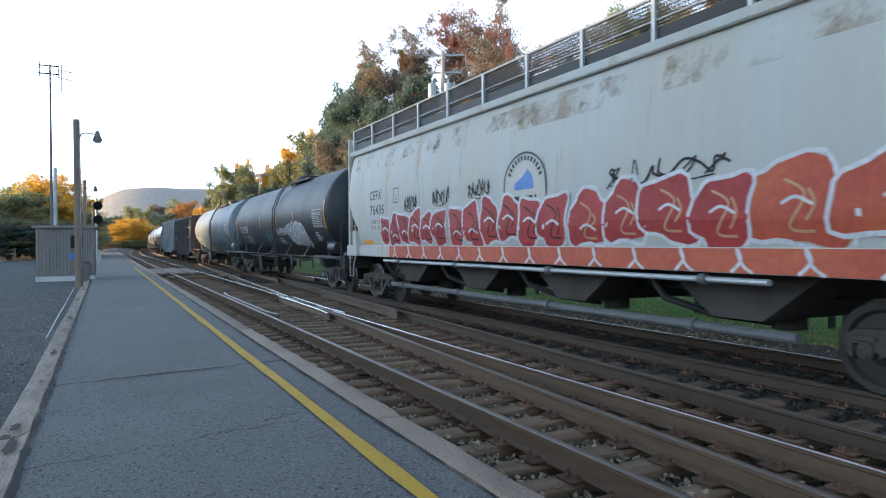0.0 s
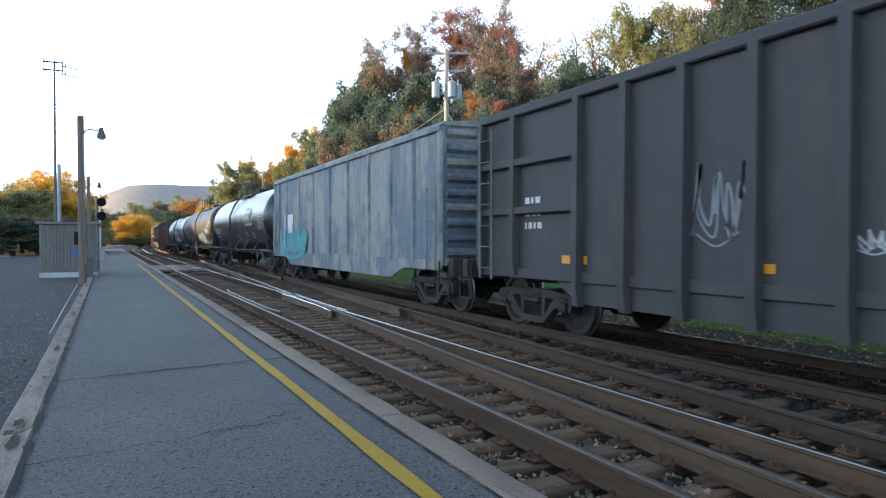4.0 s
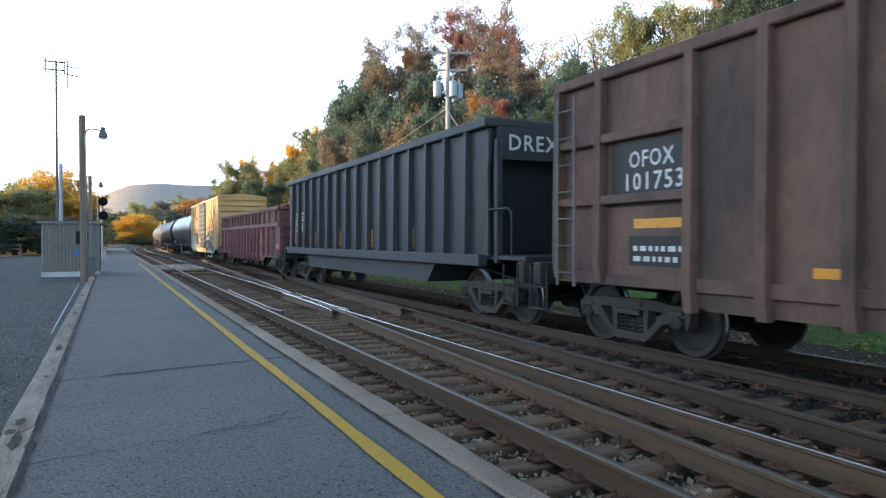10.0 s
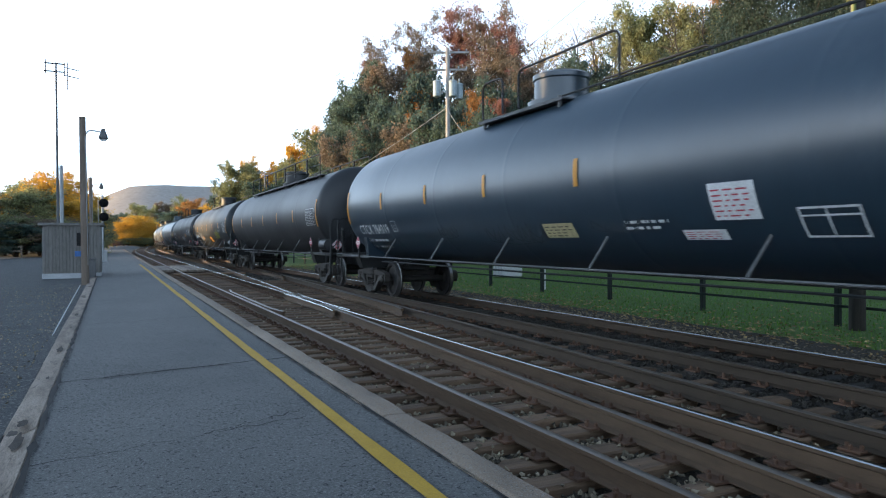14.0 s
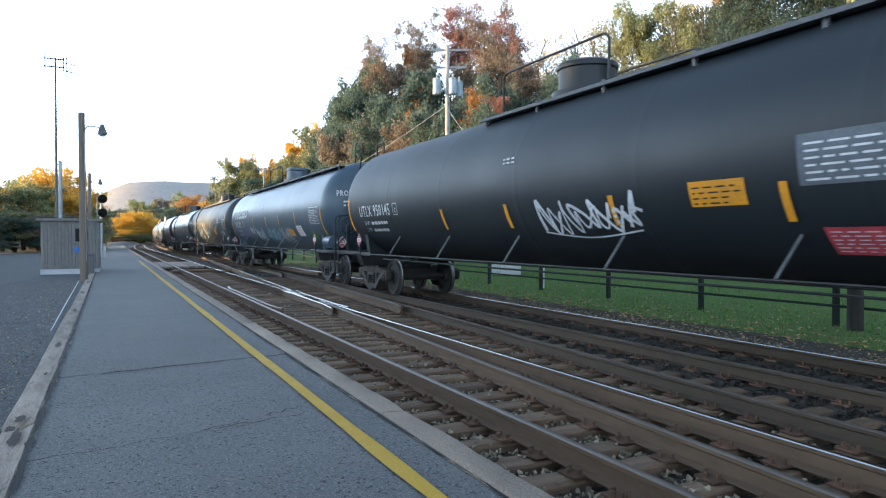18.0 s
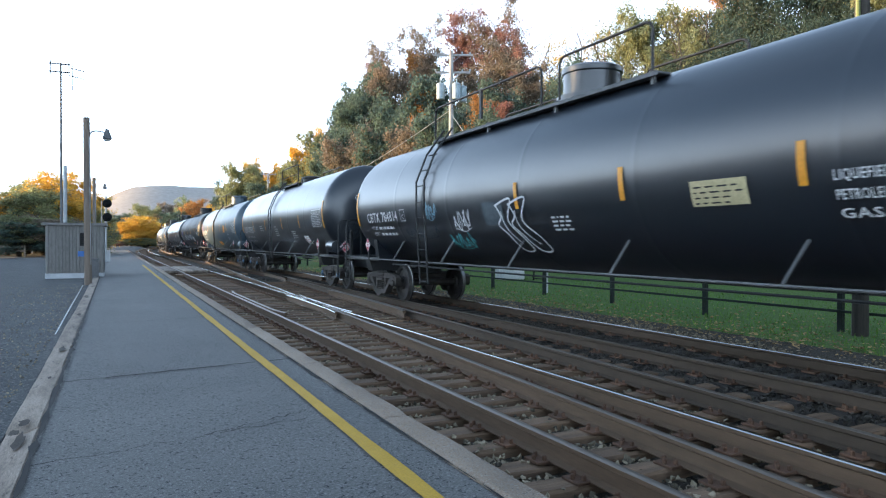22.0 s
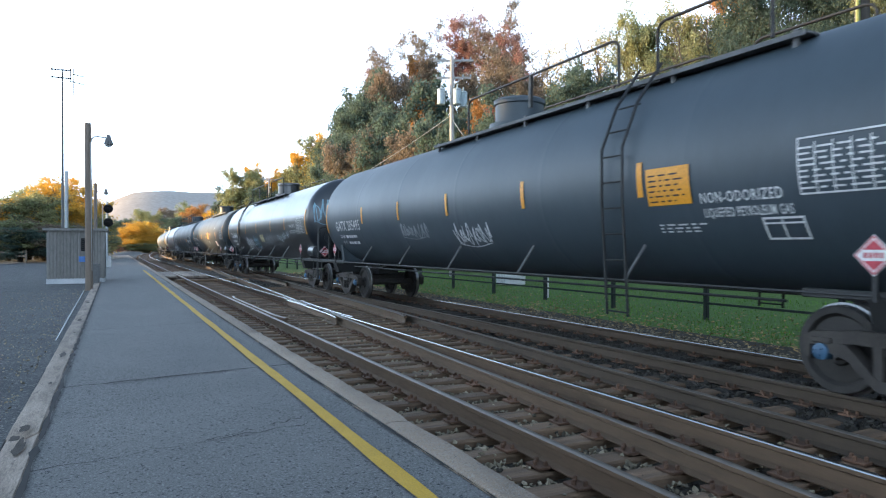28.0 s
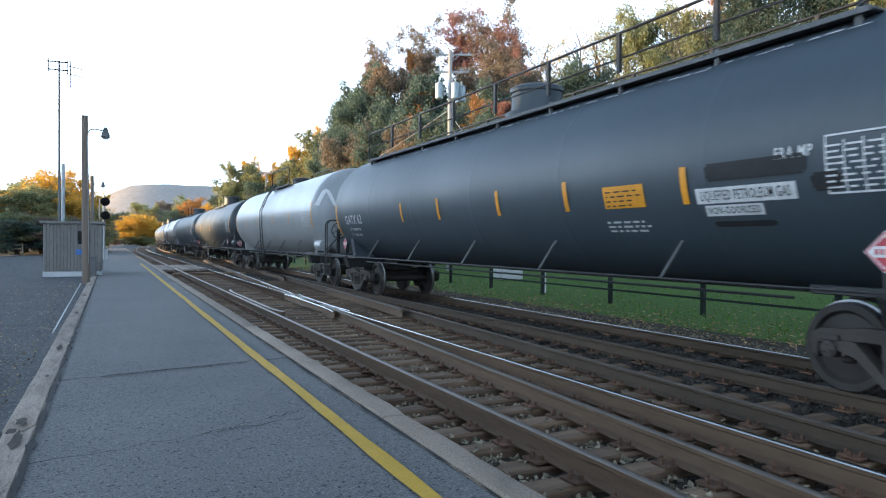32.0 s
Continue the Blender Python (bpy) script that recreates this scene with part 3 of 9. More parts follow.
# ballast between the ties, and loose stones
def bed(x, y):
    """Height of the ballast: low between the platform track's ties, heaped over the ends of the others."""
    fill = 0.062 * smoothstep(6.1, 6.7, x + 0.5 * noise.noise(Vector((0, y * 0.6, 7)))) * smoothstep(-0.55, 0.1, noise.noise(Vector((x * 0.8, y * 0.5, 21))))
    return -0.275 + fill - 0.2 * smoothstep(9.0, 10.6, x)


g = sheet(spaced((2.0, 10.6, 0.11)), spaced((-9, -4, 0.4), (-4, 14, 0.12), (14, 40, 0.35), (40, 90, 1.2)),
          lambda x, y: bed(x, y) + 0.025 * noise.noise(Vector((x * 1.3, y * 1.1, 0))) + 0.022 * noise.noise(Vector((x * 9, y * 9, 3))))
thing("ballast", g, M["ballast"], "dirty brown-grey crushed stone ballast between the ties", "ballast", kind="stuff")


def stones(name, spots, label, mat_, smin, smax, seed):
    r = random.Random(seed)
    kinds = []
    for k in range(8):
        p = [Vector((r.gauss(0, 1), r.gauss(0, 1), r.gauss(0, 0.7))).normalized() * r.uniform(0.75, 1.1) for _ in range(8)]
        b = bmesh.new()
        vs = [b.verts.new(q) for q in p]
        bmesh.ops.convex_hull(b, input=vs)
        b.verts.ensure_lookup_table()
        keep = [v for v in b.verts if v.link_faces]
        ids = {v: i for i, v in enumerate(keep)}
        kinds.append(([v.co.copy() for v in keep], [tuple(ids[v] for v in f.verts) for f in b.faces]))
        b.free()
    g = G()
    for x, y, z in spots:
        vs, fs = kinds[r.randrange(8)]
        s = r.uniform(smin, smax)
        t = Matrix.Rotation(r.uniform(0, 6.3), 3, "Z")
        g.add([Vector((x, y, z)) + t @ (v * s) for v in vs], fs)
    return thing(name, g, mat_, label, "gravel", kind="stuff", smooth=False)


r = random.Random(9)
spots = []
for _ in range(110000):
    y = -3 + 31 * r.random() ** 1.75
    x = r.uniform(2.02, 10.9)
    near = any(abs(x - q) < 0.09 for q in (XA - GAUGE, XA + GAUGE, XT - GAUGE, XT + GAUGE, cross_x(y), cross_x(y) + 1.508))
    if near:
        continue
    ph = (y + 7.5) % 0.5
    on_tie = ph < 0.12 or ph > 0.38
    if on_tie and 2.5 < x < 8.9 and r.random() < (0.93 if x < 6.2 else 0.75):
        continue
    spots.append((x, y, bed(x, y) + 0.02 + (0.06 if on_tie and 2.5 < x < 6.2 else r.uniform(-0.01, 0.03))))
stones("loose_ballast", [p for p in spots if p[0] < 5.7 + 0.5 * noise.noise(Vector((0, p[1] * 0.7, 3)))], "angular dusty ballast stones", M["stone"], 0.015, 0.036, 3)
# shade near the train is painted into these stones, on top of oil
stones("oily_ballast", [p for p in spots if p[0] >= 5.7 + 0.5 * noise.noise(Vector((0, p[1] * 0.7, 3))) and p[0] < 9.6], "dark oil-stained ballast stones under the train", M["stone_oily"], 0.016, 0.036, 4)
stones("shoulder_ballast", [p for k, p in enumerate(spots) if p[0] >= 9.6], "grey ballast stones along the lawn's edge", M["stone"], 0.016, 0.036, 6)
spots = [(-0.8 - 4.5 * r.random() ** 1.5, -1 + 26 * r.random() ** 1.4) for _ in range(6000)]
stones("yard_gravel", [(x, y, land(x, y) + 0.004) for x, y in spots], "small grey gravel stones of the yard", M["stone"], 0.006, 0.018, 5)

# ---------------------------------------------------------------- the freight train
# A car's own space: its centre over the rails, -y towards the train's head, -x towards the platform.
WHEEL_R = 0.457
AXLE = 0.889
WHEELS = {-1: [], 1: []}
CARS = []


def wheelset_mesh():
    g = G()
    g.tube([(-0.98, 0, 0), (0.98, 0, 0)], 0.085, 12, 0)
    for s in (-1, 1):
        prof = [(0.0, 0.10), (0.0, 0.15), (0.03, 0.17), (0.045, 0.34), (0.0, 0.375), (0.0, 0.445), (0.01, 0.457), (0.095, 0.462), (0.105, 0.485), (0.135, 0.485), (0.135, 0.38), (0.075, 0.34), (0.085, 0.17), (0.135, 0.14), (0.135, 0.09)]
        g.lathe([(-s * 0.815 + s * a, q) for a, q in prof], 28, axis="x", slots=[0, 0, 0, 0, 0, 0, 1, 1, 0, 0, 0, 0, 0, 0])
        g.lathe([(s * 1.12, 0.001), (s * 1.12, 0.05), (s * 1.10, 0.085), (s * 0.99, 0.09), (s * 0.93, 0.09), (s * 0.92, 0.07)], 20, axis="x", slot=2)
        for k in range(3):
            a = k * math.tau / 3
            g.box((s * 1.122, 0.045 * math.cos(a), 0.045 * math.sin(a)), (0.02, 0.024, 0.024), 2, 0.004)
    return g


def side_frame_mesh():
    """A cast side frame: arched top member, sloping tension member, open windows."""
    g = G()
    x0, x1 = -1.07, -0.93
    up = [(-1.10, 0.50, 0.60), (-0.98, 0.545, 0.66), (-0.78, 0.55, 0.668), (-0.55, 0.565, 0.70), (0.55, 0.565, 0.70), (0.78, 0.55, 0.668), (0.98, 0.545, 0.66), (1.10, 0.50, 0.60)]
    for (ya, a0, a1), (yb, b0, b1) in zip(up, up[1:]):
        g.prism([(ya, a0), (yb, b0), (yb, b1), (ya, a1)], x0, x1)
    low = [(-0.82, 0.46, 0.56), (-0.62, 0.40, 0.55), (-0.36, 0.17, 0.29), (-0.30, 0.14, 0.25), (0.30, 0.14, 0.25), (0.36, 0.17, 0.29), (0.62, 0.40, 0.55), (0.82, 0.46, 0.56)]
    for (ya, a0, a1), (yb, b0, b1) in zip(low, low[1:]):
        g.prism([(ya, a0), (yb, b0), (yb, b1), (ya, a1)], x0 - 0.01, x1 + 0.01)
    for s in (-1, 1):
        g.prism([(s * 0.27, 0.2), (s * 0.35, 0.2), (s * 0.37, 0.62), (s * 0.27, 0.62)], x0, x1)
        g.prism([(s * 0.72, 0.42), (s * 0.66, 0.57), (s * 1.10, 0.6), (s * 1.08, 0.42), (s * 1.02, 0.36), (s * 1.02, 0.52), (s * 0.77, 0.52), (s * 0.76, 0.38)], x0, x1)
        g.box((-1.0, s * 0.889, 0.575), (0.2, 0.22, 0.06), 0, 0.01)
    g.box((-1.08, 0, 0.64), (0.03, 0.5, 0.07), 0, 0.01)
    return g


def spring_mesh():
    g = G()
    pts = [(0.066 * math.cos(k * math.tau / 9), 0.066 * math.sin(k * math.tau / 9), 0.25 + 0.0255 * k * 8 / 36) for k in range(40)]
    g.tube(pts, 0.014, 3)
    return g


def bogie(car, y, cap):
    """A three-piece truck with its own wheelsets."""
    m_bolster = once("bolster", lambda: G().box((0, 0, 0.56), (1.9, 0.36, 0.22), 0, 0.03).box((0, 0, 0.72), (0.5, 0.4, 0.12), 0, 0.02).tube([(-0.7, -0.5, 0.4), (0.7, -0.5, 0.4)], 0.05, 8).tube([(-0.7, 0.5, 0.4), (0.7, 0.5, 0.4)], 0.05, 8).mesh("truck", M["bogie"]))
    m_frame = once("frame", lambda: side_frame_mesh().mesh("side_frame", M["bogie"]))
    m_spring = once("spring", lambda: spring_mesh().mesh("coil_spring", M["bogie"]))
    m_seat = once("seat", lambda: G().box((-1.0, 0, 0.52), (0.22, 0.46, 0.08), 0, 0.015).mesh("spring_seat", M["bogie"]))
    m_ws = once(("ws", cap), lambda: wheelset_mesh().mesh("wheelset", M["wheel"], M["tread"], M[cap]))
    t = part("truck", m_bolster, None, car, "dusty cast-steel freight truck", (0, y, 0))
    for s in (0, 1):
        for nm, me in (("side_frame", m_frame), ("spring_seat", m_seat)):
            o = part(nm, me, None, t)
            o.rotation_euler = (0, 0, math.pi * s)
        for q in (-0.17, 0.0, 0.17):
            part("coil_spring", m_spring, None, t, at=(-1.0 if s == 0 else 1.0, q, 0))
    for s in (-1, 1):
        w = part("wheelset", m_ws, None, t, at=(0, s * AXLE, WHEEL_R))
        WHEELS[s].append(w)
    return t


def coupler(car, y, s):
    g = G()
    g.box((0, y - s * 0.35, 0.86), (0.14, 0.8, 0.16), 0, 0.02)
    g.prism([(-0.16, y - s * 0.02), (-0.2, y + s * 0.14), (-0.08, y + s * 0.2), (-0.02, y + s * 0.05), (0.1, y + s * 0.04), (0.17, y + s * 0.17), (0.2, y + s * 0.02), (0.1, y - s * 0.12)], 0.74, 1.0, "z")
    part("coupler", g, M["iron"], car)
    part("air_hose", G().tube([(-0.3, y - s * 0.1, 0.75), (-0.28, y + s * 0.05, 0.5), (-0.15, y + s * 0.2, 0.36), (-0.02, y + s * 0.24, 0.4)], 0.03, 6), M["iron"], car)


def hand_wheel(car, x, y, z):
    """The spoked wheel that winds the hand brake."""
    g = G().tube([(x + 0.25 * math.cos(k * math.tau / 20), y, z + 0.25 * math.sin(k * math.tau / 20)) for k in range(21)], 0.016, 6, caps=False)
    for k in range(3):
        a = k * math.pi / 3 + 0.3
        g.tube([(x - 0.25 * math.cos(a), y, z - 0.25 * math.sin(a)), (x + 0.25 * math.cos(a), y, z + 0.25 * math.sin(a))], 0.01, 5)
    part("brake_wheel", g, M["iron"], car)


# ---- painted marks: outlines (across, up) laid on a car's side. across runs towards the head of the train (-y).
def flat(x, y0, z0):
    return lambda u, v: (x, y0 - u, z0 + v)


def round_side(r, zc, y0, z0):
    """On the round flank of a tank; z0: height of v = 0."""
    a0 = math.asin(max(-1, min(1, (z0 - zc) / r)))
    return lambda u, v: (-(r + 0.013) * math.cos(a0 + v / r), y0 - u, zc + (r + 0.013) * math.sin(a0 + v / r))


def head_side(ye, bulge, r, zc, x0, z0):
    """On the dished front head of a tank, facing -y; across runs from the platform side."""
    def at(u, v):
        x, z = x0 + u, z0 + v
        q = min(1, ((x * x + (z - zc) ** 2) ** 0.5) / r)
        return (x, ye - bulge * math.sqrt(max(0, 1 - q ** 3.03)) - 0.018, z)
    return at


def banded(poly, step=0.11):
    """An outline cut into level bands, so that it can follow a round flank."""
    lo, hi = min(p[1] for p in poly), max(p[1] for p in poly)
    if hi - lo < 0.14:
        return [poly]
    n = math.ceil((hi - lo) / step)
    if len(poly) == 4:
        a, b, c, d = (Vector(p) for p in poly)
        return [[tuple(a.lerp(d, k / n)), tuple(b.lerp(c, k / n)), tuple(b.lerp(c, (k + 1) / n)), tuple(a.lerp(d, (k + 1) / n))] for k in range(n)]
    cuts = [lo + (hi - lo) * k / n for k in range(n + 1)]
    cuts[0], cuts[-1] = lo + 1e-5, hi - 1e-5

    def crossings(v):
        out = []
        for (a, b), (c, d) in zip(poly, poly[1:] + poly[:1]):
            if (b <= v) != (d <= v):
                out.append(a + (c - a) * (v - b) / (d - b))
        return sorted(out)

    out = []
    for va, vb in zip(cuts, cuts[1:]):
        a, b = crossings(va), crossings(vb)
        if len(a) != len(b):
            m = crossings((va + vb) / 2)
            a, b = (m, m) if len(m) not in (len(a), len(b)) else (a, m) if len(m) == len(a) else (m, b)
        for k in range(0, len(a) - 1, 2):
            out.append([(a[k], va), (a[k + 1], va), (b[k + 1], vb), (b[k], vb)])
    return out


def lay(car, name, polys, put, material, label="", verts_faces=None):
    g = G()
    if verts_faces:
        vs, fs = verts_faces
        g.add([put(*p) for p in vs], fs)
    for poly in polys or ():
        for q in banded(poly):
            g.add([put(*p) for p in q], [tuple(range(len(q)))])
    if g.f:
        o = part(name, g, material, car, label)
        small = name in ("sign_print", "data_panel", "placard_print", "emblem_print") or (name == "lettering" and polys)
        return tagged(o, kind="stuff") if small else o


def text_shape(txt, size, wide=1.0):
    def build():
        cu = bpy.data.curves.new("t", "FONT")
        cu.body, cu.size, cu.resolution_u = txt, size / 0.7, 2
        cu.offset, cu.space_character = size * 0.018, 1.14
        ob = bpy.data.objects.new("t", cu)
        me = bpy.data.meshes.new_from_object(ob)
        vs = [(v.co.x * wide, v.co.y) for v in me.vertices]
        fs = [tuple(p.vertices) for p in me.polygons]
        bpy.data.objects.remove(ob)
        bpy.data.curves.remove(cu)
        bpy.data.meshes.remove(me)
        return vs, fs
    return once(("text", txt, size, wide), build)


def write(car, txt, size, put, material="letter", width=None):
    vs, fs = text_shape(txt, size)
    if width:
        k = width / max(v[0] for v in vs)
        vs = [(u * k, v) for u, v in vs]
    boxes = sorted((min(vs[i][0] for i in f), max(vs[i][0] for i in f), f) for f in fs)
    words, reach = [], None
    for a, b, f in boxes:
        if reach is None or a > reach + size * 0.32:
            words.append([])
        words[-1].append(f)
        reach = b if reach is None else max(reach, b)
    for word in words:
        ids = {i: k for k, i in enumerate(sorted({i for f in word for i in f}))}
        lay(car, "lettering", None, put, M[material], "", ([vs[i] for i in ids], [tuple(ids[i] for i in f) for f in word]))


def rect(u, v, w, h, n=1):
    """A rectangle cut into n across its height, for curved sides."""
    return [[(u, v + h * k / n), (u + w, v + h * k / n), (u + w, v + h * (k + 1) / n), (u, v + h * (k + 1) / n)] for k in range(n)]


def lines(w, h, rows, seed, fill=0.62):
    """Unreadable small print: bars of its size."""
    r = random.Random(seed)
    out = []
    for k in range(rows):
        v = h - h * (k + 1) / rows
        u = 0.0
        end = w * r.uniform(0.7, 1.0)
        while u < end - 0.02:
            q = min(r.uniform(0.08, 0.3) * max(0.5, w / 1.5), end - u)
            out += rect(u, v, q, h / rows * fill)
            u += q + 0.05
    return out


def frame_lines(w, h, t):
    return rect(0, 0, w, t) + rect(0, h - t, w, t) + rect(0, t, t, h - 2 * t) + rect(w - t, t, t, h - 2 * t)


def stroke(pts, w):
    """A brush stroke through points as separate quads."""
    out = []
    L, R = [], []
    for i, p in enumerate(pts):
        a, b = pts[max(0, i - 1)], pts[min(len(pts) - 1, i + 1)]
        d = Vector((b[0] - a[0], b[1] - a[1]))
        d = d.normalized() if d.length > 1e-6 else Vector((1, 0))
        L.append((p[0] - d.y * w / 2, p[1] + d.x * w / 2))
        R.append((p[0] + d.y * w / 2, p[1] - d.x * w / 2))
    for i in range(len(pts) - 1):
        out.append([L[i], R[i], R[i + 1], L[i + 1]])
    return out


def curve(pts, k=6):
    """A smooth line through points."""
    out = []
    P = [pts[0]] + list(pts) + [pts[-1]]
    for i in range(1, len(P) - 2):
        for j in range(k):
            t = j / k
            out.append(tuple(0.5 * (2 * P[i][a] + (P[i + 1][a] - P[i - 1][a]) * t + (2 * P[i - 1][a] - 5 * P[i][a] + 4 * P[i + 1][a] - P[i + 2][a]) * t * t + (3 * P[i][a] - P[i - 1][a] - 3 * P[i + 1][a] + P[i + 2][a]) * t ** 3) for a in (0, 1)))
    return out + [tuple(pts[-1])]


def tag_strokes(w, h, n, seed, thick):
    """A sprayed scrawl: loops and zigzags with no letters in it."""
    r = random.Random(seed)
    out = []
    thick *= 0.75
    for lap in range(2):
        m = n + lap * max(1, n // 2)
        step = w / m
        pts = []
        for i in range(m + 1):
            u = min(i * step, w)
            lo, hi = r.uniform(0, 0.3) * h, r.uniform(0.6, 1.0) * h
            pts += [(u + r.uniform(-0.3, 0.2) * step, lo), (u + r.uniform(-0.2, 0.5) * step, hi), (u + r.uniform(0.0, 0.7) * step, r.uniform(0.3, 0.6) * h)]
            if r.random() < 0.45 and len(pts) > 3:
                out += stroke(curve(pts), thick * r.uniform(0.7, 1.2))
                pts = []
        if len(pts) > 2:
            out += stroke(curve(pts), thick)
    out += stroke(curve([(0, h * 0.1), (w * 0.5, -h * 0.06), (w * 1.02, h * 0.12)]), thick * 0.6)
    return out


def bubbles(w, h, n, seed, grow=1.0):
    """Rounded swollen shapes side by side, as a thrown-up piece has them."""
    r = random.Random(seed)
    out = []
    step = w / n
    for i in range(n):
        cu, cv = (i + 0.5) * step, h * r.uniform(0.45, 0.55)
        a, b = step * r.uniform(0.52, 0.66) * grow, h * r.uniform(0.44, 0.53) * grow
        lean = r.uniform(-0.25, 0.25)
        ph = r.uniform(0, 6)
        poly = []
        for k in range(22):
            t = k * math.tau / 22
            s = 1 + 0.12 * math.sin(3 * t + ph) + 0.08 * math.sin(5 * t + 2 * ph)
            x = math.copysign(abs(math.cos(t)) ** 0.7, math.cos(t)) * a * s
            y = math.copysign(abs(math.sin(t)) ** 0.7, math.sin(t)) * b * s
            poly.append((cu + x + lean * y, cv + y))
        out.append(poly)
    return out


def lifted(put, d):
    """The same place, d metres further out from the car's side."""
    def at(u, v):
        x, y, z = put(u, v)
        return (x - d, y, z)
    return at


def graffiti_piece(car, put, w, h, n, seed, fill, edge, inner=None):
    b = bubbles(w, h, n, seed)
    for k, poly in enumerate(b):
        lay(car, "graffiti_fill", [poly], lifted(put, 0.002 + 0.0015 * k), fill, "sprayed graffiti fill")
        lay(car, "graffiti_outline", stroke(poly + [poly[0]], 0.05), lifted(put, 0.0025 + 0.0015 * k), edge, "sprayed graffiti outline")
        if inner:
            r = random.Random(seed + k)
            c = poly[0]
            mid = (sum(p[0] for p in poly) / len(poly), sum(p[1] for p in poly) / len(poly))
            lay(car, "graffiti_stroke", stroke(curve([(mid[0] - 0.12, mid[1] + h * 0.3), (mid[0] + 0.1, mid[1] + 0.1), (mid[0] - 0.08, mid[1] - h * 0.25), (mid[0] + 0.18, mid[1] - h * 0.3)]), 0.03), lifted(put, 0.003 + 0.0015 * k), inner)
            a, b = r.uniform(-0.14, 0.14), r.uniform(0.05, 0.25) * h
            lay(car, "graffiti_stroke", stroke(curve([(mid[0] - 0.16, mid[1] + a), (mid[0], mid[1] + a + 0.06), (mid[0] + 0.18, mid[1] + a - 0.02)]), 0.035), lifted(put, 0.0035 + 0.0015 * k), edge)
            lay(car, "graffiti_stroke", stroke(curve([(mid[0] + 0.14, mid[1] + b), (mid[0] + 0.2, mid[1]), (mid[0] + 0.1, mid[1] - b)]), 0.03), lifted(put, 0.0035 + 0.0015 * k), inner)


SPRAY = dict(
    white=mat("white_spray", (0.62, 0.63, 0.63), (0.45, 0.46, 0.47), 0.7, 0, 2, contrast=0.4),
    grey=mat("grey_spray", (0.3, 0.32, 0.33), (0.14, 0.15, 0.16), 0.8, 0, 2, contrast=0.4),
    teal=mat("teal_spray", (0.09, 0.4, 0.4), (0.06, 0.26, 0.29), 0.7, 0, 1.5),
    ltblue=mat("pale_blue_spray", (0.28, 0.45, 0.52), (0.15, 0.27, 0.34), 0.7, 0, 1.5, (1, 1, 6), contrast=0.12),
    red=mat("red_spray", (0.42, 0.035, 0.03), (0.24, 0.02, 0.022), 0.6, 0, 1.6),
    orange=mat("orange_spray", (0.48, 0.1, 0.035), (0.36, 0.05, 0.03), 0.6, 0, 1.2),
    purple=mat("purple_spray", (0.3, 0.24, 0.5), (0.18, 0.14, 0.32), 0.7),
    black=mat("black_spray", (0.012, 0.012, 0.013), rough=0.7),
    pale=mat("blue_white_spray", (0.48, 0.54, 0.55), (0.36, 0.42, 0.44), 0.7, 0, 1.5, contrast=0.2),
    faint=mat("rubbed_grey_spray", (0.1, 0.12, 0.13), (0.035, 0.05, 0.06), 0.8, 0, 2, contrast=0.3),
    tan=mat("tan_spray", (0.5, 0.3, 0.15), (0.4, 0.22, 0.1), 0.7),
    green=mat("green_spray", (0.15, 0.3, 0.07), (0.09, 0.2, 0.05), 0.7),
    red_dark=mat("dark_red_spray", (0.16, 0.015, 0.018), rough=0.6),
    yellow=mat("yellow_spray", (0.4, 0.4, 0.06), rough=0.7),
    mist=mat("aqua_spray_mist", (0.13, 0.3, 0.35), (0.06, 0.17, 0.22), 0.5, 0, 1.0, contrast=0.3),
    fog=mat("thin_white_spray", (0.5, 0.54, 0.55), (0.3, 0.34, 0.35), 0.7, 0, 2, contrast=0.4),
    wash=mat("rust_wash", (0.42, 0.29, 0.17), (0.36, 0.26, 0.17), 0.7, 0, 1.0, contrast=0.2),
    ice=mat("pale_blue_spray_mist", (0.24, 0.4, 0.47), (0.1, 0.2, 0.26), 0.7, 0, 1.5, contrast=0.2),
    scrape=mat("brown_scraped_paint", (0.22, 0.1, 0.045), (0.36, 0.2, 0.085), 0.8, 0, 2.2, (1, 0.4, 4), contrast=0.2),
)


def dusted(m, scale, lo, hi):
    """Lets the surface below show through in fine mottling, as thin sprayed or scraped paint does."""
    n, l = m.node_tree.nodes, m.node_tree.links
    t, q = n.new("ShaderNodeTexNoise"), n.new("ShaderNodeMapRange")
    t.inputs["Scale"].default_value, t.inputs["Detail"].default_value, t.inputs["Roughness"].default_value = scale, 8, 0.75
    q.inputs[1].default_value, q.inputs[2].default_value = lo, hi
    l.new(n["Texture Coordinate"].outputs["Object"], t.inputs["Vector"])
    l.new(t.outputs["Fac"], q.inputs[0])
    l.new(q.outputs[0], n["Principled BSDF"].inputs["Alpha"])


dusted(SPRAY["mist"], 1.6, 0.38, 0.72)
dusted(SPRAY["wash"], 1.1, 0.48, 0.75)
dusted(SPRAY["fog"], 2.4, 0.4, 0.78)
dusted(SPRAY["ice"], 6.0, 0.3, 0.66)
dusted(SPRAY["scrape"], 5.0, 0.42, 0.52)


def ladder(car, x, y, z0, z1, w=0.42, put=None, name="ladder", material="iron", rungs=None):
    g = G()
    n = rungs or max(2, round((z1 - z0) / 0.36))
    for s in (-1, 1):
        g.box((x, y + s * w / 2, (z0 + z1) / 2), (0.03, 0.05, z1 - z0), 0, 0.006)
    for k in range(n):
        z = z0 + (z1 - z0) * (k + 0.5) / n
        g.tube([(x - 0.01, y - w / 2, z), (x - 0.01, y + w / 2, z)], 0.012, 6)
    return part(name, g, M[material] if isinstance(material, str) else material, car)


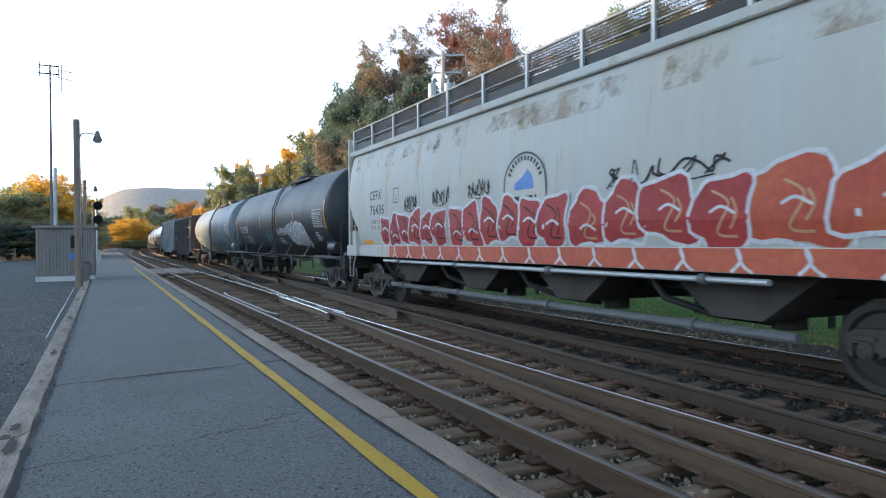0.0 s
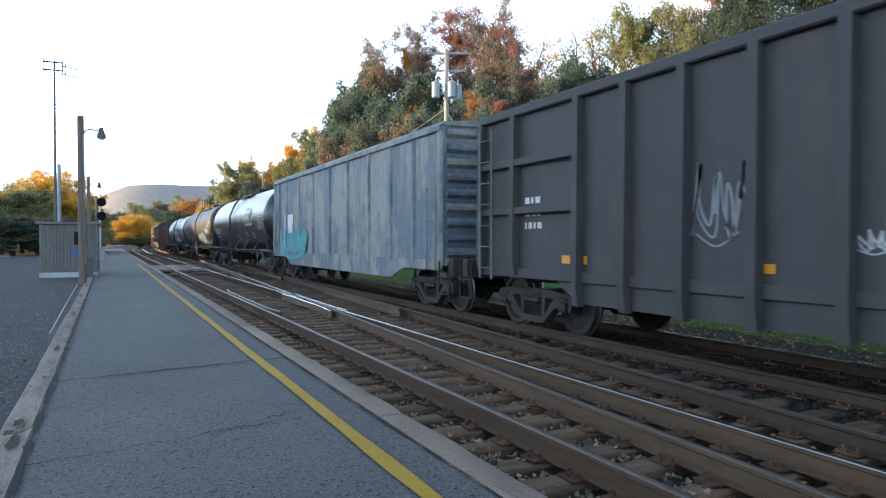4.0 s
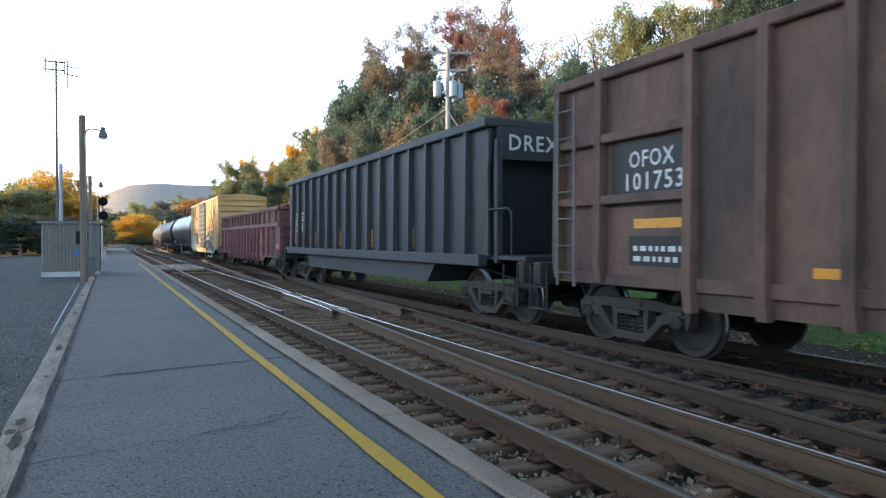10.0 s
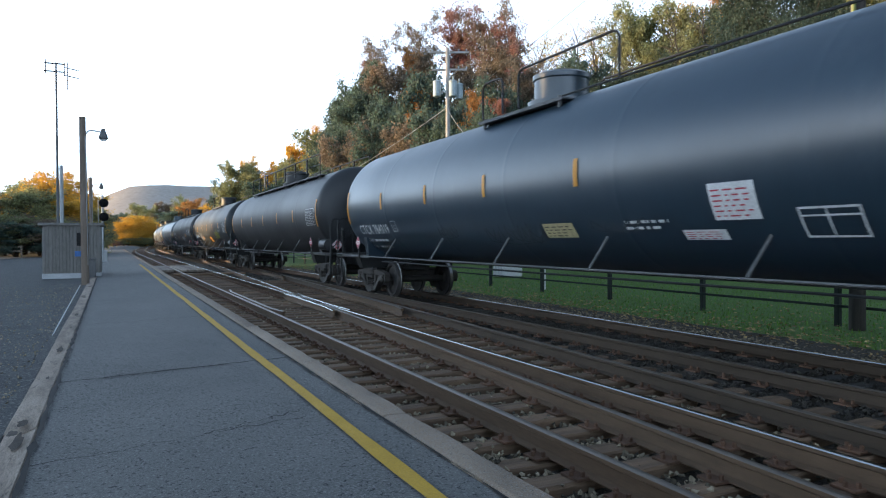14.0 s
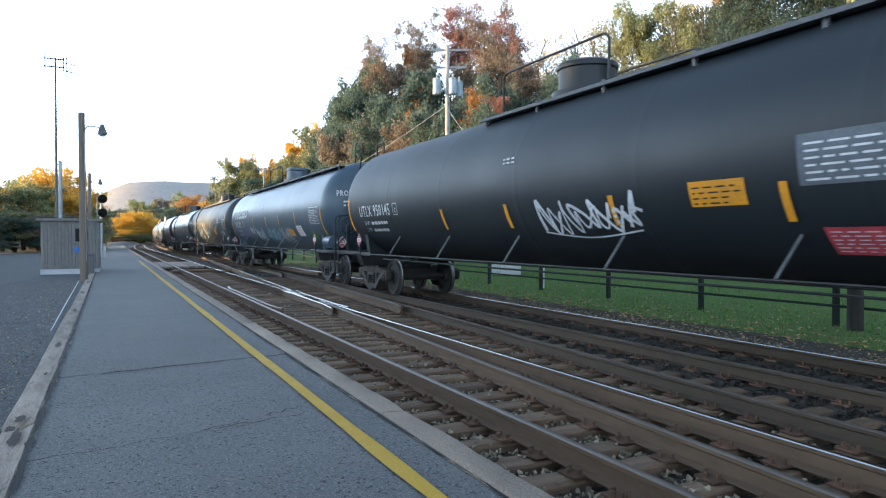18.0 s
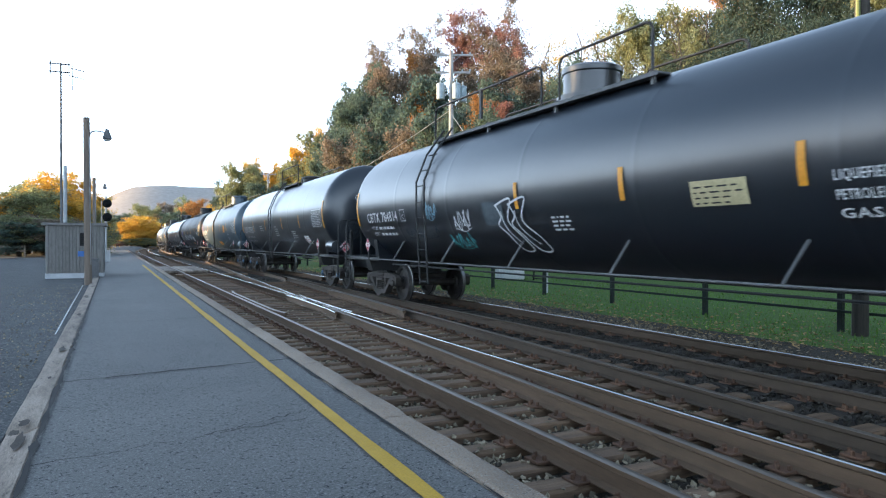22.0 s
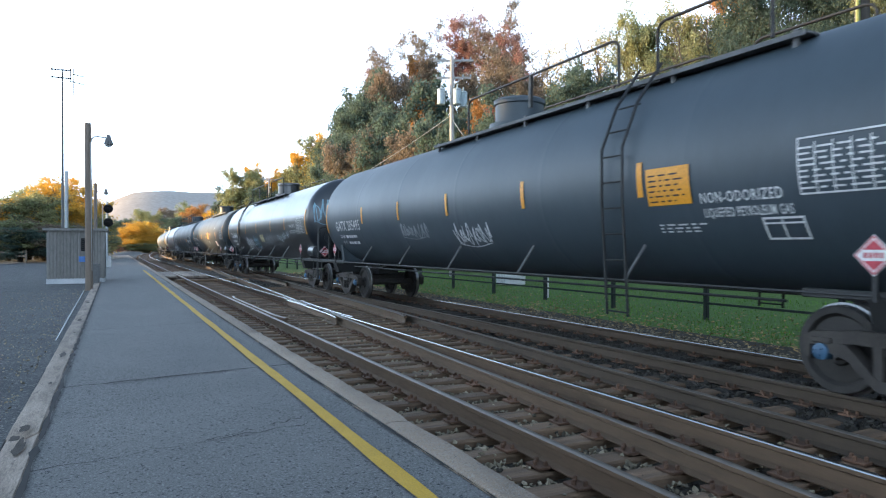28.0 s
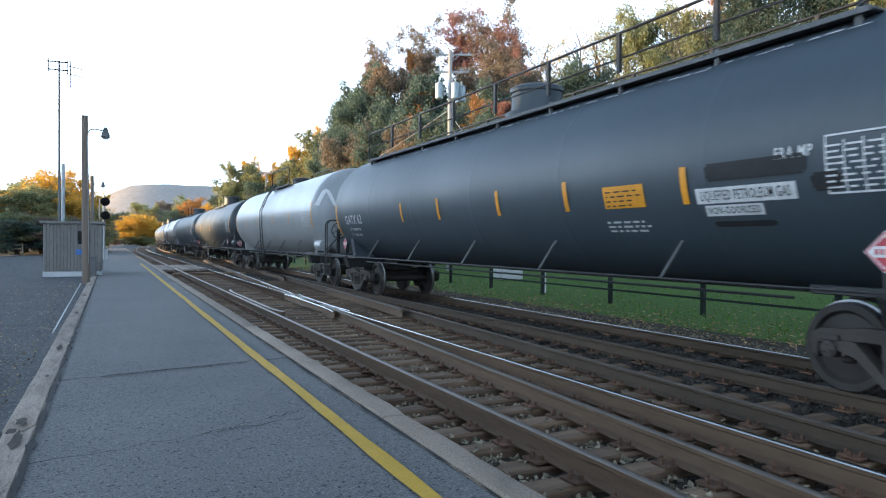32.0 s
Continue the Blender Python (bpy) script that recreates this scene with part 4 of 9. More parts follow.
def tank_car(L, T, body, spec):
    """A tank car whose trucks stand L and T metres back from the train's datum."""
    tc = T - L
    h = tc / 2
    r, zc = spec.get("r", 1.53), spec.get("z", 2.49)
    over = spec.get("over", 1.2)
    he = h + over
    car = root("tank_car", spec["label"], "tank car", "cars of the freight train")
    bulge = spec.get("bulge", 0.5)
    prof = [(-he, 0.001)]
    for k in range(1, 9):
        a = k / 8 * math.pi / 2
        prof.append((-he + bulge * (1 - math.cos(a)), r * math.sin(a) ** 0.66))
    seams = [(-he + bulge) + (2 * (he - bulge)) * k / 6 for k in range(1, 6)]
    for s in seams:
        prof += [(s - 0.12, r), (s - 0.03, r), (s - 0.012, r + 0.0018), (s + 0.012, r + 0.0018), (s + 0.03, r), (s + 0.12, r)]
    prof.insert(9, (prof[8][0] + 0.1, r))
    prof.append((-prof[9][0], r))
    prof += [(-a, q) for a, q in prof[:9][::-1]]
    part("tank_shell", G().lathe(prof, 64, (0, 0, zc)), body, car)
    # stub sills, platforms, couplers and end rails
    for s in (-1, 1):
        e = s * (h + 1.95)
        part("stub_sill", G().box((0, s * (h + 0.55), 0.86), (0.62, 2.9, 0.34), 0, 0.02), M["iron"], car)
        part("end_platform", G().box((0, s * (h + 1.72), 1.08), (2.86, 0.5, 0.06), 0, 0.01), M["iron"], car)
        for k in (-1, 1):
            part("side_beam", G().box((k * 1.40, s * (h + 0.6), 1.07), (0.06, 2.9, 0.09), 0, 0.01), M["iron"], car)
        part("body_bolster", G().prism([(-1.35, 0.75), (1.35, 0.75), (1.45, 1.05), (-1.45, 1.05)], s * (h - 0.18), s * (h + 0.18), "y"), M["iron"], car)
        g = G()
        g.prism([(-1.15, 1.05), (1.15, 1.05), (1.22, 1.58), (0.7, 1.3), (-0.7, 1.3), (-1.22, 1.58)], s * (h - 0.12), s * (h + 0.12), "y")
        part("tank_saddle", g, body, car)
        coupler(car, s * (h + 2.0), s)
        xr = -1.40
        g = G()
        g.tube([(xr, s * (h + 1.98), 0.5), (xr, s * (h + 1.98), 2.02), (xr + 0.05, s * (h + 1.98), 2.12), (xr + 0.14, s * (h + 1.98), 2.17), (1.26, s * (h + 1.98), 2.17), (1.36, s * (h + 1.98), 2.12), (1.4, s * (h + 1.98), 2.02), (1.4, s * (h + 1.98), 1.1)], 0.022, 8)
        part("end_handrail", g, M["iron"], car)
        g = G()
        for y in (h + 1.55, h + 1.98):
            g.tube([(-1.42, s * y, 1.1), (-1.42, s * y, 0.42)], 0.018, 6)
        for z in (0.44, 0.78):
            g.box((-1.42, s * (h + 1.765), z), (0.06, 0.44, 0.025), 0, 0.005)
        part("step", g, M["iron"], car)
    # long hand rails along both flanks with their braces
    for s in (-1, 1):
        x = s * 1.42
        g = G().tube([(x, -h - 0.6, 1.07), (x, h + 0.6, 1.07)], 0.016, 8)
        part("side_rail", g, M["sill_grey"] if spec.get("bright_rail") else M["iron"], car)
        part("lower_pipe", G().tube([(x * 0.84, -h + 1.2, 0.95), (x * 0.84, h - 1.2, 0.95)], 0.018, 6), M["iron"], car)
        for k in range(5):
            y = -4.92 + 2.7 * k
            if abs(y) < h - 1.3:
                part("brace", G().tube([(x, y, 1.07), (s * (r - 0.34), y - 0.12, 1.55)], 0.02, 6), M["sill_grey"], car)
    # under the tank: brake pipe and outlet
    part("brake_pipe", G().tube([(-0.35, -h, 0.72), (-0.35, -h + 1.2, 0.98), (-0.3, h - 1.5, 0.98), (-0.35, h, 0.72)], 0.03, 6), M["iron"], car)
    if not spec.get("pressure"):
        part("outlet_valve", G().tube([(0, 0.1, 1.2), (0, 0.1, 0.78)], 0.16, 12).box((0, 0.1, 0.84), (0.42, 0.42, 0.08), 0, 0.01).tube([(-0.5, 0.1, 0.9), (0, 0.1, 0.9)], 0.02, 6), M["iron"], car)
    # posts, brake wheel and cylinder on the leading platform
    for x in (-0.5, 0.35):
        part("end_post", G().box((x, -h - 1.5, 1.62), (0.06, 0.05, 1.05), 0, 0.006), M["iron"], car)
    part("end_brace", G().tube([(-1.3, -h - 1.6, 1.2), (-0.52, -h - 1.52, 1.95)], 0.018, 6), M["iron"], car)
    if spec.get("cyl", True):
        part("brake_cylinder", G().lathe([(-0.42, 0.001), (-0.4, 0.19), (0.3, 0.19), (0.34, 0.12), (0.4, 0.08)], 20, (-1.12, -h - 0.55, 1.36)), body, car)
    part("brake_stand", G().box((-0.9, -h - 1.72, 1.5), (0.1, 0.08, 0.8), 0, 0.01).tube([(-0.9, -h - 1.72, 1.85), (-0.9, -h - 1.84, 1.85)], 0.03, 8), M["iron"], car)
    hand_wheel(car, -0.9, -h - 1.83, 1.85)
    # top fittings
    top = zc + r
    yd = spec.get("dome_y", 0.0)
    if spec.get("pressure"):
        part("protective_housing", G().lathe([(top - 0.06, 0.62), (top + 0.06, 0.62), (top + 0.07, 0.5), (top + 0.44, 0.5), (top + 0.46, 0.53), (top + 0.54, 0.53), (top + 0.58, 0.46), (top + 0.6, 0.001)], 28, (0, yd, 0), "z"), body, car)
    else:
        part("manway", G().lathe([(top - 0.08, 0.36), (top + 0.12, 0.36), (top + 0.13, 0.42), (top + 0.19, 0.42), (top + 0.24, 0.3), (top + 0.26, 0.001)], 24, (0, yd - 0.5, 0), "z").lathe([(top - 0.05, 0.2), (top + 0.22, 0.2), (top + 0.3, 0.12), (top + 0.3, 0.001)], 16, (0, yd + 0.55, 0), "z").box((0.25, yd + 0.05, top + 0.1), (0.2, 0.25, 0.25), 0, 0.03), M["iron"], car)
    y0, y1 = spec.get("board", (-1.7, 1.4))
    rx = 0.85
    zb = zc + math.sqrt(r * r - rx * rx)
    for s in (-1, 1):
        g = G().box((s * 0.8, (y0 + y1) / 2, top - 0.155), (0.24, y1 - y0, 0.03), 0, 0.006).box((s * 0.92, (y0 + y1) / 2, top - 0.165), (0.025, y1 - y0, 0.06), 0, 0.004)
        for k in range(max(2, round((y1 - y0) / 1.6))):
            y = y0 + 0.15 + (y1 - y0 - 0.3) * k / max(1, round((y1 - y0) / 1.6) - 1)
            g.box((s * 0.86, y, (zb + top) / 2 - 0.12), (0.05, 0.06, top - zb + 0.06))
        part("running_board", g, M["sill_grey"], car)
        if "toprail" in spec:
            a, b = spec["toprail"]
            part("top_rail", G().tube([(s * 0.7, a, top - 0.06), (s * 0.7, b, top - 0.06)], 0.018, 6), M["iron"], car)
        # railings: hoops
        zt = top + 0.57
        for a, b in spec.get("hoops", ((-1.9, 1.38),)):
            g = G().tube([(s * 0.92, a, top - 0.12), (s * 0.92, a, zt - 0.1), (s * 0.92, a + 0.05, zt - 0.03), (s * 0.92, a + 0.14, zt), (s * 0.92, b - 0.14, zt), (s * 0.92, b - 0.05, zt - 0.03), (s * 0.92, b, zt - 0.1), (s * 0.92, b, top - 0.12)], 0.022, 8)
            if spec.get("midrail", True):
                g.tube([(s * 0.92, a, top + 0.2), (s * 0.92, b, top + 0.2)], 0.015, 6)
            n = int((b - a) / 1.7)
            for k in range(1, n):
                y = a + (b - a) * k / n
                g.box((s * 0.92, y, (top + zt) / 2), (0.05, 0.07, zt - top))
            part("railing", g, M["iron"], car)
    # ladder over the flank
    if spec.get("head_ladder"):
        g = G()
        arc = [(-he + bulge * (1 - math.cos(a)) - 0.09 * math.cos(a), zc + (r + 0.06) * math.sin(a) ** 0.66) for a in [k / 10 * math.pi / 2 for k in range(11)]]
        for x in (0.55, 0.97):
            g.tube([(x, -he - 0.02, 1.1)] + [(x, y + 0.1, zc + (z - zc) * 0.88) for y, z in arc], 0.022, 6)
        for z in (1.4, 1.75, 2.1, 2.45):
            g.tube([(0.55, -he - 0.02, z), (0.97, -he - 0.02, z)], 0.013, 6)
        for y, z in arc[2::2]:
            g.tube([(0.55, y + 0.1, zc + (z - zc) * 0.88), (0.97, y + 0.1, zc + (z - zc) * 0.88)], 0.013, 6)
        part("head_ladder", g, M["iron"], car)
        for x in (-0.35, 0.4):  # grab hoops above the head
            g = G().tube([(x, -he + 0.62, zc + r - 0.1), (x, -he + 0.6, zc + r + 0.5), (x, -he + 0.52, zc + r + 0.58), (x, -he + 0.05, zc + r + 0.58), (x, -he - 0.03, zc + r + 0.5), (x, -he + 0.0, zc + r + 0.1), (x, -he + 0.18, zc + r - 0.32)], 0.024, 8)
            part("grab_hoop", g, M["iron"], car)
    for s in () if spec.get("pressure") and "ladder" not in spec else (-1, 1):
        yl = spec.get("ladder", 0.6)
        g = G()
        for w in (-0.21, 0.21):
            g.tube([(s * (r - 0.03), yl + w, 0.6), (s * (r + 0.07), yl + w, zc - 0.3), (s * (r + 0.07), yl + w, zc + 0.35), (s * (r - 0.18), yl + w, zc + 0.95), (s * 0.9, yl + w, top + 0.02)], 0.022, 6)
        for k in range(11):
            z = 0.65 + k * 0.345
            xx = r - 0.03 + 0.1 * min(1, max(0, (z - 0.6) / (zc - 0.9)))
            if z > zc + 0.35:
                xx = math.sqrt(max(0.1, (r + 0.08) ** 2 - (z - zc) ** 2))
            if z < top + 0.0:
                g.tube([(s * xx, yl - 0.21, z), (s * xx, yl + 0.21, z)], 0.013, 6)
        part("ladder", g, M["iron"], car)
    # reflective stripes and lettering
    put = lambda y, z: round_side(r, zc, y, z)
    for y, z, hh in spec.get("stripes", ()):
        lay(car, "reflector_stripe", rect(-0.05, 0, 0.1, hh, 5), put(y, z), M["stripe"], "orange-yellow reflective stripe")
    ze = spec.get("end_z", 1.96)
    for s in (-1, 1):  # tall stripes at the tank's ends
        lay(car, "reflector_stripe", rect(-0.055, 0, 0.11, 0.9, 8), put(s * (h + spec.get("stripe_off", 0.66)), ze), M["stripe"], "orange-yellow reflective stripe")
    if "mark" in spec:
        txt, y, z, w, hh = spec["mark"]
        write(car, txt, hh, put(y, z), width=w)
        small = hh * 0.36
        for row, (word, rest) in enumerate(zip(("LD LMT", "LT WT"), spec.get("limits", ("", "")))):
            zr = z - small * (2.1 + 1.75 * row)
            write(car, word, small, put(y - 0.09 * w, zr), width=0.19 * w if row == 0 else 0.15 * w)
            if rest:
                write(car, rest, small, put(y - 0.33 * w, zr), width=0.56 * w)
            else:
                lay(car, "lettering", lines(0.52 * w, small, 1, hash_of(txt) + row, 0.8), put(y - 0.33 * w, zr), M["letter"])
        write(car, txt, 0.17, head_side(-he + bulge, bulge, r, zc, spec.get("head_x", -0.75), zc + 0.35), width=1.0)
        lay(car, "lettering", lines(0.6, 0.24, 2, 8, 0.45), head_side(-he + bulge, bulge, r, zc, spec.get("head_x", -0.75) + 0.2, zc + 0.02), M["letter"])
    if "plate" in spec:
        y, z = spec["plate"]
        lay(car, "plate_mark", frame_lines(0.28, 0.28, 0.018), put(y, z), M["letter"])
        write(car, "C", 0.1, put(y - 0.1, z + 0.06))
    if spec.get("panel", True):
        y, z = spec.get("panel_at", (-(h - 0.68), 2.02))
        lay(car, "data_panel", frame_lines(1.1, 0.56, 0.018) + lines(1.06, 0.5, 9, 21, 0.34) + [q for k in range(1, 6) for q in rect(1.1 * k / 6, 0, 0.014, 0.5)], put(y, z), M["letter"], "white stencilled data panel")
    for y, z, w, hh, rows in spec.get("notes", ()):
        lay(car, "lettering", lines(w, hh, rows, int(abs(y) * 10) + 50, 0.45), put(y, z), M["letter"])
    for y, z, w, hh, kind in spec.get("cards", ()):
        lay(car, "sign_plate", rect(0, 0, w, hh, 4), put(y, z), M[{"yellow": "stripe", "red": "red", "white": "white", "grey": "sign_grey", "cream": "sign_cream"}[kind]])
        ink = {"yellow": "iron", "red": "letter", "white": "red", "grey": "letter", "cream": "iron"}[kind]
        lay(car, "sign_print", lines(w * 0.88, hh * 0.84, 6 if hh > 0.31 else 4, 5, 0.3), lifted(put(y - w * 0.06, z + hh * 0.08), 0.004), M[ink])
    for y, z, w, hh in spec.get("frames", ()):
        lay(car, "box_mark", frame_lines(w, hh, 0.025) + rect(w * 0.45, 0, 0.02, hh) + rect(0, hh * 0.7, w, 0.02), put(y, z), M["letter"])
    for y, z, w, hh, txt in spec.get("words", ()):
        write(car, txt, hh, put(y, z), width=w)
    for y, z, w, hh, txt in spec.get("labels", ()):
        lay(car, "sign_plate", rect(0, 0, w, hh, 3), put(y, z), M["letter"], "white sign with dark print")
        write(car, txt, hh * 0.62, lifted(put(y - w * 0.05, z + hh * 0.19), 0.004), "iron", w * 0.9)
    for y, z, w, hh, n, colr in spec.get("emblems", ()):
        for q in sign_shapes(w, hh, n, hh * 0.26, 7, 0.15):
            lay(car, "company_sign", q, put(y, z), M.get(colr) or SPRAY[colr], "plain slanted white shape of a company sign")
    for y, z, w, hh, n, seed, colr, th in spec.get("tags", ()):
        lay(car, "graffiti", tag_strokes(w, hh, n, seed, th), put(y, z), SPRAY[colr], "sprayed scrawl")
    for y, z, w, hh, n, seed, fill, edge in spec.get("pieces", ()):
        graffiti_piece(car, put(y, z), w, hh, n, seed, SPRAY[fill], SPRAY[edge], SPRAY[edge])
    for fn in spec.get("extra", ()):
        fn(car, put, h)
    if spec.get("placards"):
        for y in (-h + 0.1, h - 0.1):
            part("placard_bracket", G().box((-1.44, y, 1.22), (0.04, 0.05, 0.4)), M["iron"], car)
            lay(car, "placard", [[(0, -0.19), (0.19, 0), (0, 0.19), (-0.19, 0)]], flat(-1.47, y, 1.44), M["white"], "red and white diamond placard")
            lay(car, "placard_print", hazard_bars(), flat(-1.474, y, 1.44), M["red"])
        part("placard", G().prism([(-1.0, 1.17), (-0.81, 1.36), (-1.0, 1.55), (-1.19, 1.36)], -h - 1.42, -h - 1.41, "y"), M["white"], car, "red and white diamond placard")
        lay(car, "placard_print", hazard_bars(), lambda u, v: (-1.0 + u, -h - 1.424, 1.36 + v), M["red"])
    for s in (-1, 1):
        bogie(car, s * h, spec.get("caps", "bogie"))
    CARS.append((car, L, T))
    return car


def hazard_bars():
    """The red parts of a diamond placard: a border, the field above and below, and bars for its number."""
    rim = [(0, -0.17), (0.17, 0), (0, 0.17), (-0.17, 0), (0, -0.17)]
    return stroke(rim, 0.018) + [[(-0.095, 0.05), (0.095, 0.05), (0.0, 0.14)], [(-0.095, -0.05), (0.0, -0.14), (0.095, -0.05)]] + [q for k in range(4) for q in rect(-0.09 + 0.048 * k, -0.025, 0.03, 0.05)]


def hash_of(s):
    return sum((i + 3) * ord(c) for i, c in enumerate(s)) % 9973


def flat_frame(car, h, body, s_len=1.95, w=1.5, z=1.1):
    """Couplers, end sills, steps and trucks of a car with a flat floor."""
    for s in (-1, 1):
        part("end_sill", G().box((0, s * (h + 1.75), 0.98), (2 * w - 0.1, 0.2, 0.36), 0, 0.02), M["bogie"], car)
        part("draft_sill", G().box((0, s * (h + 0.9), 0.9), (0.5, 1.8, 0.34), 0, 0.02), M["bogie"], car)
        coupler(car, s * (h + 2.0), s)
        g = G()
        for y in (h + 1.35, h + 1.8):
            g.tube([(-w - 0.02, s * y, z), (-w - 0.02, s * y, 0.42)], 0.018, 6)
        for q in (0.44, 0.78):
            g.box((-w - 0.02, s * (h + 1.575), q), (0.06, 0.45, 0.025), 0, 0.005)
        part("step", g, M["iron"], car)
        bogie(car, s * h, "bogie")
    part("brake_pipe", G().tube([(-0.4, -h, 0.72), (-0.4, -h + 1.2, 0.88), (-0.4, h - 1.2, 0.88), (-0.4, h, 0.72)], 0.03, 6), M["iron"], car)
    part("brake_stand", G().box((-0.7, -h - 1.87, 1.9), (0.12, 0.1, 0.9), 0, 0.01).tube([(-0.7, -h - 1.9, 2.2), (-0.7, -h - 1.98, 2.2)], 0.03, 8), M["iron"], car)
    hand_wheel(car, -0.7, -h - 1.97, 2.2)


def gondola_car(L, T, body, spec):
    """A high-side gondola; spec gives its ribs, heights, and marks."""
    h = (T - L) / 2
    e = h + spec.get("over", 1.05)
    w, z0, z1, zb = 1.44, spec.get("floor", 1.0), spec.get("top", 3.75), spec.get("belly", 0.68)
    car = root("gondola_car", spec["label"], "gondola car", "cars of the freight train")
    end = spec.get("end_paint", body)
    inner = h - 1.75
    for s in (-1, 1):
        part("side_sheet", G().prism([(-e, z0), (-h + 1.1, z0), (-inner, zb), (inner, zb), (h - 1.1, z0), (e, z0), (e, z1), (-e, z1)], s * w - 0.025, s * w + 0.025, "x"), body, car)
        part("end_sheet", G().box((0, s * (e - 0.04), (z0 + z1) / 2), (2 * w - 0.06, 0.05, z1 - z0)), end, car)
        part("top_chord", G().box((s * (w + 0.04), 0, z1), (0.16, 2 * e + 0.1, 0.15), 0, 0.02), body, car)
        part("top_chord", G().box((0, s * e, z1), (2 * w - 0.1, 0.16, 0.15), 0, 0.02), end, car)
        part("side_sill", G().box((s * (w + 0.03), 0, z0 - 0.02), (0.09, 2 * e, 0.16), 0, 0.015), body, car)
        for y in spec["ribs"]:
            zl = zb - 0.03 if abs(y) < inner + 0.3 else z0 - 0.05
            part("rib", G().prism([(s * (w + 0.02), zl), (s * (w + 0.13), zl), (s * (w + 0.17), zl + 0.25), (s * (w + 0.14), z1 - 0.06), (s * (w + 0.02), z1 - 0.06)], y - 0.065, y + 0.065, "y"), body, car)
        m = spec.get("end_ribs", 4)
        for k in range(m):
            z = z0 + 0.25 + (z1 - z0 - 0.4) * k / (m - 1)
            part("end_rib", G().box((0, s * (e + 0.04), z), (2 * w - 0.1, 0.12, 0.11), 0, 0.02), end, car)
        if spec.get("waist"):
            ra, rb = min(spec["ribs"], key=lambda q: abs(q + 4.35)), max(spec["ribs"])
            for k in (-1, 1):
                for z in (0.38, 0.68):
                    part("waist_bar", G().box((s * (w + 0.08), k * (e + spec["waist"]) / 2, z0 + (z1 - z0) * z), (0.12, e - spec["waist"], 0.12), 0, 0.015), end if k < 0 else body, car)
    part("floor_sheet", G().box((0, 0, z0 + 0.06), (2 * w - 0.06, 2 * e - 0.2, 0.06)), body, car)
    part("centre_sill", G().box((0, 0, 0.8), (0.5, 2 * h, 0.35), 0, 0.02), M["iron"], car)
    if end is not body:
        part("end_bay", G().box((-w - 0.03, -(e + 5.9) / 2, (z0 + z1) / 2), (0.012, e - 5.95, z1 - z0 - 0.2)), end, car, "red-brown primed end bay")
    for k in (-1, 1):
        ladder(car, -w - 0.19, k * (e - 0.36), z0 - 0.15, z1 - 0.2, 0.4, rungs=7, material=spec.get("ladder_paint", M["sill_grey"]))
        for q in range(min(6, int((z1 - z0 - 0.3) / 0.42) + 1)):
            part("grab_iron", G().tube([(-w + 0.08, k * (e + 0.16), z0 + 0.3 + q * 0.42), (-w + 0.5, k * (e + 0.16), z0 + 0.3 + q * 0.42)], 0.014, 6), M["iron"], car)
    for y, z, ww, hh, colr in spec.get("patches", ()):
        lay(car, "painted_panel", rect(0, 0, ww, hh), flat(-w - 0.03, y, z), colr if not isinstance(colr, str) else M[colr])
    for y, z, ww, hh, txt in spec.get("words", ()):
        write(car, txt, hh, flat(-w - 0.036, y, z), width=ww)
    for y, z, ww, hh, rows in spec.get("notes", ()):
        lay(car, "lettering", lines(ww, hh, rows, int(abs(y) * 7) + 90, 0.5), flat(-w - 0.036, y, z), M["letter"])
    for y, z, ww, hh, n, seed, colr, th in spec.get("tags", ()):
        lay(car, "graffiti", tag_strokes(ww, hh, n, seed, th), flat(-w - 0.034, y, z), SPRAY[colr], "sprayed scrawl")
    for y, z, ww, hh in spec.get("zigzags", ()):
        hook = curve([(0.48 * ww, hh), (0.25 * ww, 0.92 * hh), (0.08 * ww, 0.7 * hh), (0.3 * ww, 0.45 * hh), (0.45 * ww, 0.25 * hh), (0.3 * ww, 0.05 * hh), (0.02 * ww, 0.12 * hh)])
        jag = [(0.5 * ww, 0.1 * hh), (0.6 * ww, 0.6 * hh), (0.78 * ww, 0.15 * hh), (0.98 * ww, 0.8 * hh)]
        for k, (wide, colr) in enumerate(((0.14, "white"), (0.075, "teal"))):
            for line in (hook, jag):
                lay(car, "graffiti", stroke(line, wide), flat(-w - 0.034 - 0.004 * k, y, z), SPRAY[colr], "white-edged teal sprayed zigzag")
    if spec.get("disc"):
        y, z, q = spec["disc"]
        lay(car, "emblem", [[(q * math.cos(k * math.tau / 20), q * 1.15 * math.sin(k * math.tau / 20)) for k in range(20)]], flat(-w - 0.032, y, z), M["stripe"], "round yellow emblem")
    if spec.get("extension"):
        za = spec["extension"]
        body = spec.get("ext_paint", body)
        for s in (-1, 1):
            part("side_extension", G().box((s * (w - 0.03), 0, (z1 + za) / 2), (0.05, 2 * e - 0.5, za - z1)), body, car)
            part("end_extension", G().box((0, s * (e - 0.3), (z1 + za) / 2), (2 * w - 0.12, 0.05, za - z1)), body, car)
            part("upper_chord", G().box((s * w, 0, za), (0.14, 2 * e - 0.4, 0.14), 0, 0.02), body, car)
            part("upper_chord", G().box((0, s * (e - 0.27), za), (2 * w - 0.14, 0.14, 0.14), 0, 0.02), body, car)
            for y in spec["stakes"]:
                part("stake", G().box((s * (w + 0.03), y, (z1 + za) / 2), (0.1, 0.08, za - z1 - 0.1), 0, 0.01), body, car)
    flat_frame(car, h, body)
    CARS.append((car, L, T))
    return car


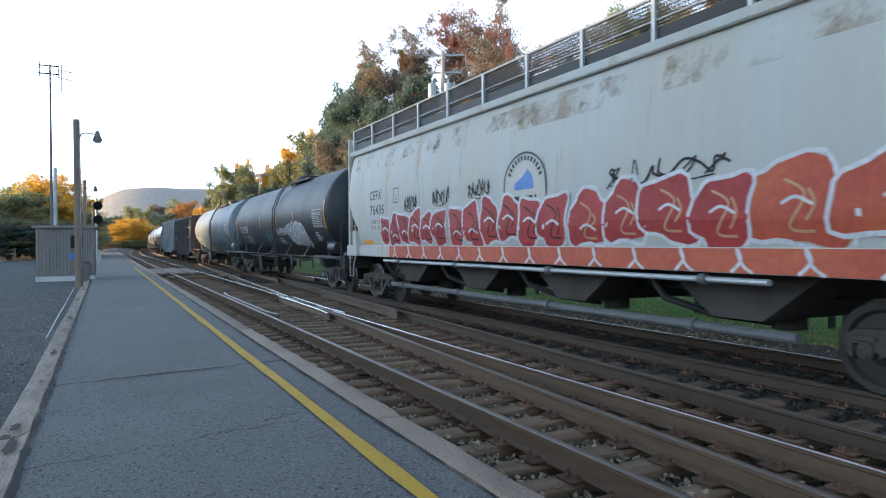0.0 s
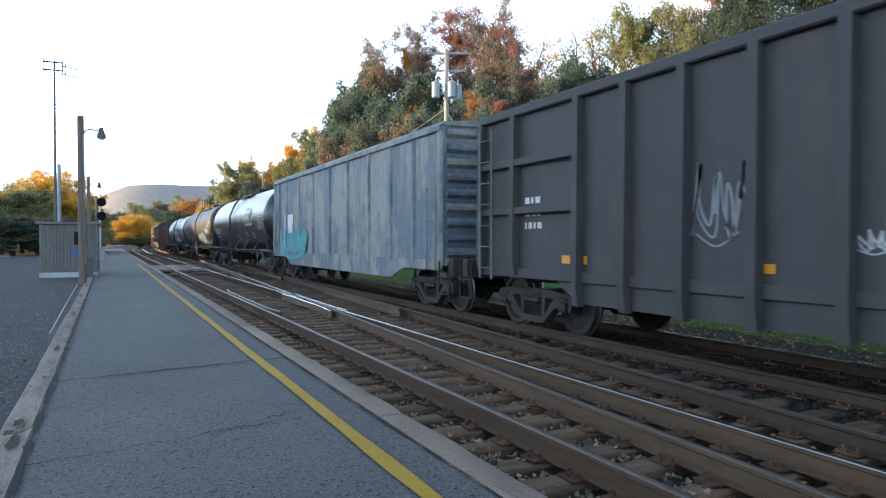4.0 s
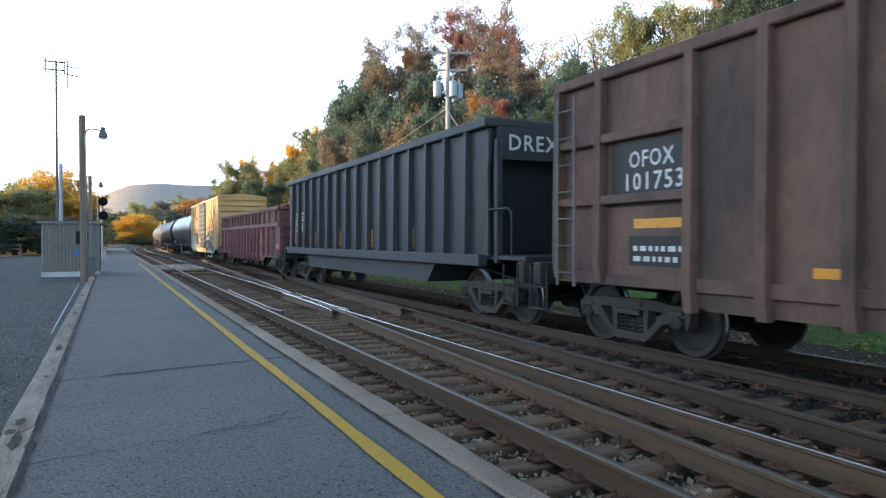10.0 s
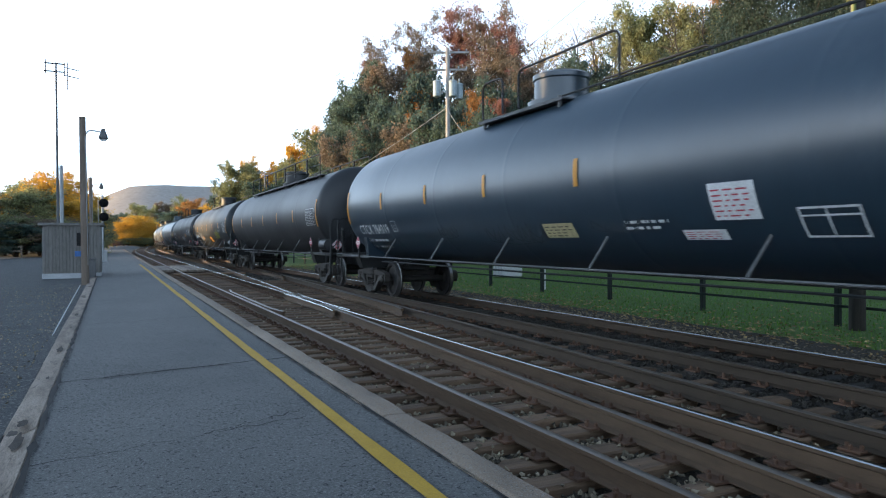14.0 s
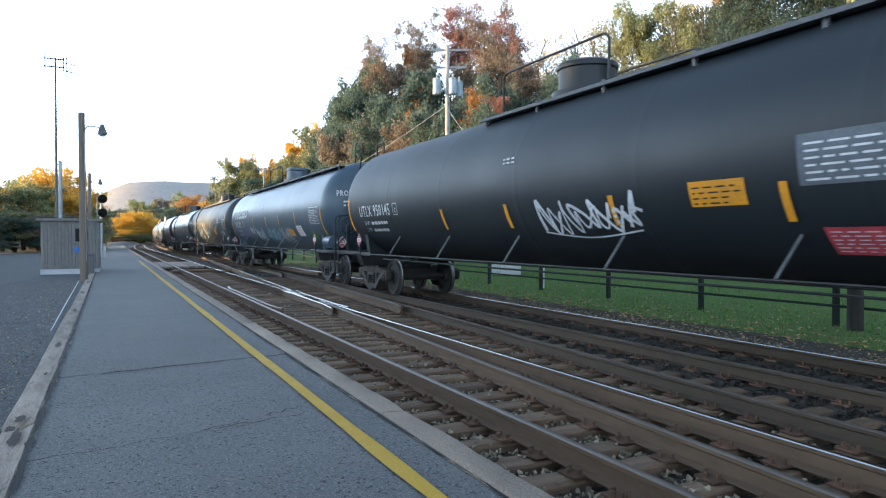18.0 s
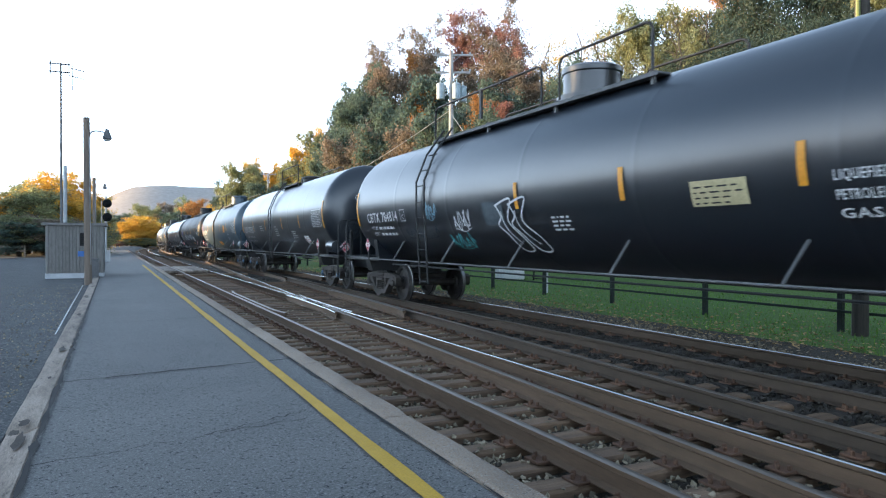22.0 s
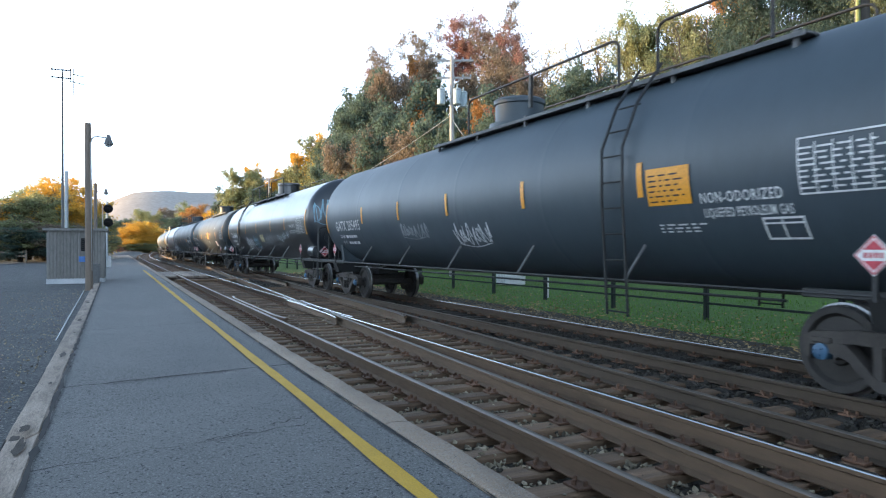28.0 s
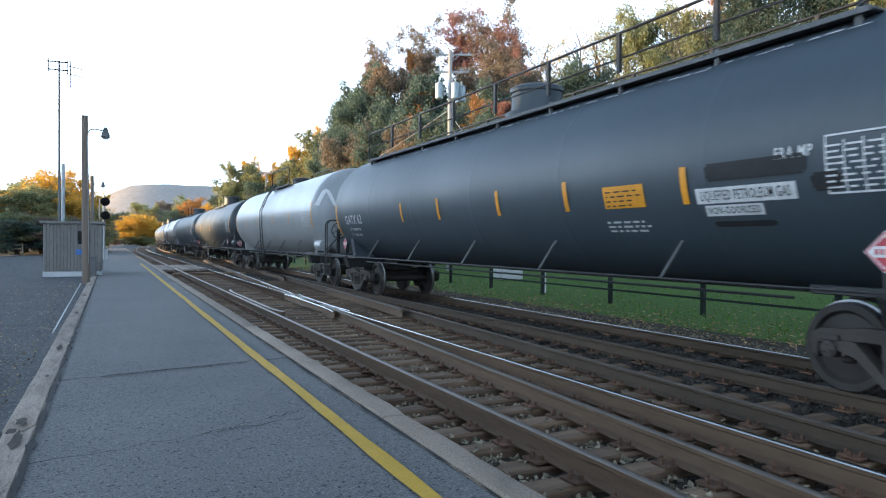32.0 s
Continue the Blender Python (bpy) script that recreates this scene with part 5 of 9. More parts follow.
def tub_car(L, T, body, spec):
    """A coal gondola: flared tub, sloping ends with braces, deep belly."""
    tc, h = T - L, (T - L) / 2
    e = h + 0.78
    w, z0, z1 = 1.45, 1.22, 3.6
    car = root("coal_car", spec["label"], "coal car", "cars of the freight train")
    for s in (-1, 1):
        part("side_sheet", G().box((s * w, 0, (z0 + z1) / 2), (0.05, 2 * e - 0.1, z1 - z0)), body, car)
        part("top_chord", G().box((s * (w + 0.05), 0, z1), (0.18, 2 * e + 0.1, 0.17), 0, 0.02), body, car)
        part("side_sill", G().box((s * (w + 0.07), 0, z0 - 0.08), (0.2, 2 * e - 0.3, 0.22), 0, 0.02), body, car)
        part("top_chord", G().box((0, s * e, z1), (2 * w, 0.16, 0.16), 0, 0.02), body, car)
        for k in range(16):
            y = 6.7 - 0.9 * k
            part("rib", G().prism([(s * (w + 0.02), z0), (s * (w + 0.16), z0), (s * (w + 0.13), z1 - 0.08), (s * (w + 0.02), z1 - 0.08)], y - 0.05, y + 0.05, "y"), body, car)
        # sloping end sheet, corner post and brace
        part("slope_sheet", G().prism([(s * (e - 0.05), z1), (s * e, z1), (s * (h - 0.1), z0), (s * (h - 0.2), z0)], -w, w, "x"), body, car)
        for q in (-1, 1):
            part("corner_post", G().box((q * (w - 0.1), s * (e + 0.1), 2.2), (0.12, 0.12, 2.2), 0, 0.01), body, car)
            part("end_gusset", G().prism([(s * (e - 0.02), z1 - 0.1), (s * (h + 0.2), z0 + 0.1), (s * (h + 0.5), z0 + 0.1), (s * (e - 0.02), z1 - 0.6)], q * w - 0.03, q * w + 0.03, "x"), body, car)
        part("end_platform", G().box((0, s * (h + 0.9), 1.2), (2.8, 1.9, 0.08), 0, 0.01), body, car)
        part("handrail", G().tube([(-1.45, s * (h + 0.3), 1.25), (-1.45, s * (h + 0.3), 1.95), (-1.45, s * (h + 0.4), 2.05), (-1.45, s * (h + 1.4), 2.05), (-1.45, s * (h + 1.5), 1.95), (-1.45, s * (h + 1.5), 1.25)], 0.022, 8), M["iron"], car)
    part("belly", G().prism([(-h + 1.4, z0), (h - 1.4, z0), (h - 2.0, 0.62), (-h + 2.0, 0.62)], -1.42, 1.42, "x"), body, car)
    for y, z, ww, hh, txt in spec.get("words", ()):
        write(car, txt, hh, flat(-w - 0.034, y, z), width=ww)
    for y, z, ww, hh in spec.get("patches", ()):
        lay(car, "reflector_stripe", rect(0, 0, ww, hh), flat(-w - 0.034, y, z), M["stripe"])
    lay(car, "lettering", lines(1.7, 0.22, 2, 77), flat(-w - 0.034, 6.35, 1.45), M["plate"])
    write(car, "DREX 26815", 0.28, lambda u, v: (-1.15 + u, -e - 0.1, 3.12 + v), width=2.3)
    part("end_panel", G().box((0, -e - 0.05, 3.25), (2.7, 0.06, 0.6)), body, car)
    flat_frame(car, h, body)
    CARS.append((car, L, T))
    return car


def covered_hopper(L, T, body, spec):
    """A rounded covered hopper with outlet bins, pipes, roof walk and railings."""
    tc, h = T - L, (T - L) / 2
    e = h + 0.95
    car = root("covered_hopper", spec["label"], "hopper car", "cars of the freight train")
    prof = [(-1.30, 1.3), (-1.48, 1.4), (-1.56, 1.75), (-1.58, 2.4), (-1.57, 3.0), (-1.52, 3.45), (-1.42, 3.85), (-1.15, 4.0), (-0.6, 4.08)]
    ring = prof + [(-x, z) for x, z in prof[::-1]]
    g = G()
    n = len(ring)
    # the lower ends are cut back along the slope sheets
    half = [(0.0, 0.96, 2.75), (0.15, 0.98, 2.5), (0.45, 1.0, 2.15), (0.8, 1.0, 1.9), (0.82, 1.0, 1.3)]
    stations = [(-e + d, k, low) for d, k, low in half] + [(e - d, k, low) for d, k, low in half[::-1]]
    for y, k, low in stations:
        g.v += [(x * k, y, max(2.7 + (z - 2.7) * k, low)) for x, z in ring]
    for i in range(len(stations) - 1):
        g.f += [(i * n + j, i * n + (j + 1) % n, (i + 1) * n + (j + 1) % n, (i + 1) * n + j) for j in range(n)]
    g.f += [tuple(range(n))[::-1], tuple((len(stations) - 1) * n + j for j in range(n))]
    g.m = [0] * len(g.f)
    part("hopper_body", g, body, car)
    for s in (-1, 1):
        part("side_sill", G().box((s * 1.5, 0, 1.3), (0.1, 2 * e + 0.3, 0.28), 0, 0.02), body, car)
        part("top_chord", G().box((s * 1.44, 0, 3.9), (0.12, 2 * e, 0.14), 0, 0.02), body, car)
        for q in (-1, 1):
            part("end_post", G().box((s * 1.38, q * (e + 0.3), 2.72), (0.1, 0.1, 3.3), 0, 0.01), body, car)
        g = G()
        g.tube([(s * 1.36, -e, 4.55), (s * 1.36, e, 4.55)], 0.022, 6).tube([(s * 1.36, -e, 4.26), (s * 1.36, e, 4.26)], 0.014, 6)
        for k in range(12):
            y = -e + 2 * e * k / 11
            g.box((s * 1.36, y, 4.23), (0.06, 0.06, 0.66))
        part("railing", g, M["galv"], car)
        g = G()
        for k in range(int(2 * e / 0.05)):
            y = -e + 0.05 * k
            for d in (-0.15, 0.15):
                g.box((s * 1.34, y, 4.37), (0.01, 0.012, 0.4), 0, 0, Matrix.Rotation(d * 3.2, 3, "X"))
        part("mesh_panel", g, M["iron"], car, "dark expanded-metal mesh under the rail")
        part("roof_walk", G().box((s * 0.8, 0, 4.15), (1.0, 2 * e, 0.04)), M["iron"], car)
        part("walk_fascia", G().box((s * 1.33, 0, 4.09), (0.03, 2 * e, 0.16)), M["iron"], car)
        part("end_rail", G().box((0, s * (e + 0.32), 4.3), (2.6, 0.08, 0.1)), body, car)
        part("end_platform", G().box((0, s * (e + 0.4), 1.2), (2.9, 0.6, 0.1)), M["iron"], car)
    for y in (-4.6, -1.5, 1.5, 4.6):
        part("outlet_bin", G().prism([(y - 1.35, 1.35), (y + 1.35, 1.35), (y + 0.35, 0.62), (y - 0.35, 0.62)], -1.1, 1.1, "x").tube([(-0.2, y, 0.62), (-0.2, y, 0.45)], 0.2, 12), M["bogie"], car)
        part("outlet_hose", G().tube([(-1.3, y + 1.2, 1.1), (-1.2, y + 1.0, 0.8), (-0.9, y + 0.5, 0.62), (-0.5, y, 0.55)], 0.045, 8), M["iron"], car)
    part("air_line", G().tube([(-1.5, -h + 1.6, 1.08), (-1.5, h - 1.6, 1.08)], 0.035, 10), M["galv"], car)
    part("discharge_pipe", G().tube([(-1.2, -h + 1.5, 0.5), (-1.2, h - 1.4, 0.5)], 0.06, 10), M["sill_grey"], car)
    for y in (-4.5, -1.5, 1.6, 4.4):
        part("pipe_flange", G().lathe([(y - 0.05, 0.04), (y - 0.05, 0.065), (y + 0.05, 0.065), (y + 0.05, 0.04)], 14, (-1.5, 0, 1.08)), M["sill_grey"], car)
        part("pipe_flange", G().lathe([(y + 0.4, 0.05), (y + 0.4, 0.085), (y + 0.5, 0.085), (y + 0.5, 0.05)], 14, (-1.2, 0, 0.5)), M["sill_grey"], car)
    for q in (-1, 1):
        ladder(car, -1.4, q * (e + 0.06), 1.05, 2.62, 0.4, name="end_ladder", material=body, rungs=6)
        part("corner_box", G().prism([(q * (e - 0.9), 1.18), (q * (e - 0.62), 1.18), (q * (e - 0.62), 1.82), (q * (e - 0.85), 1.82)], -1.64, -1.5, "x"), body, car)
        part("stirrup", G().tube([(-1.42, q * (e + 0.26), 1.15), (-1.42, q * (e + 0.26), 0.6), (-1.42, q * (e - 0.02), 0.6), (-1.42, q * (e - 0.02), 0.85), (-1.42, q * (e - 0.14), 1.15)], 0.014, 6), body, car)
    # painted marks and the big piece along the lower flank
    def skin(z):
        for (xa, za), (xb, zb) in zip(prof, prof[1:]):
            if za <= z <= zb:
                return xa + (xb - xa) * (z - za) / (zb - za)
        return -1.5

    def put(y, z):
        return lambda u, v: (skin(z + v) - 0.008, y - u, z + v)
    write(car, "75435", 0.22, put(6.1, 2.2), "iron", 0.95)
    write(car, "CEFX", 0.22, put(6.12, 2.56), "iron", 0.8)
    write(car, "LD LMT  218500", 0.075, put(6.05, 1.98), "iron", 0.78)
    write(car, "LT WT    67500", 0.075, put(6.05, 1.84), "iron", 0.76)
    lay(car, "plate_mark", frame_lines(0.3, 0.34, 0.02), put(4.55, 2.42), M["iron"])
    write(car, "C", 0.1, put(4.45, 2.48), "iron", 0.09)
    q = [(math.cos(t) * 0.6, 0.32 + math.sin(t) * 0.5) for t in [math.pi * k / 16 for k in range(17)]]
    arch = [(0.6, 0)] + q + [(-0.6, 0)]
    lay(car, "emblem", [arch], put(-0.95, 2.1), M["cream"], "round-topped cream emblem with a blue picture")
    lay(car, "emblem_border", stroke(arch + [(0.6, 0)], 0.035), lifted(put(-0.95, 2.1), 0.004), M["iron"])
    lay(car, "emblem_picture", [[(-0.28, 0.24), (0.26, 0.24), (0.26, 0.42), (0.1, 0.56), (-0.05, 0.44), (-0.28, 0.38)]], lifted(put(-0.95, 2.1), 0.004), M["bluesign"])
    lay(car, "emblem_print", lines(1.0, 0.1, 1, 12, 0.9), lifted(put(-0.45, 2.15), 0.004), M["iron"])
    lay(car, "emblem_print", [[(0.5 * math.cos(a) * r1, 0.34 + 0.42 * math.sin(a) * r1) for a, r1 in ((t, 0.86), (t + 0.12, 0.86), (t + 0.12, 1.04), (t, 1.04))] for t in [0.25 + 0.2 * k for k in range(13)]], lifted(put(-0.95, 2.1), 0.004), M["iron"])
    for k, (y0, ww, hh, n, c) in enumerate(((5.4, 3.5, 0.74, 6, "red"), (1.75, 3.75, 0.84, 6, "red"), (-2.1, 3.1, 0.84, 4, "red"), (-5.2, 3.0, 0.86, 3, "orange"))):
        graffiti_piece(car, put(y0, 1.42), ww, hh, n, 30 + k, SPRAY[c], SPRAY["white"], SPRAY["tan"] if k > 1 else SPRAY["black"])
    lay(car, "edge_stripe", rect(0, 0, 0.75, 0.1), put(6.75, 1.47), M["stripe"], "yellow reflective strip")
    for k in range(9):
        lay(car, "rust_wash", rect(0, 0, 1.2 + 0.5 * (k % 3), 0.3 + 0.12 * (k % 2), 5), put(7.3 - 1.6 * k, 3.4 - 0.1 * (k % 2)), SPRAY["wash"], "pale rust washed down from the roof's edge")
    lay(car, "graffiti_band", rect(0, -0.13, 12.6, 0.26), flat(-1.553, 4.9, 1.3), SPRAY["orange"], "red graffiti carried over the sill")
    for k in range(16):
        lay(car, "graffiti_outline", stroke(curve([(0, 0.13), (0.05, 0.0), (-0.08, -0.13)]), 0.04), flat(-1.556, 4.6 - k * 0.8, 1.3), SPRAY["white"])
        lay(car, "graffiti_outline", stroke(curve([(0, 0.1), (0.08, -0.05), (0.2, -0.13)]), 0.035), flat(-1.557, 4.6 - k * 0.8, 1.3), SPRAY["white"])
    for k, (y0, z, ww) in enumerate(((3.9, 2.2, 0.6), (2.4, 2.25, 0.6), (0.9, 2.3, 0.7), (-3.0, 2.2, 1.7))):
        lay(car, "graffiti", tag_strokes(ww, 0.34, 3, 60 + k, 0.04), put(y0, z), SPRAY["black"], "black sprayed scrawl")
    flat_frame(car, h, M["bogie"])
    CARS.append((car, L, T))
    return car


def boxcar(L, T, body, spec):
    tc, h = T - L, (T - L) / 2
    e = h + spec.get("over", 1.45)
    w, z0, z1 = 1.45, 1.0, spec.get("top", 4.2)
    car = root("box_car", spec["label"], "box car", "cars of the freight train")
    dark = spec.get("door_mat", body)
    part("roof", G().prism([(-w - 0.05, z1), (w + 0.05, z1), (w, z1 + 0.07), (0, z1 + 0.22), (-w, z1 + 0.07)], -e - 0.05, e + 0.05, "y"), body, car)
    d0, d1 = spec.get("door", (0, 0))
    for s in (-1, 1):
        part("side_sheet", G().box((s * (w - 0.03), 0, (z0 + z1) / 2), (0.06, 2 * e, z1 - z0)), body, car)
        part("end_sheet", G().box((0, s * (e - 0.03), (z0 + z1) / 2), (2 * w - 0.12, 0.06, z1 - z0)), body, car)
        part("side_sill", G().prism([(-e, z0 + 0.1), (e, z0 + 0.1), (e, z0 - 0.1), (h - 0.6, z0 - 0.1), (h - 1.4, z0 - 0.36), (-h + 1.4, z0 - 0.36), (-h + 0.6, z0 - 0.1), (-e, z0 - 0.1)], s * w, s * (w + 0.04), "x"), body, car)
        part("top_chord", G().box((s * (w + 0.02), 0, z1 - 0.05), (0.1, 2 * e, 0.12), 0, 0.01), body, car)
        for y in [-e + 0.06, *spec["ribs"], e - 0.06]:
            part("rib", G().prism([(s * w, y - 0.09), (s * (w + 0.055), y - 0.05), (s * (w + 0.055), y + 0.05), (s * w, y + 0.09)], z0, z1 - 0.1, "z"), body, car)
        for k in range(spec.get("end_ribs", 9)):
            z = z0 + 0.25 + (z1 - z0 - 0.4) * k / (spec.get("end_ribs", 9) - 1)
            part("end_rib", G().prism([(s * e, z - 0.1), (s * (e + 0.09), z - 0.03), (s * (e + 0.09), z + 0.03), (s * e, z + 0.1)], -w + 0.1, w - 0.1, "x"), body, car)
        if d1 > d0:
            part("door", G().box((s * (w + 0.045), (d0 + d1) / 2, (z0 + z1) / 2), (0.07, d1 - d0, z1 - z0 - 0.07), 0, 0.01), dark, car, "dark blue-black ribbed plug door")
            for k in range(9):
                z = z0 + 0.3 + (z1 - z0 - 0.6) * k / 8
                part("door_rib", G().prism([(s * (w + 0.07), z - 0.09), (s * (w + 0.13), z - 0.04), (s * (w + 0.13), z + 0.04), (s * (w + 0.07), z + 0.09)], d0 + 0.1, d1 - 0.1, "y"), dark, car)
            part("door_track", G().box((s * (w + 0.1), (d0 + d1) / 2, z0 + 0.02), (0.1, (d1 - d0) * 1.04, 0.1), 0, 0.01), dark, car)
            part("door_track", G().box((s * (w + 0.1), (d0 + d1) / 2, z1 - 0.1), (0.1, (d1 - d0) * 1.04, 0.08), 0, 0.01), dark, car)
    for y in (-e + 0.35, e - 0.35):
        ladder(car, -w - 0.1, y, z0 - 0.1, z0 + 1.6, 0.42, rungs=4, material=body)
    for fn in spec.get("extra", ()):
        fn(car, e, w)
    flat_frame(car, h, body)
    CARS.append((car, L, T))
    return car


PAINT = dict(
    black=paint("satin_black_tank", (0.011, 0.016, 0.0195), 0.5, gloss=0.42, soil=0.1),
    gloss=paint("glossy_black_tank", (0.0065, 0.0105, 0.016), 0.32, amount=0.66, rv=0.08, coat=0.12, gloss=0.85, soil=0.1),
    navy=paint("navy_blue_tank", (0.014, 0.033, 0.052), 0.34, amount=0.56, dirt=(0.06, 0.08, 0.1), gloss=0.9, soil=0.3),
    greyblue=paint("grey_blue_tank", (0.085, 0.12, 0.145), 0.5, dirt=(0.12, 0.09, 0.06), amount=0.54, soil=0.4),
    slate=paint("slate_tank", (0.038, 0.055, 0.068), 0.48, gloss=0.5, soil=0.14),
    slate_b=paint("blue_slate_tank", (0.036, 0.066, 0.09), 0.42, coat=0.1, gloss=0.6, soil=0.14),
    char=paint("charcoal_tank", (0.017, 0.025, 0.03), 0.48, gloss=0.5, soil=0.14),
    brownblack=paint("brown_black_tank", (0.02, 0.021, 0.023), 0.48, gloss=0.5, soil=0.16),
    blue=paint("blue_tank", (0.013, 0.04, 0.062), 0.36, gloss=0.9, soil=0.08),
    pale=paint("pale_grey_tank", (0.3, 0.31, 0.31), 0.35),
    white=mat("cream_grey_hopper", (0.4, 0.42, 0.4), (0.42, 0.38, 0.31), 0.55, 0, 0.4, (1.6, 1.6, 0.35), 1.2, 0.001, 9, stain=(0.32, 0.25, 0.165), stain_at=0.57, contrast=0.2, grain=0.06),
    gond=mat("rusty_brown_gondola", (0.165, 0.092, 0.066), (0.075, 0.05, 0.04), 0.8, 0, 0.8, (1, 1, 0.45), 1.1, 0.002, 9, stain=(0.2, 0.095, 0.055), stain_at=0.6, contrast=0.14),
    gond_d=paint("dark_gondola", (0.05, 0.053, 0.058), 0.7, dirt=(0.15, 0.11, 0.09), amount=0.52, gloss=0.4, soil=0.35),
    coal=paint("coal_black_car", (0.03, 0.039, 0.047), 0.6, dirt=(0.1, 0.065, 0.045), amount=0.54, gloss=0.4, soil=0.25),
    redend=paint("red_brown_primer", (0.13, 0.05, 0.042), 0.75, dirt=(0.045, 0.03, 0.028), amount=0.55),
    maroon=mat("maroon_gondola", (0.24, 0.09, 0.092), (0.14, 0.058, 0.06), 0.7, 0, 0.7, (1, 1, 1.4), 1.1, 0.002, 9, stain=(0.17, 0.075, 0.045), stain_at=0.6, contrast=0.16),
    rustred=mat("rusty_red_extension", (0.2, 0.08, 0.06), (0.11, 0.05, 0.04), 0.75, 0, 0.7, (1, 1, 1.4), 1.1, 0.002, 9, stain=(0.2, 0.1, 0.055), stain_at=0.58, contrast=0.16),
    amber=mat("amber_boxcar", (0.52, 0.34, 0.14), (0.44, 0.28, 0.115), 0.6, 0, 1.1, (1, 1, 0.4), 0.8, 0.001, 9, contrast=0.2, grain=0.12, stain=(0.36, 0.19, 0.085), stain_at=0.6),
    door=paint("blue_black_door", (0.024, 0.037, 0.055), 0.5, amount=0.58),
    patchy=mat("patchy_grey_blue", (0.11, 0.155, 0.19), (0.27, 0.27, 0.245), 0.65, 0, 0.9, (1, 1, 0.5), 1.0, 0.0015, 9, contrast=0.07, stain=(0.17, 0.135, 0.1), stain_at=0.56),
)


def reg(*ys, z=2.17, h=0.44):
    """Side stripes at the given places along a tank."""
    return [(y, z, h) for y in ys]


def wisp(pts, w):
    """A stroke that swells and fades out to nothing at both ends."""
    p = curve(pts, 7)
    out = []
    for i in range(len(p) - 1):
        a, b = (w * math.sin(math.pi * min(1, (j + 0.15) / (len(p) - 0.7))) ** 0.7 for j in (i, i + 1))
        d = Vector((p[i + 1][0] - p[i][0], p[i + 1][1] - p[i][1])).normalized()
        out.append([(p[i][0] - d.y * a / 2, p[i][1] + d.x * a / 2), (p[i][0] + d.y * a / 2, p[i][1] - d.x * a / 2), (p[i + 1][0] + d.y * b / 2, p[i + 1][1] - d.x * b / 2), (p[i + 1][0] - d.y * b / 2, p[i + 1][1] + d.x * b / 2)])
    return out


def swirls(car, put, h):
    """Pale sprayed swirls and a white panel with red strokes."""
    for k, (y, z, w, hh, wd) in enumerate(((5.6, 1.4, 0.7, 0.9, 0.3), (5.0, 1.35, 1.2, 1.3, 0.4), (4.3, 1.3, 0.8, 1.5, 0.45), (3.5, 1.3, 1.0, 1.7, 0.5), (2.7, 1.5, 0.9, 1.6, 0.4), (1.6, 2.4, 1.2, 1.2, 0.45), (0.6, 2.7, 1.3, 0.9, 0.4), (-0.9, 2.5, 1.5, 1.2, 0.5), (-1.9, 2.3, 1.9, 1.5, 0.45), (-3.2, 1.3, 0.5, 1.9, 0.6), (-3.6, 1.25, 1.2, 0.9, 0.7), (-4.2, 1.25, 1.9, 0.5, 0.5))):
        for j, o in enumerate((0.0, 0.16)):
            lay(car, "graffiti_swirl", wisp([(0, 0), (w * 0.22, hh * 0.3), (w * (0.12 + o), hh * 0.6), (w * 0.5, hh * 0.82), (w * (1.05 - o), hh)], wd * (1 - 0.5 * j)), lifted(put(y - 0.2 * j, z + 0.06 * j), 0.002 + 0.0012 * k + 0.0006 * j), SPRAY["mist"], "pale blue airbrushed swirl")
    r = random.Random(3)
    edge = [(3.6 * k / 12, 0.06 * r.random()) for k in range(13)] + [(3.6 - 3.6 * k / 12, 1.0 + 0.14 * r.random()) for k in range(13)]
    for k in range(12):
        lay(car, "graffiti_fill", [[edge[k], edge[k + 1], edge[24 - k], edge[25 - k]]], lifted(put(0.75, 1.4), 0.012), SPRAY["white"])
    for k in range(9):
        lay(car, "graffiti_stroke", stroke(curve([(0.2, 0), (0.0, 0.4), (0.2, 0.75), (0.05, 0.35), (0.3, 0.1), (0.25, 0.7)]), 0.06), lifted(put(0.6 - 0.36 * k, 1.5 + 0.08 * (k % 3)), 0.016), SPRAY["red"])
    lay(car, "graffiti", tag_strokes(1.9, 0.25, 6, 44, 0.035), put(-3.2, 1.55), SPRAY["black"], "black sprayed scrawl")
    lay(car, "graffiti", tag_strokes(0.9, 0.45, 4, 45, 0.05), put(-5.0, 1.75), SPRAY["purple"])
    lay(car, "graffiti", tag_strokes(0.45, 0.35, 3, 46, 0.06), put(-7.0, 1.4), SPRAY["green"])


def big_sweep(car, put, h):
    """Broad faded white strokes along the flank."""
    for k, (wide, run) in enumerate(((0.24, ((0.0, 1.05), (-0.15, 0.2), (0.62, 0.62), (0.48, 0.15), (1.4, 0.68))), (0.2, ((1.42, 0.57), (2.45, 0.78))), (0.24, ((2.9, 1.36), (3.5, 0.85), (4.05, 0.47))), (0.26, ((5.05, 1.04), (4.2, 0.5), (3.25, -0.05))), (0.2, ((1.05, -0.04), (1.8, 0.2), (2.6, 0.38))))):
        for j, f in enumerate((1.0, 0.5)):
            lay(car, "graffiti", wisp(run, wide * f * 1.3), lifted(put(4.36, 1.4), 0.002 + 0.002 * k + 0.001 * j), SPRAY["fog"], "broad faded white sprayed stroke")
    lay(car, "graffiti", stroke([(3.25, 0.5), (3.6, 0.46), (3.9, 0.38)], 0.12), lifted(put(4.36, 1.4), 0.004), SPRAY["red_dark"], "dark red sprayed stroke")


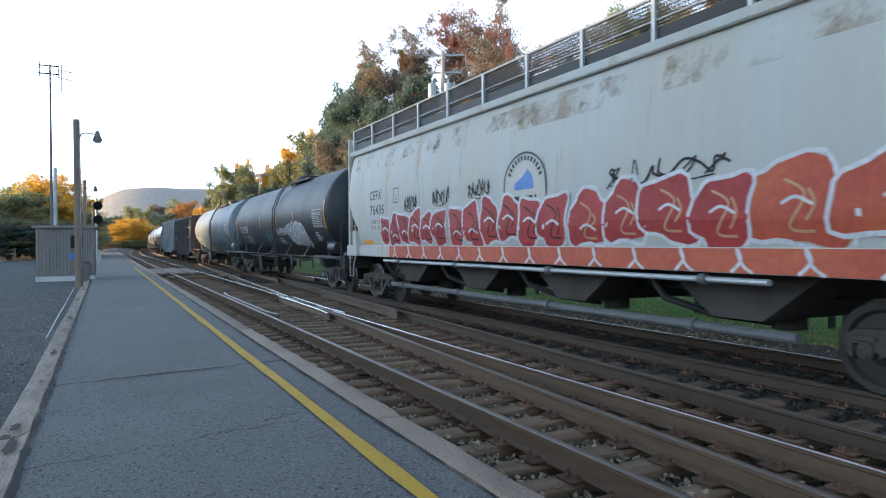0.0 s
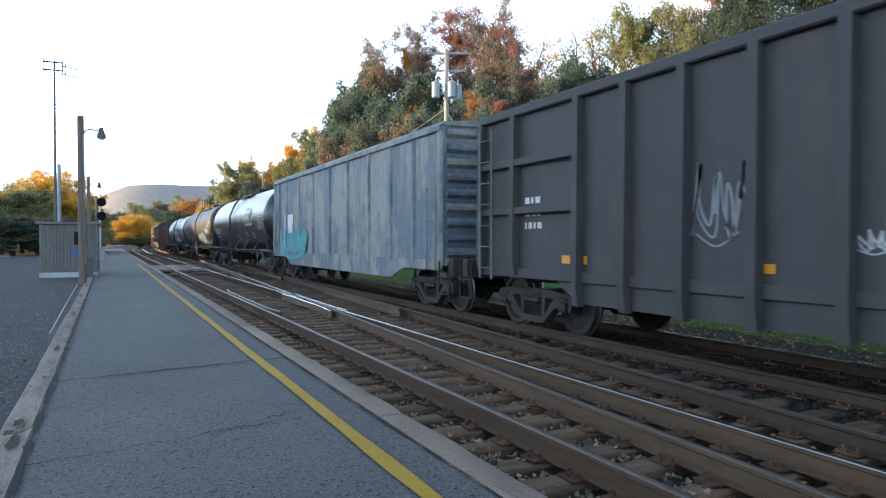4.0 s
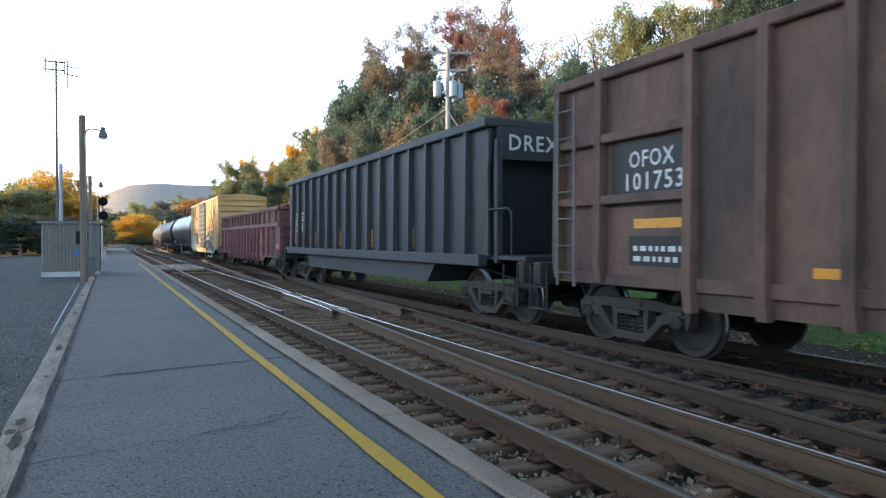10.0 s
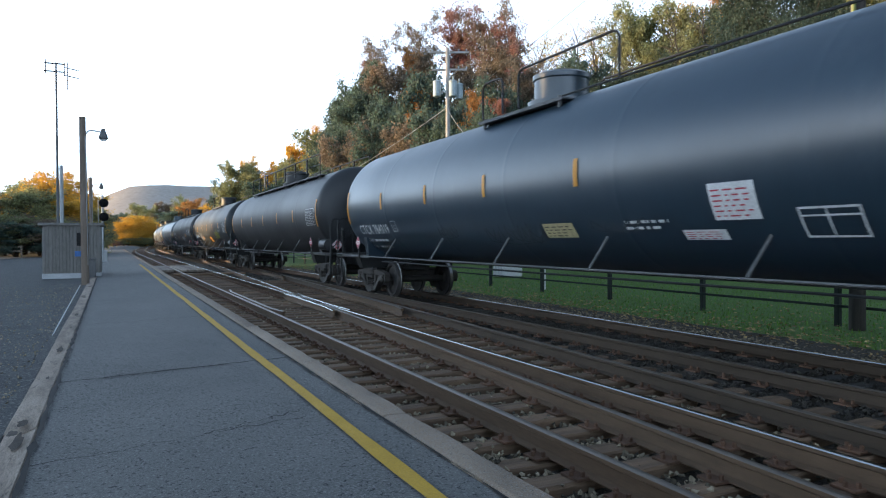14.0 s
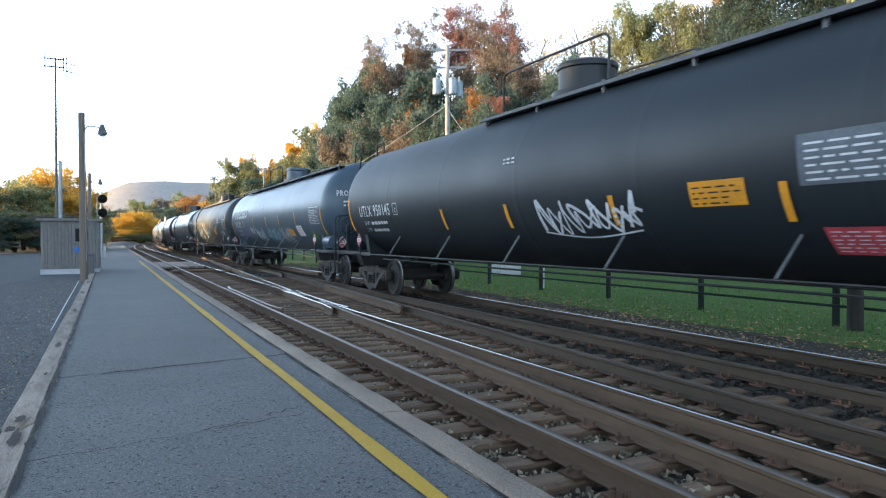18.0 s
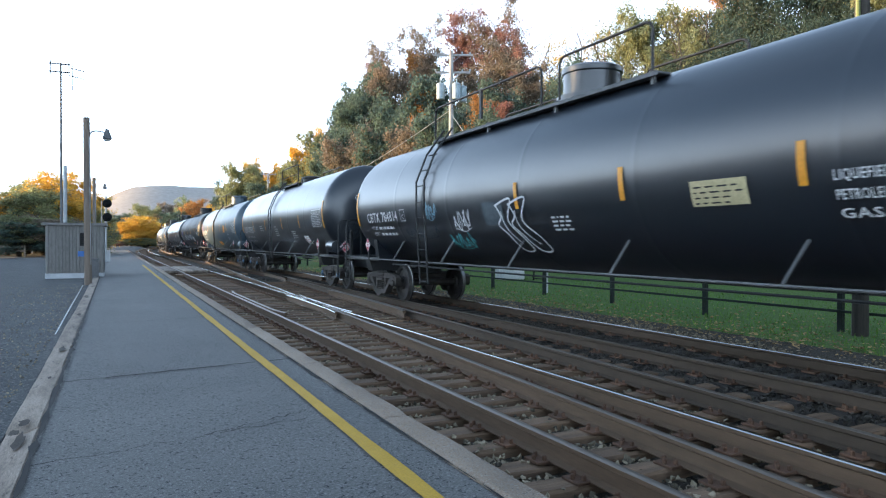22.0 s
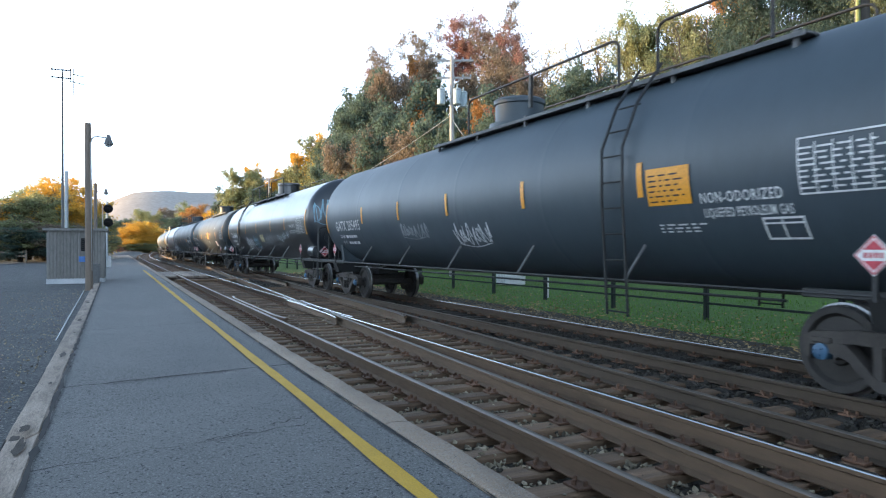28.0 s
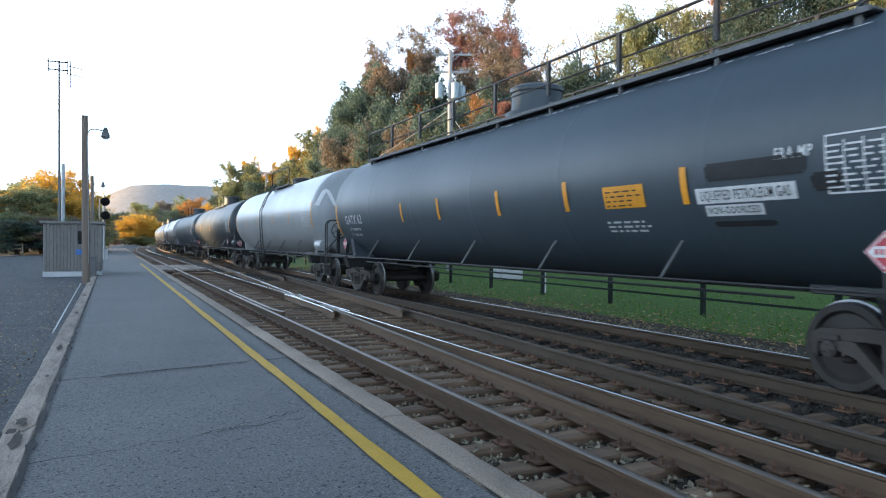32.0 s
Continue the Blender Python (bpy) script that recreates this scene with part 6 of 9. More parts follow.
def ice_letters(car, put, h):
    """Large outlined pale blue letters, run together past reading."""
    r = random.Random(12)
    for k in range(7):
        u, w, hh = 0.53 * k, 0.46, r.uniform(0.72, 0.95)
        a, b = r.uniform(-0.08, 0.08), r.uniform(0.3, 0.6)
        runs = [[(u, 0), (u + a, hh * 0.5), (u + 0.06, hh)], [(u + 0.06, hh), (u + w * 0.9, hh * 0.85), (u + w * 0.7, hh * b), (u + 0.08, hh * 0.45)], [(u + w * 0.4, hh * 0.45), (u + w * 0.8, hh * 0.2), (u + w, -0.06)]]
        for j, q in enumerate(runs):
            lay(car, "graffiti_fill", stroke(curve(q), 0.2), lifted(put(-1.75, 1.3), 0.002 + 0.0007 * (3 * k + j)), SPRAY["ice"], "pale blue sprayed letter stroke")
            for o in (-0.1, 0.1):
                lay(car, "graffiti_outline", stroke(curve([(x + o, v + 0.3 * o) for x, v in q]), 0.022), lifted(put(-1.75, 1.3), 0.02 + 0.0004 * (3 * k + j)), SPRAY["pale"], "thin white sprayed outline")


def end_tag(car, put, h):
    lay(car, "graffiti", tag_strokes(0.7, 0.9, 3, 91, 0.04), head_side(-(h + 1.2) + 0.5, 0.5, 1.5, 2.47, -1.25, 2.35), SPRAY["ltblue"], "pale sprayed scrawl on the tank's end")


def free_words(car, put, h):
    """FREE AR-AB in hand-sprayed capitals."""
    shapes = {"F": [[(0, 0), (0.05, 1)], [(0, 1), (0.7, 0.95)], [(0, 0.5), (0.55, 0.55)]],
              "R": [[(0, 0), (0.05, 1)], [(0, 1), (0.7, 0.9), (0.55, 0.5), (0.05, 0.45)], [(0.2, 0.45), (0.8, 0)]],
              "E": [[(0.75, 0.98), (0, 0.95)], [(0, 0.95), (0.05, 0)], [(0.05, 0), (0.85, 0.04)], [(0, 0.5), (0.6, 0.52)]],
              "A": [[(0, -0.05), (0.4, 1)], [(0.4, 1), (0.8, 0)], [(0.05, 0.35), (0.8, 0.4)]],
              "-": [[(0.1, 0.45), (0.7, 0.5)]],
              "B": [[(0, 0), (0.05, 1)], [(0, 1), (0.65, 0.85), (0.1, 0.52)], [(0.1, 0.52), (0.8, 0.3), (0, 0)]]}
    for word, y, z, step, size, drop in (("FREE", -4.08, 1.82, 0.225, 0.19, -0.03), ("AR-AB", -5.06, 1.84, 0.25, 0.25, 0.015)):
        for k, c in enumerate(word):
            for q in shapes[c]:
                run = [(step * k + u * step * 0.85, drop * k + v * size) for u, v in q]
                lay(car, "graffiti_letter", stroke(curve(run), 0.035), put(y, z), SPRAY["pale"], "white hand-sprayed capital")


def hollow_pair(car, put, h):
    """Two white-outlined hollow shapes beside a grey rubbed patch."""
    lay(car, "graffiti_fill", rect(0, 0.5, 0.7, 0.42), put(1.3, 1.42), SPRAY["faint"], "rubbed grey patch")
    for u, lean in ((0.5, 0.12), (0.95, 0.2)):
        ring = [(u - 0.05, 0.9), (u + 0.5, 1.0), (u + 0.3, 0.62), (u + 0.42 + lean, 0.3), (u + 0.5 + lean, 0.02), (u + 0.2 + lean, 0), (u + 0.12, 0.36), (u - 0.06, 0.55), (u + 0.1, 0.7), (u, 0.9)]
        lay(car, "graffiti_outline", stroke(curve(ring), 0.035), lifted(put(1.3, 1.38), 0.004), SPRAY["white"], "white sprayed outline of a hollow shape")
        lay(car, "graffiti_stroke", stroke(curve([(u + 0.14, 0.8), (u + 0.16, 0.5), (u + 0.3 + lean, 0.15)]), 0.025), lifted(put(1.3, 1.38), 0.005), SPRAY["white"])


def white_logo(car, put, h):
    lay(car, "emblem", stroke(curve([(-0.5, 0.2), (-0.2, 0.7), (0.1, 0.2), (0.4, 0.75), (0.55, 0.2)]), 0.12), head_side(-(h + 1.2) + 0.5, 0.5, 1.53, 2.49, -0.9, 2.5), M["white"], "white emblem on a blue end")


def sign_shapes(w, h, n, thick, seed, slant=0.0):
    """A row of plain rings, bars, wedges and arcs that stand in for a company's sign; one list of outlines a shape."""
    r = random.Random(seed)
    cell = w / n
    out = []
    for k in range(n):
        a, c = cell * 0.38, (k + 0.5) * cell
        kind = (k * 3 + r.randrange(2)) % 5
        if kind == 0:
            runs = [[(c + a * math.cos(t), h / 2 + (h / 2 - thick / 2) * math.sin(t)) for t in [j * math.tau / 18 for j in range(19)]]]
        elif kind == 1:
            runs = [[(c - a * 0.6, 0), (c - a * 0.6, h)], [(c + a * 0.6, 0), (c + a * 0.6, h)]]
        elif kind == 2:
            runs = [[(c - a, thick / 2), (c, h - thick / 2)], [(c, h - thick / 2), (c + a, thick / 2)], [(c + a, thick / 2), (c - a, thick / 2)]]
        elif kind == 3:
            runs = [[(c - a, h * 0.5), (c, h)], [(c, h), (c + a, h * 0.5)], [(c + a, h * 0.5), (c, 0)], [(c, 0), (c - a, h * 0.5)]]
        else:
            runs = [[(c - a, thick / 2), (c + a, thick / 2)], [(c + a, 0), (c + a, h)], [(c + a, h - thick / 2), (c - a, h - thick / 2)], [(c - a, h), (c - a, 0)]]
        out.append([[(u + slant * v, v) for u, v in q] for run in runs for q in stroke(run, thick)])
    return out


def leaf_sign(car, put, h):
    """The company sign: rows of plain shapes, a rule and a green leaf."""
    for y, z, w, hh, n, th, seed in ((-2.55, 2.95, 1.75, 0.13, 11, 0.03, 1), (-2.5, 2.5, 1.85, 0.34, 7, 0.055, 2), (-3.2, 2.23, 1.65, 0.12, 10, 0.045, 3)):
        for q in sign_shapes(w, hh, n, th, seed, 0.08):
            lay(car, "company_sign", q, put(y, z), M["letter"], "plain white shape of a company sign")
    lay(car, "company_rule", rect(0, 0, 1.85, 0.022), put(-2.45, 2.42), M["letter"])
    lay(car, "green_leaf", [[(0, 0), (0.3, 0.12), (0.42, 0.5), (0.3, 0.62), (0.05, 0.4)]], put(-4.4, 2.42), SPRAY["green"], "bright green leaf sign")


BOARD_LONG = dict(board=(-7.0, 5.6), hoops=((-7.0, 5.5),), midrail=True)
def scuffs(car, put, h):
    """Peeling pale paint under the roof walk, and dark sprayed-over words."""
    r = random.Random(17)
    for k in range(64):
        y = 7.0 - 14.2 * k / 64 + r.uniform(-0.05, 0.05)
        w, hh = r.uniform(0.06, 0.26), r.uniform(0.012, 0.04)
        lay(car, "bare_scuff", [[(0, 0), (w, r.uniform(-0.01, 0.01)), (w * 0.9, hh), (w * 0.2, hh * 0.8)]], put(y, 3.62 + r.uniform(0, 0.035)), M["letter"], "peeling pale scuff")
    for y, z, w, hh in ((-5.7, 2.2, 1.25, 0.2), (-7.0, 2.02, 0.3, 0.18), (-5.7, 1.7, 0.8, 0.07)):
        lay(car, "painted_out_patch", rect(0.03, 0, w - 0.07, hh * 0.16) + rect(0.0, hh * 0.16, w, hh * 0.34) + rect(-0.012, hh * 0.5, w + 0.02, hh * 0.34) + rect(0.02, hh * 0.84, w - 0.05, hh * 0.16), put(y, z), SPRAY["black"], "dark painted-out patch")


LPG = dict(r=1.5, z=2.47, pressure=True, board=(-2.6, 1.5), hoops=((-2.4, 0.5),), placards=True, midrail=False)

# ---- the cars in order, with the places of their two trucks behind the train's datum
covered_hopper(3.2, 17.12, PAINT["white"], dict(label="cream-grey covered hopper with red graffiti along its flank"))
tank_car(21.15, 35.24, PAINT["black"], dict(label="matte black tank car with white sprayed scrawl", limits=("207100 LB  93900 KG", "78900 LB  35800 KG"), mark=("TILX 292584", 6.87, 2.0, 1.96, 0.32), stripes=reg(-3.86, -1.14, 1.97, 4.93), caps="capblue", ladder=-1.04, board=(-3.7, -0.9), hoops=((-3.7, -0.94),),
         tags=[(-0.9, 1.85, 1.6, 0.3, 6, 1, "white", 0.035), (5.4, 1.5, 0.8, 0.5, 3, 4, "white", 0.03), (1.25, 1.5, 0.9, 0.6, 3, 3, "teal", 0.04)], pieces=[(-2.78, 1.42, 2.4, 0.9, 5, 2, "grey", "white")], notes=[(-0.9, 1.5, 0.9, 0.3, 4), (-6.3, 1.6, 0.5, 0.35, 4)]))
tank_car(39.33, 53.06, PAINT["greyblue"], dict(label="grey-blue tank car with rust-tinged top", mark=("SHQX 8150", 6.8, 1.71, 1.91, 0.26), plate=(4.75, 1.72), end_z=1.86, stripes=reg(-4.19, -1.45, 1.5, 4.59, z=2.15, h=0.36), bright_rail=True, ladder=-0.95, board=(-3.0, 1.3), hoops=((-2.4, 1.2),), frames=[(-4.9, 1.5, 0.7, 0.3)]))
gondola_car(57.02, 69.02, PAINT["gond_d"], dict(label="dark weathered high-side gondola with red-brown end", over=0.98, top=3.62, belly=0.6, end_paint=PAINT["redend"], ribs=(-6.93, -5.88, -4.18, -3.08, -1.96, -0.89, 0.16, 1.15, 2.15, 3.15, 4.15, 5.85, 6.93), end_ribs=8, waist=4.2,
            patches=[(-4.78, 1.16, 0.89, 0.13, "stripe"), (-2.81, 1.17, 0.41, 0.11, "stripe"), (-0.83, 1.17, 0.35, 0.1, "stripe"), (1.3, 1.17, 0.35, 0.1, "stripe"), (4.6, 1.17, 0.6, 0.12, "stripe")],
            tags=[(-1.62, 1.6, 0.42, 0.3, 3, 6, "ltblue", 0.03), (0.1, 1.4, 0.3, 0.25, 2, 7, "white", 0.03), (2.0, 1.5, 0.6, 0.9, 2, 8, "grey", 0.05), (-6.3, 1.3, 0.5, 0.7, 4, 9, "grey", 0.025)], notes=[(-3.66, 1.6, 0.53, 0.25, 2), (-4.45, 1.78, 1.2, 0.13, 1), (5.6, 1.7, 0.5, 0.6, 3)]))
boxcar(73.1, 85.85, PAINT["patchy"], dict(label="patchy blue-grey hopper car with riveted posts and teal graffiti", over=1.35, top=3.85, ribs=(-6.3, -4.93, -3.39, -1.65, 0.11, 1.99, 3.84, 5.7, 6.9), extra=[
    lambda car, e, w: [lay(car, "graffiti", tag_strokes(3.6, 1.15, 6, 11, 0.24), flat(-w - 0.06, 6.6, 0.95), SPRAY["teal"], "teal sprayed scrawl")],
    lambda car, e, w: lay(car, "reflector_stripe", rect(0, 0, 0.1, 0.6), flat(-w - 0.06, 7.1, 1.55), M["stripe"]),
    lambda car, e, w: lay(car, "painted_panel", rect(0, 0, 1.3, 0.7), flat(-w - 0.008, 6.1, 1.78), M["white"]),
    lambda car, e, w: [write(car, "A", 0.26, flat(-w - 0.012, 6.0, 2.15), "iron"), write(car, "5", 0.26, flat(-w - 0.012, 6.0, 1.82), "iron")],
    lambda car, e, w: [part("rivet", G().lathe([(0, 0.018), (-0.01, 0.012), (-0.012, 0.001)], 8, (-w - 0.002, 0, 0), "x"), M["galv"], car, at=(0, 7.45, 1.2 + 0.3 * k)) for k in range(9)],
]))
tank_car(89.99, 103.9, PAINT["gloss"], dict(label="glossy black tank car with white lettering and a green leaf", mark=("SDPX 97024", 7.1, 1.93, 1.93, 0.28), plate=(4.55, 2.0), stripes=reg(-4.98, -1.64, 1.86, 4.61, z=2.19, h=0.46), bright_rail=True, ladder=0.83, notes=[(-0.32, 1.55, 0.7, 0.42, 5), (-2.74, 1.74, 0.82, 0.25, 3), (-4.25, 1.64, 0.98, 0.34, 4)], cyl=False, extra=[leaf_sign]))
tank_car(108.16, 122.21, PAINT["black"], dict(label="matte black tank car with pale blue graffiti", mark=("TILX 291862", 6.96, 2.03, 1.99, 0.25), plate=(4.95, 2.0), stripes=reg(-4.45, -1.57, 1.79, 4.81, z=2.14), ladder=-0.72, board=(-3.6, 0.6), hoops=((-3.4, -0.9), (-0.85, 0.35)), extra=[ice_letters],
         tags=[(-5.5, 2.0, 1.2, 0.5, 4, 13, "ltblue", 0.05), (4.6, 1.5, 1.4, 0.5, 5, 14, "white", 0.035), (2.6, 1.8, 1.1, 0.3, 5, 15, "red_dark", 0.05)], notes=[(-0.76, 1.5, 0.9, 0.45, 5)]))
tank_car(126.22, 140.23, PAINT["blue"], dict(label="blue tank car with pale swirls and red graffiti", r=1.48, z=2.43, mark=("ADMX 25293", 6.93, 2.0, 1.87, 0.28), stripes=reg(-4.41, 4.81, z=1.95, h=0.47), end_z=1.5, panel_at=(-6.3, 1.95), bright_rail=True, ladder=0.29, board=(-2.4, 1.2), hoops=((-2.1, 0.27), (0.4, 1.15)), frames=[(-5.9, 1.45, 0.5, 0.3)], notes=[(6.6, 1.5, 0.4, 0.1, 1)], cyl=False, extra=[swirls]))
gondola_car(144.25, 156.31, PAINT["gond"], dict(label="rusty brown high-side gondola with heavy ribs", over=1.08, top=3.75, belly=0.7, ribs=(-7.05, -5.88, -4.33, -3.2, -2.2, -1.2, -0.22, 0.76, 1.69, 2.55, 3.48, 4.48, 6.1, 7.05), waist=4.4,
            patches=[(5.93, 1.94, 1.36, 0.84, "iron"), (5.5, 1.66, 0.92, 0.12, "stripe"), (5.59, 1.18, 1.03, 0.38, "iron"), (2.98, 1.14, 0.5, 0.1, "stripe"), (-4.91, 1.02, 0.82, 0.66, "iron"), (-4.91, 1.68, 0.82, 0.11, "stripe"), (0.5, 1.14, 0.4, 0.1, "stripe"), (-1.6, 1.14, 0.4, 0.1, "stripe")],
            words=[(5.59, 2.44, 0.8, 0.21, "OFOX"), (5.7, 2.15, 1.06, 0.22, "101753")], notes=[(5.5, 1.24, 0.85, 0.26, 2), (-5.0, 1.1, 0.6, 0.5, 4), (-5.1, 2.3, 0.4, 0.4, 4)]))
tub_car(160.3, 173.84, PAINT["coal"], dict(label="sooty black coal gondola with sloping ends", words=[(6.52, 2.17, 0.45, 0.29, "DR"), (5.71, 2.17, 0.52, 0.3, "EX"), (6.49, 1.81, 0.46, 0.3, "26"), (5.7, 1.81, 0.62, 0.3, "815")], patches=[(6.62, 1.38, 0.11, 0.88), (3.95, 1.33, 0.1, 0.44), (1.25, 1.33, 0.1, 0.44), (-1.45, 1.33, 0.1, 0.44), (-4.1, 1.33, 0.1, 0.44)]))
gondola_car(177.89, 190.83, PAINT["maroon"], dict(label="faded maroon gondola with raised sides and scrawls", over=1.62, top=2.13, extension=2.8, floor=0.88, belly=0.6, ribs=(-7.0, -6.1, -5.05, -3.95, -3.1, -2.27, -1.43, -0.62, 0.21, 1.04, 1.87, 2.73, 3.6, 4.61, 5.6, 6.9), stakes=(-7.4, -6.1, -5.05, -3.95, -3.1, -2.27, -1.43, -0.62, 0.21, 1.04, 1.87, 2.73, 3.6, 4.61, 5.6, 6.5, 7.4), ext_paint=PAINT["rustred"], end_ribs=4,
            patches=[(3.95, 0.76, 0.46, 0.16, "stripe"), (1.51, 0.76, 0.46, 0.16, "stripe"), (-0.93, 0.76, 0.47, 0.16, "stripe"), (-3.4, 0.76, 0.47, 0.16, "stripe"), (-3.42, 1.2, 0.42, 0.34, "iron"), (7.67, 1.16, 0.41, 0.2, "stripe"), (-7.41, 1.16, 0.43, 0.19, "stripe")], disc=(-4.5, 1.5, 0.29),
            words=[(6.46, 1.72, 0.5, 0.22, "AM"), (5.73, 1.72, 0.5, 0.22, "OX"), (6.46, 1.47, 0.5, 0.22, "29"), (5.73, 1.47, 0.5, 0.22, "19")], notes=[(6.4, 1.15, 0.6, 0.2, 2), (5.7, 1.15, 0.5, 0.2, 2), (-3.5, 1.25, 0.4, 0.25, 2)], zigzags=[(4.12, 1.12, 0.52, 0.8), (0.89, 1.06, 0.62, 0.76)]))


def rough_patch(w, h, seed):
    """A roughly rolled rectangle with a ragged edge."""
    r = random.Random(seed)
    j = lambda: r.uniform(-0.04, 0.04) * min(1, h * 2)
    return [[(w * k / 6, j()) for k in range(7)] + [(w + j(), h * k / 5) for k in range(1, 5)] + [(w - w * k / 6, h + j()) for k in range(7)] + [(j(), h - h * k / 5) for k in range(1, 5)]]


def flecks(n, w, h, seed, size=0.06):
    """Small ragged chips scattered about a middle."""
    r = random.Random(seed)
    out = []
    for _ in range(n):
        u, v = r.gauss(w / 2, w * 0.28), r.gauss(h / 2, h * 0.28)
        a, b = size * r.uniform(0.3, 1.0) * (3.2 if r.random() < 0.3 else 1), size * r.uniform(0.15, 0.6)
        out.append([(u + a * r.uniform(0.45, 1.1) * math.cos(t), v + b * r.uniform(0.4, 1.1) * math.sin(t)) for t in [k * math.tau / 9 for k in range(9)]])
    return out


def block_piece(car, put):
    """A big sprayed piece: swollen black letters on a white ground along the car's foot."""
    lay(car, "graffiti_fill", rough_patch(4.35, 0.26, 82), put, SPRAY["pale"], "blue-white sprayed ground of a large piece")
    bars = [
        [(0.22, 1.12), (0.2, 0.7), (0.3, 0.18)], [(0.25, 1.02), (0.6, 1.1), (0.92, 1.16)], [(0.28, 0.66), (0.55, 0.68), (0.82, 0.76)], [(0.3, 0.24), (0.6, 0.2), (0.95, 0.26)],
        [(1.12, 1.2), (1.16, 0.7), (1.22, 0.15)], [(1.14, 1.16), (1.5, 1.22), (1.76, 1.08), (1.7, 0.84), (1.36, 0.64)], [(1.42, 0.64), (1.6, 0.4), (1.84, 0.14)],
        [(2.02, 0.14), (2.04, 0.7), (2.02, 1.16)], [(2.06, 1.1), (2.3, 0.7), (2.6, 0.2)], [(2.56, 1.18), (2.66, 0.7), (2.64, 0.2)],
        [(2.9, 0.7), (2.98, 0.4), (3.2, 0.2), (3.9, 0.14)], [(3.3, 0.62), (3.44, 0.4), (3.8, 0.22)]]
    ring = [(3.26 + 0.3 * math.cos(t), 1.16 + 0.26 * math.sin(t)) for t in [k * math.tau / 22 for k in range(23)]]
    for k, q in enumerate(bars):
        lay(car, "graffiti_outline", stroke(curve(q), 0.42), lifted(put, 0.002 + 0.0004 * k), SPRAY["pale"], "blue-white sprayed outline")
    lay(car, "graffiti_outline", stroke(ring, 0.42), lifted(put, 0.0075), SPRAY["pale"])
    for k, q in enumerate(bars):
        lay(car, "graffiti_block", stroke(curve(q), 0.25), lifted(put, 0.009 + 0.0003 * k), SPRAY["black"], "black sprayed letter stroke")
    lay(car, "graffiti_block", stroke(ring, 0.24), lifted(put, 0.013), SPRAY["black"])
    for k, (u, v) in enumerate(((0.05, 0.9), (1.95, 0.95))):
        lay(car, "graffiti_stroke", stroke([(u, v + 0.25), (u + 0.14, v + 0.14), (u + 0.05, v + 0.06), (u + 0.2, v - 0.06)], 0.03), lifted(put, 0.016), SPRAY["pale"])
    for u, v, w, h, c in ((-0.32, 0.16, 0.3, 0.6, "red"), (3.78, 0.3, 0.55, 0.8, "red"), (2.28, 0.42, 0.14, 0.3, "red"), (3.5, 0.62, 0.2, 0.17, "green"), (1.42, 0.86, 0.18, 0.2, "orange")):
        lay(car, "graffiti_fill", rough_patch(w, h, int(u * 9) + 60), lifted(put, 0.008 if c == "red" and w > 0.2 else 0.016), SPRAY[c], "sprayed patch of colour")
    lay(car, "reflector_stripe", rect(1.78, 0.66, 0.1, 0.5), lifted(put, 0.02), M["stripe"], "orange-yellow reflective stripe")


def throw_up(car, put):
    """White swollen letters run together, with a black outline."""
    edge = [(0, 1.12), (0.5, 1.2), (0.95, 1.1), (1.1, 1.33), (1.5, 1.4), (1.85, 1.18), (2.2, 1.16), (2.35, 1.32), (3.02, 1.4), (3.06, 0.95), (3.25, 0.5), (3.1, 0.05), (2.8, -0.06), (2.6, 0.2), (2.35, -0.02), (2.0, -0.02), (1.9, 0.22),
            (1.65, -0.02), (1.25, 0.0), (1.1, 0.24), (0.85, 0.02), (0.6, 0.03), (0.5, 0.26), (0.3, 0.04), (0, 0.1), (0.04, 0.6), (0, 1.12)]
    lay(car, "graffiti_fill", [edge[:-1]], put, SPRAY["pale"], "blue-white sprayed letters run together")
    lay(car, "graffiti_outline", stroke(edge, 0.06), lifted(put, 0.003), SPRAY["black"], "black sprayed outline")
    for k, (q, wd) in enumerate((([(0.22, 0.2), (0.2, 0.6), (0.28, 0.95), (0.45, 0.5), (0.62, 0.95), (0.75, 0.5), (0.8, 0.2)], 0.045), ([(0.98, 0.1), (0.95, 0.6), (1.05, 1.1)], 0.05), ([(1.2, 0.4), (1.45, 0.42), (1.7, 0.4)], 0.05),
                                 ([(1.22, 0.72), (1.48, 0.5), (1.74, 0.76), (1.2, 0.74)], 0.035), ([(1.9, 0.2), (1.86, 0.7), (2.0, 1.12)], 0.05), ([(2.3, 1.1), (2.1, 0.85), (2.42, 0.6), (2.3, 0.3), (2.1, 0.2)], 0.045),
                                 ([(2.55, 1.25), (2.5, 0.8), (2.75, 0.9), (3.0, 1.2)], 0.04), ([(2.6, 0.62), (2.85, 0.7), (3.12, 0.6)], 0.05), ([(1.25, 1.0), (1.32, 1.22), (1.36, 1.0), (1.5, 1.2), (1.58, 1.08), (1.5, 0.98)], 0.022))):
        lay(car, "graffiti_stroke", stroke(curve(q), wd), lifted(put, 0.005 + 0.0004 * k), SPRAY["black"])
    lay(car, "graffiti_block", [[(1.3, 0.2), (1.62, 0.22), (1.56, 0.42), (1.46, 0.56), (1.36, 0.42)], [(0.74, 0.8), (0.92, 0.8), (0.86, 0.42), (0.8, 0.4)]], lifted(put, 0.004), SPRAY["black"])
    lay(car, "rust_streak", flecks(26, 3.0, 1.1, 92, 0.035), lifted(put, 0.01), M["rust"], "rusty scratches")


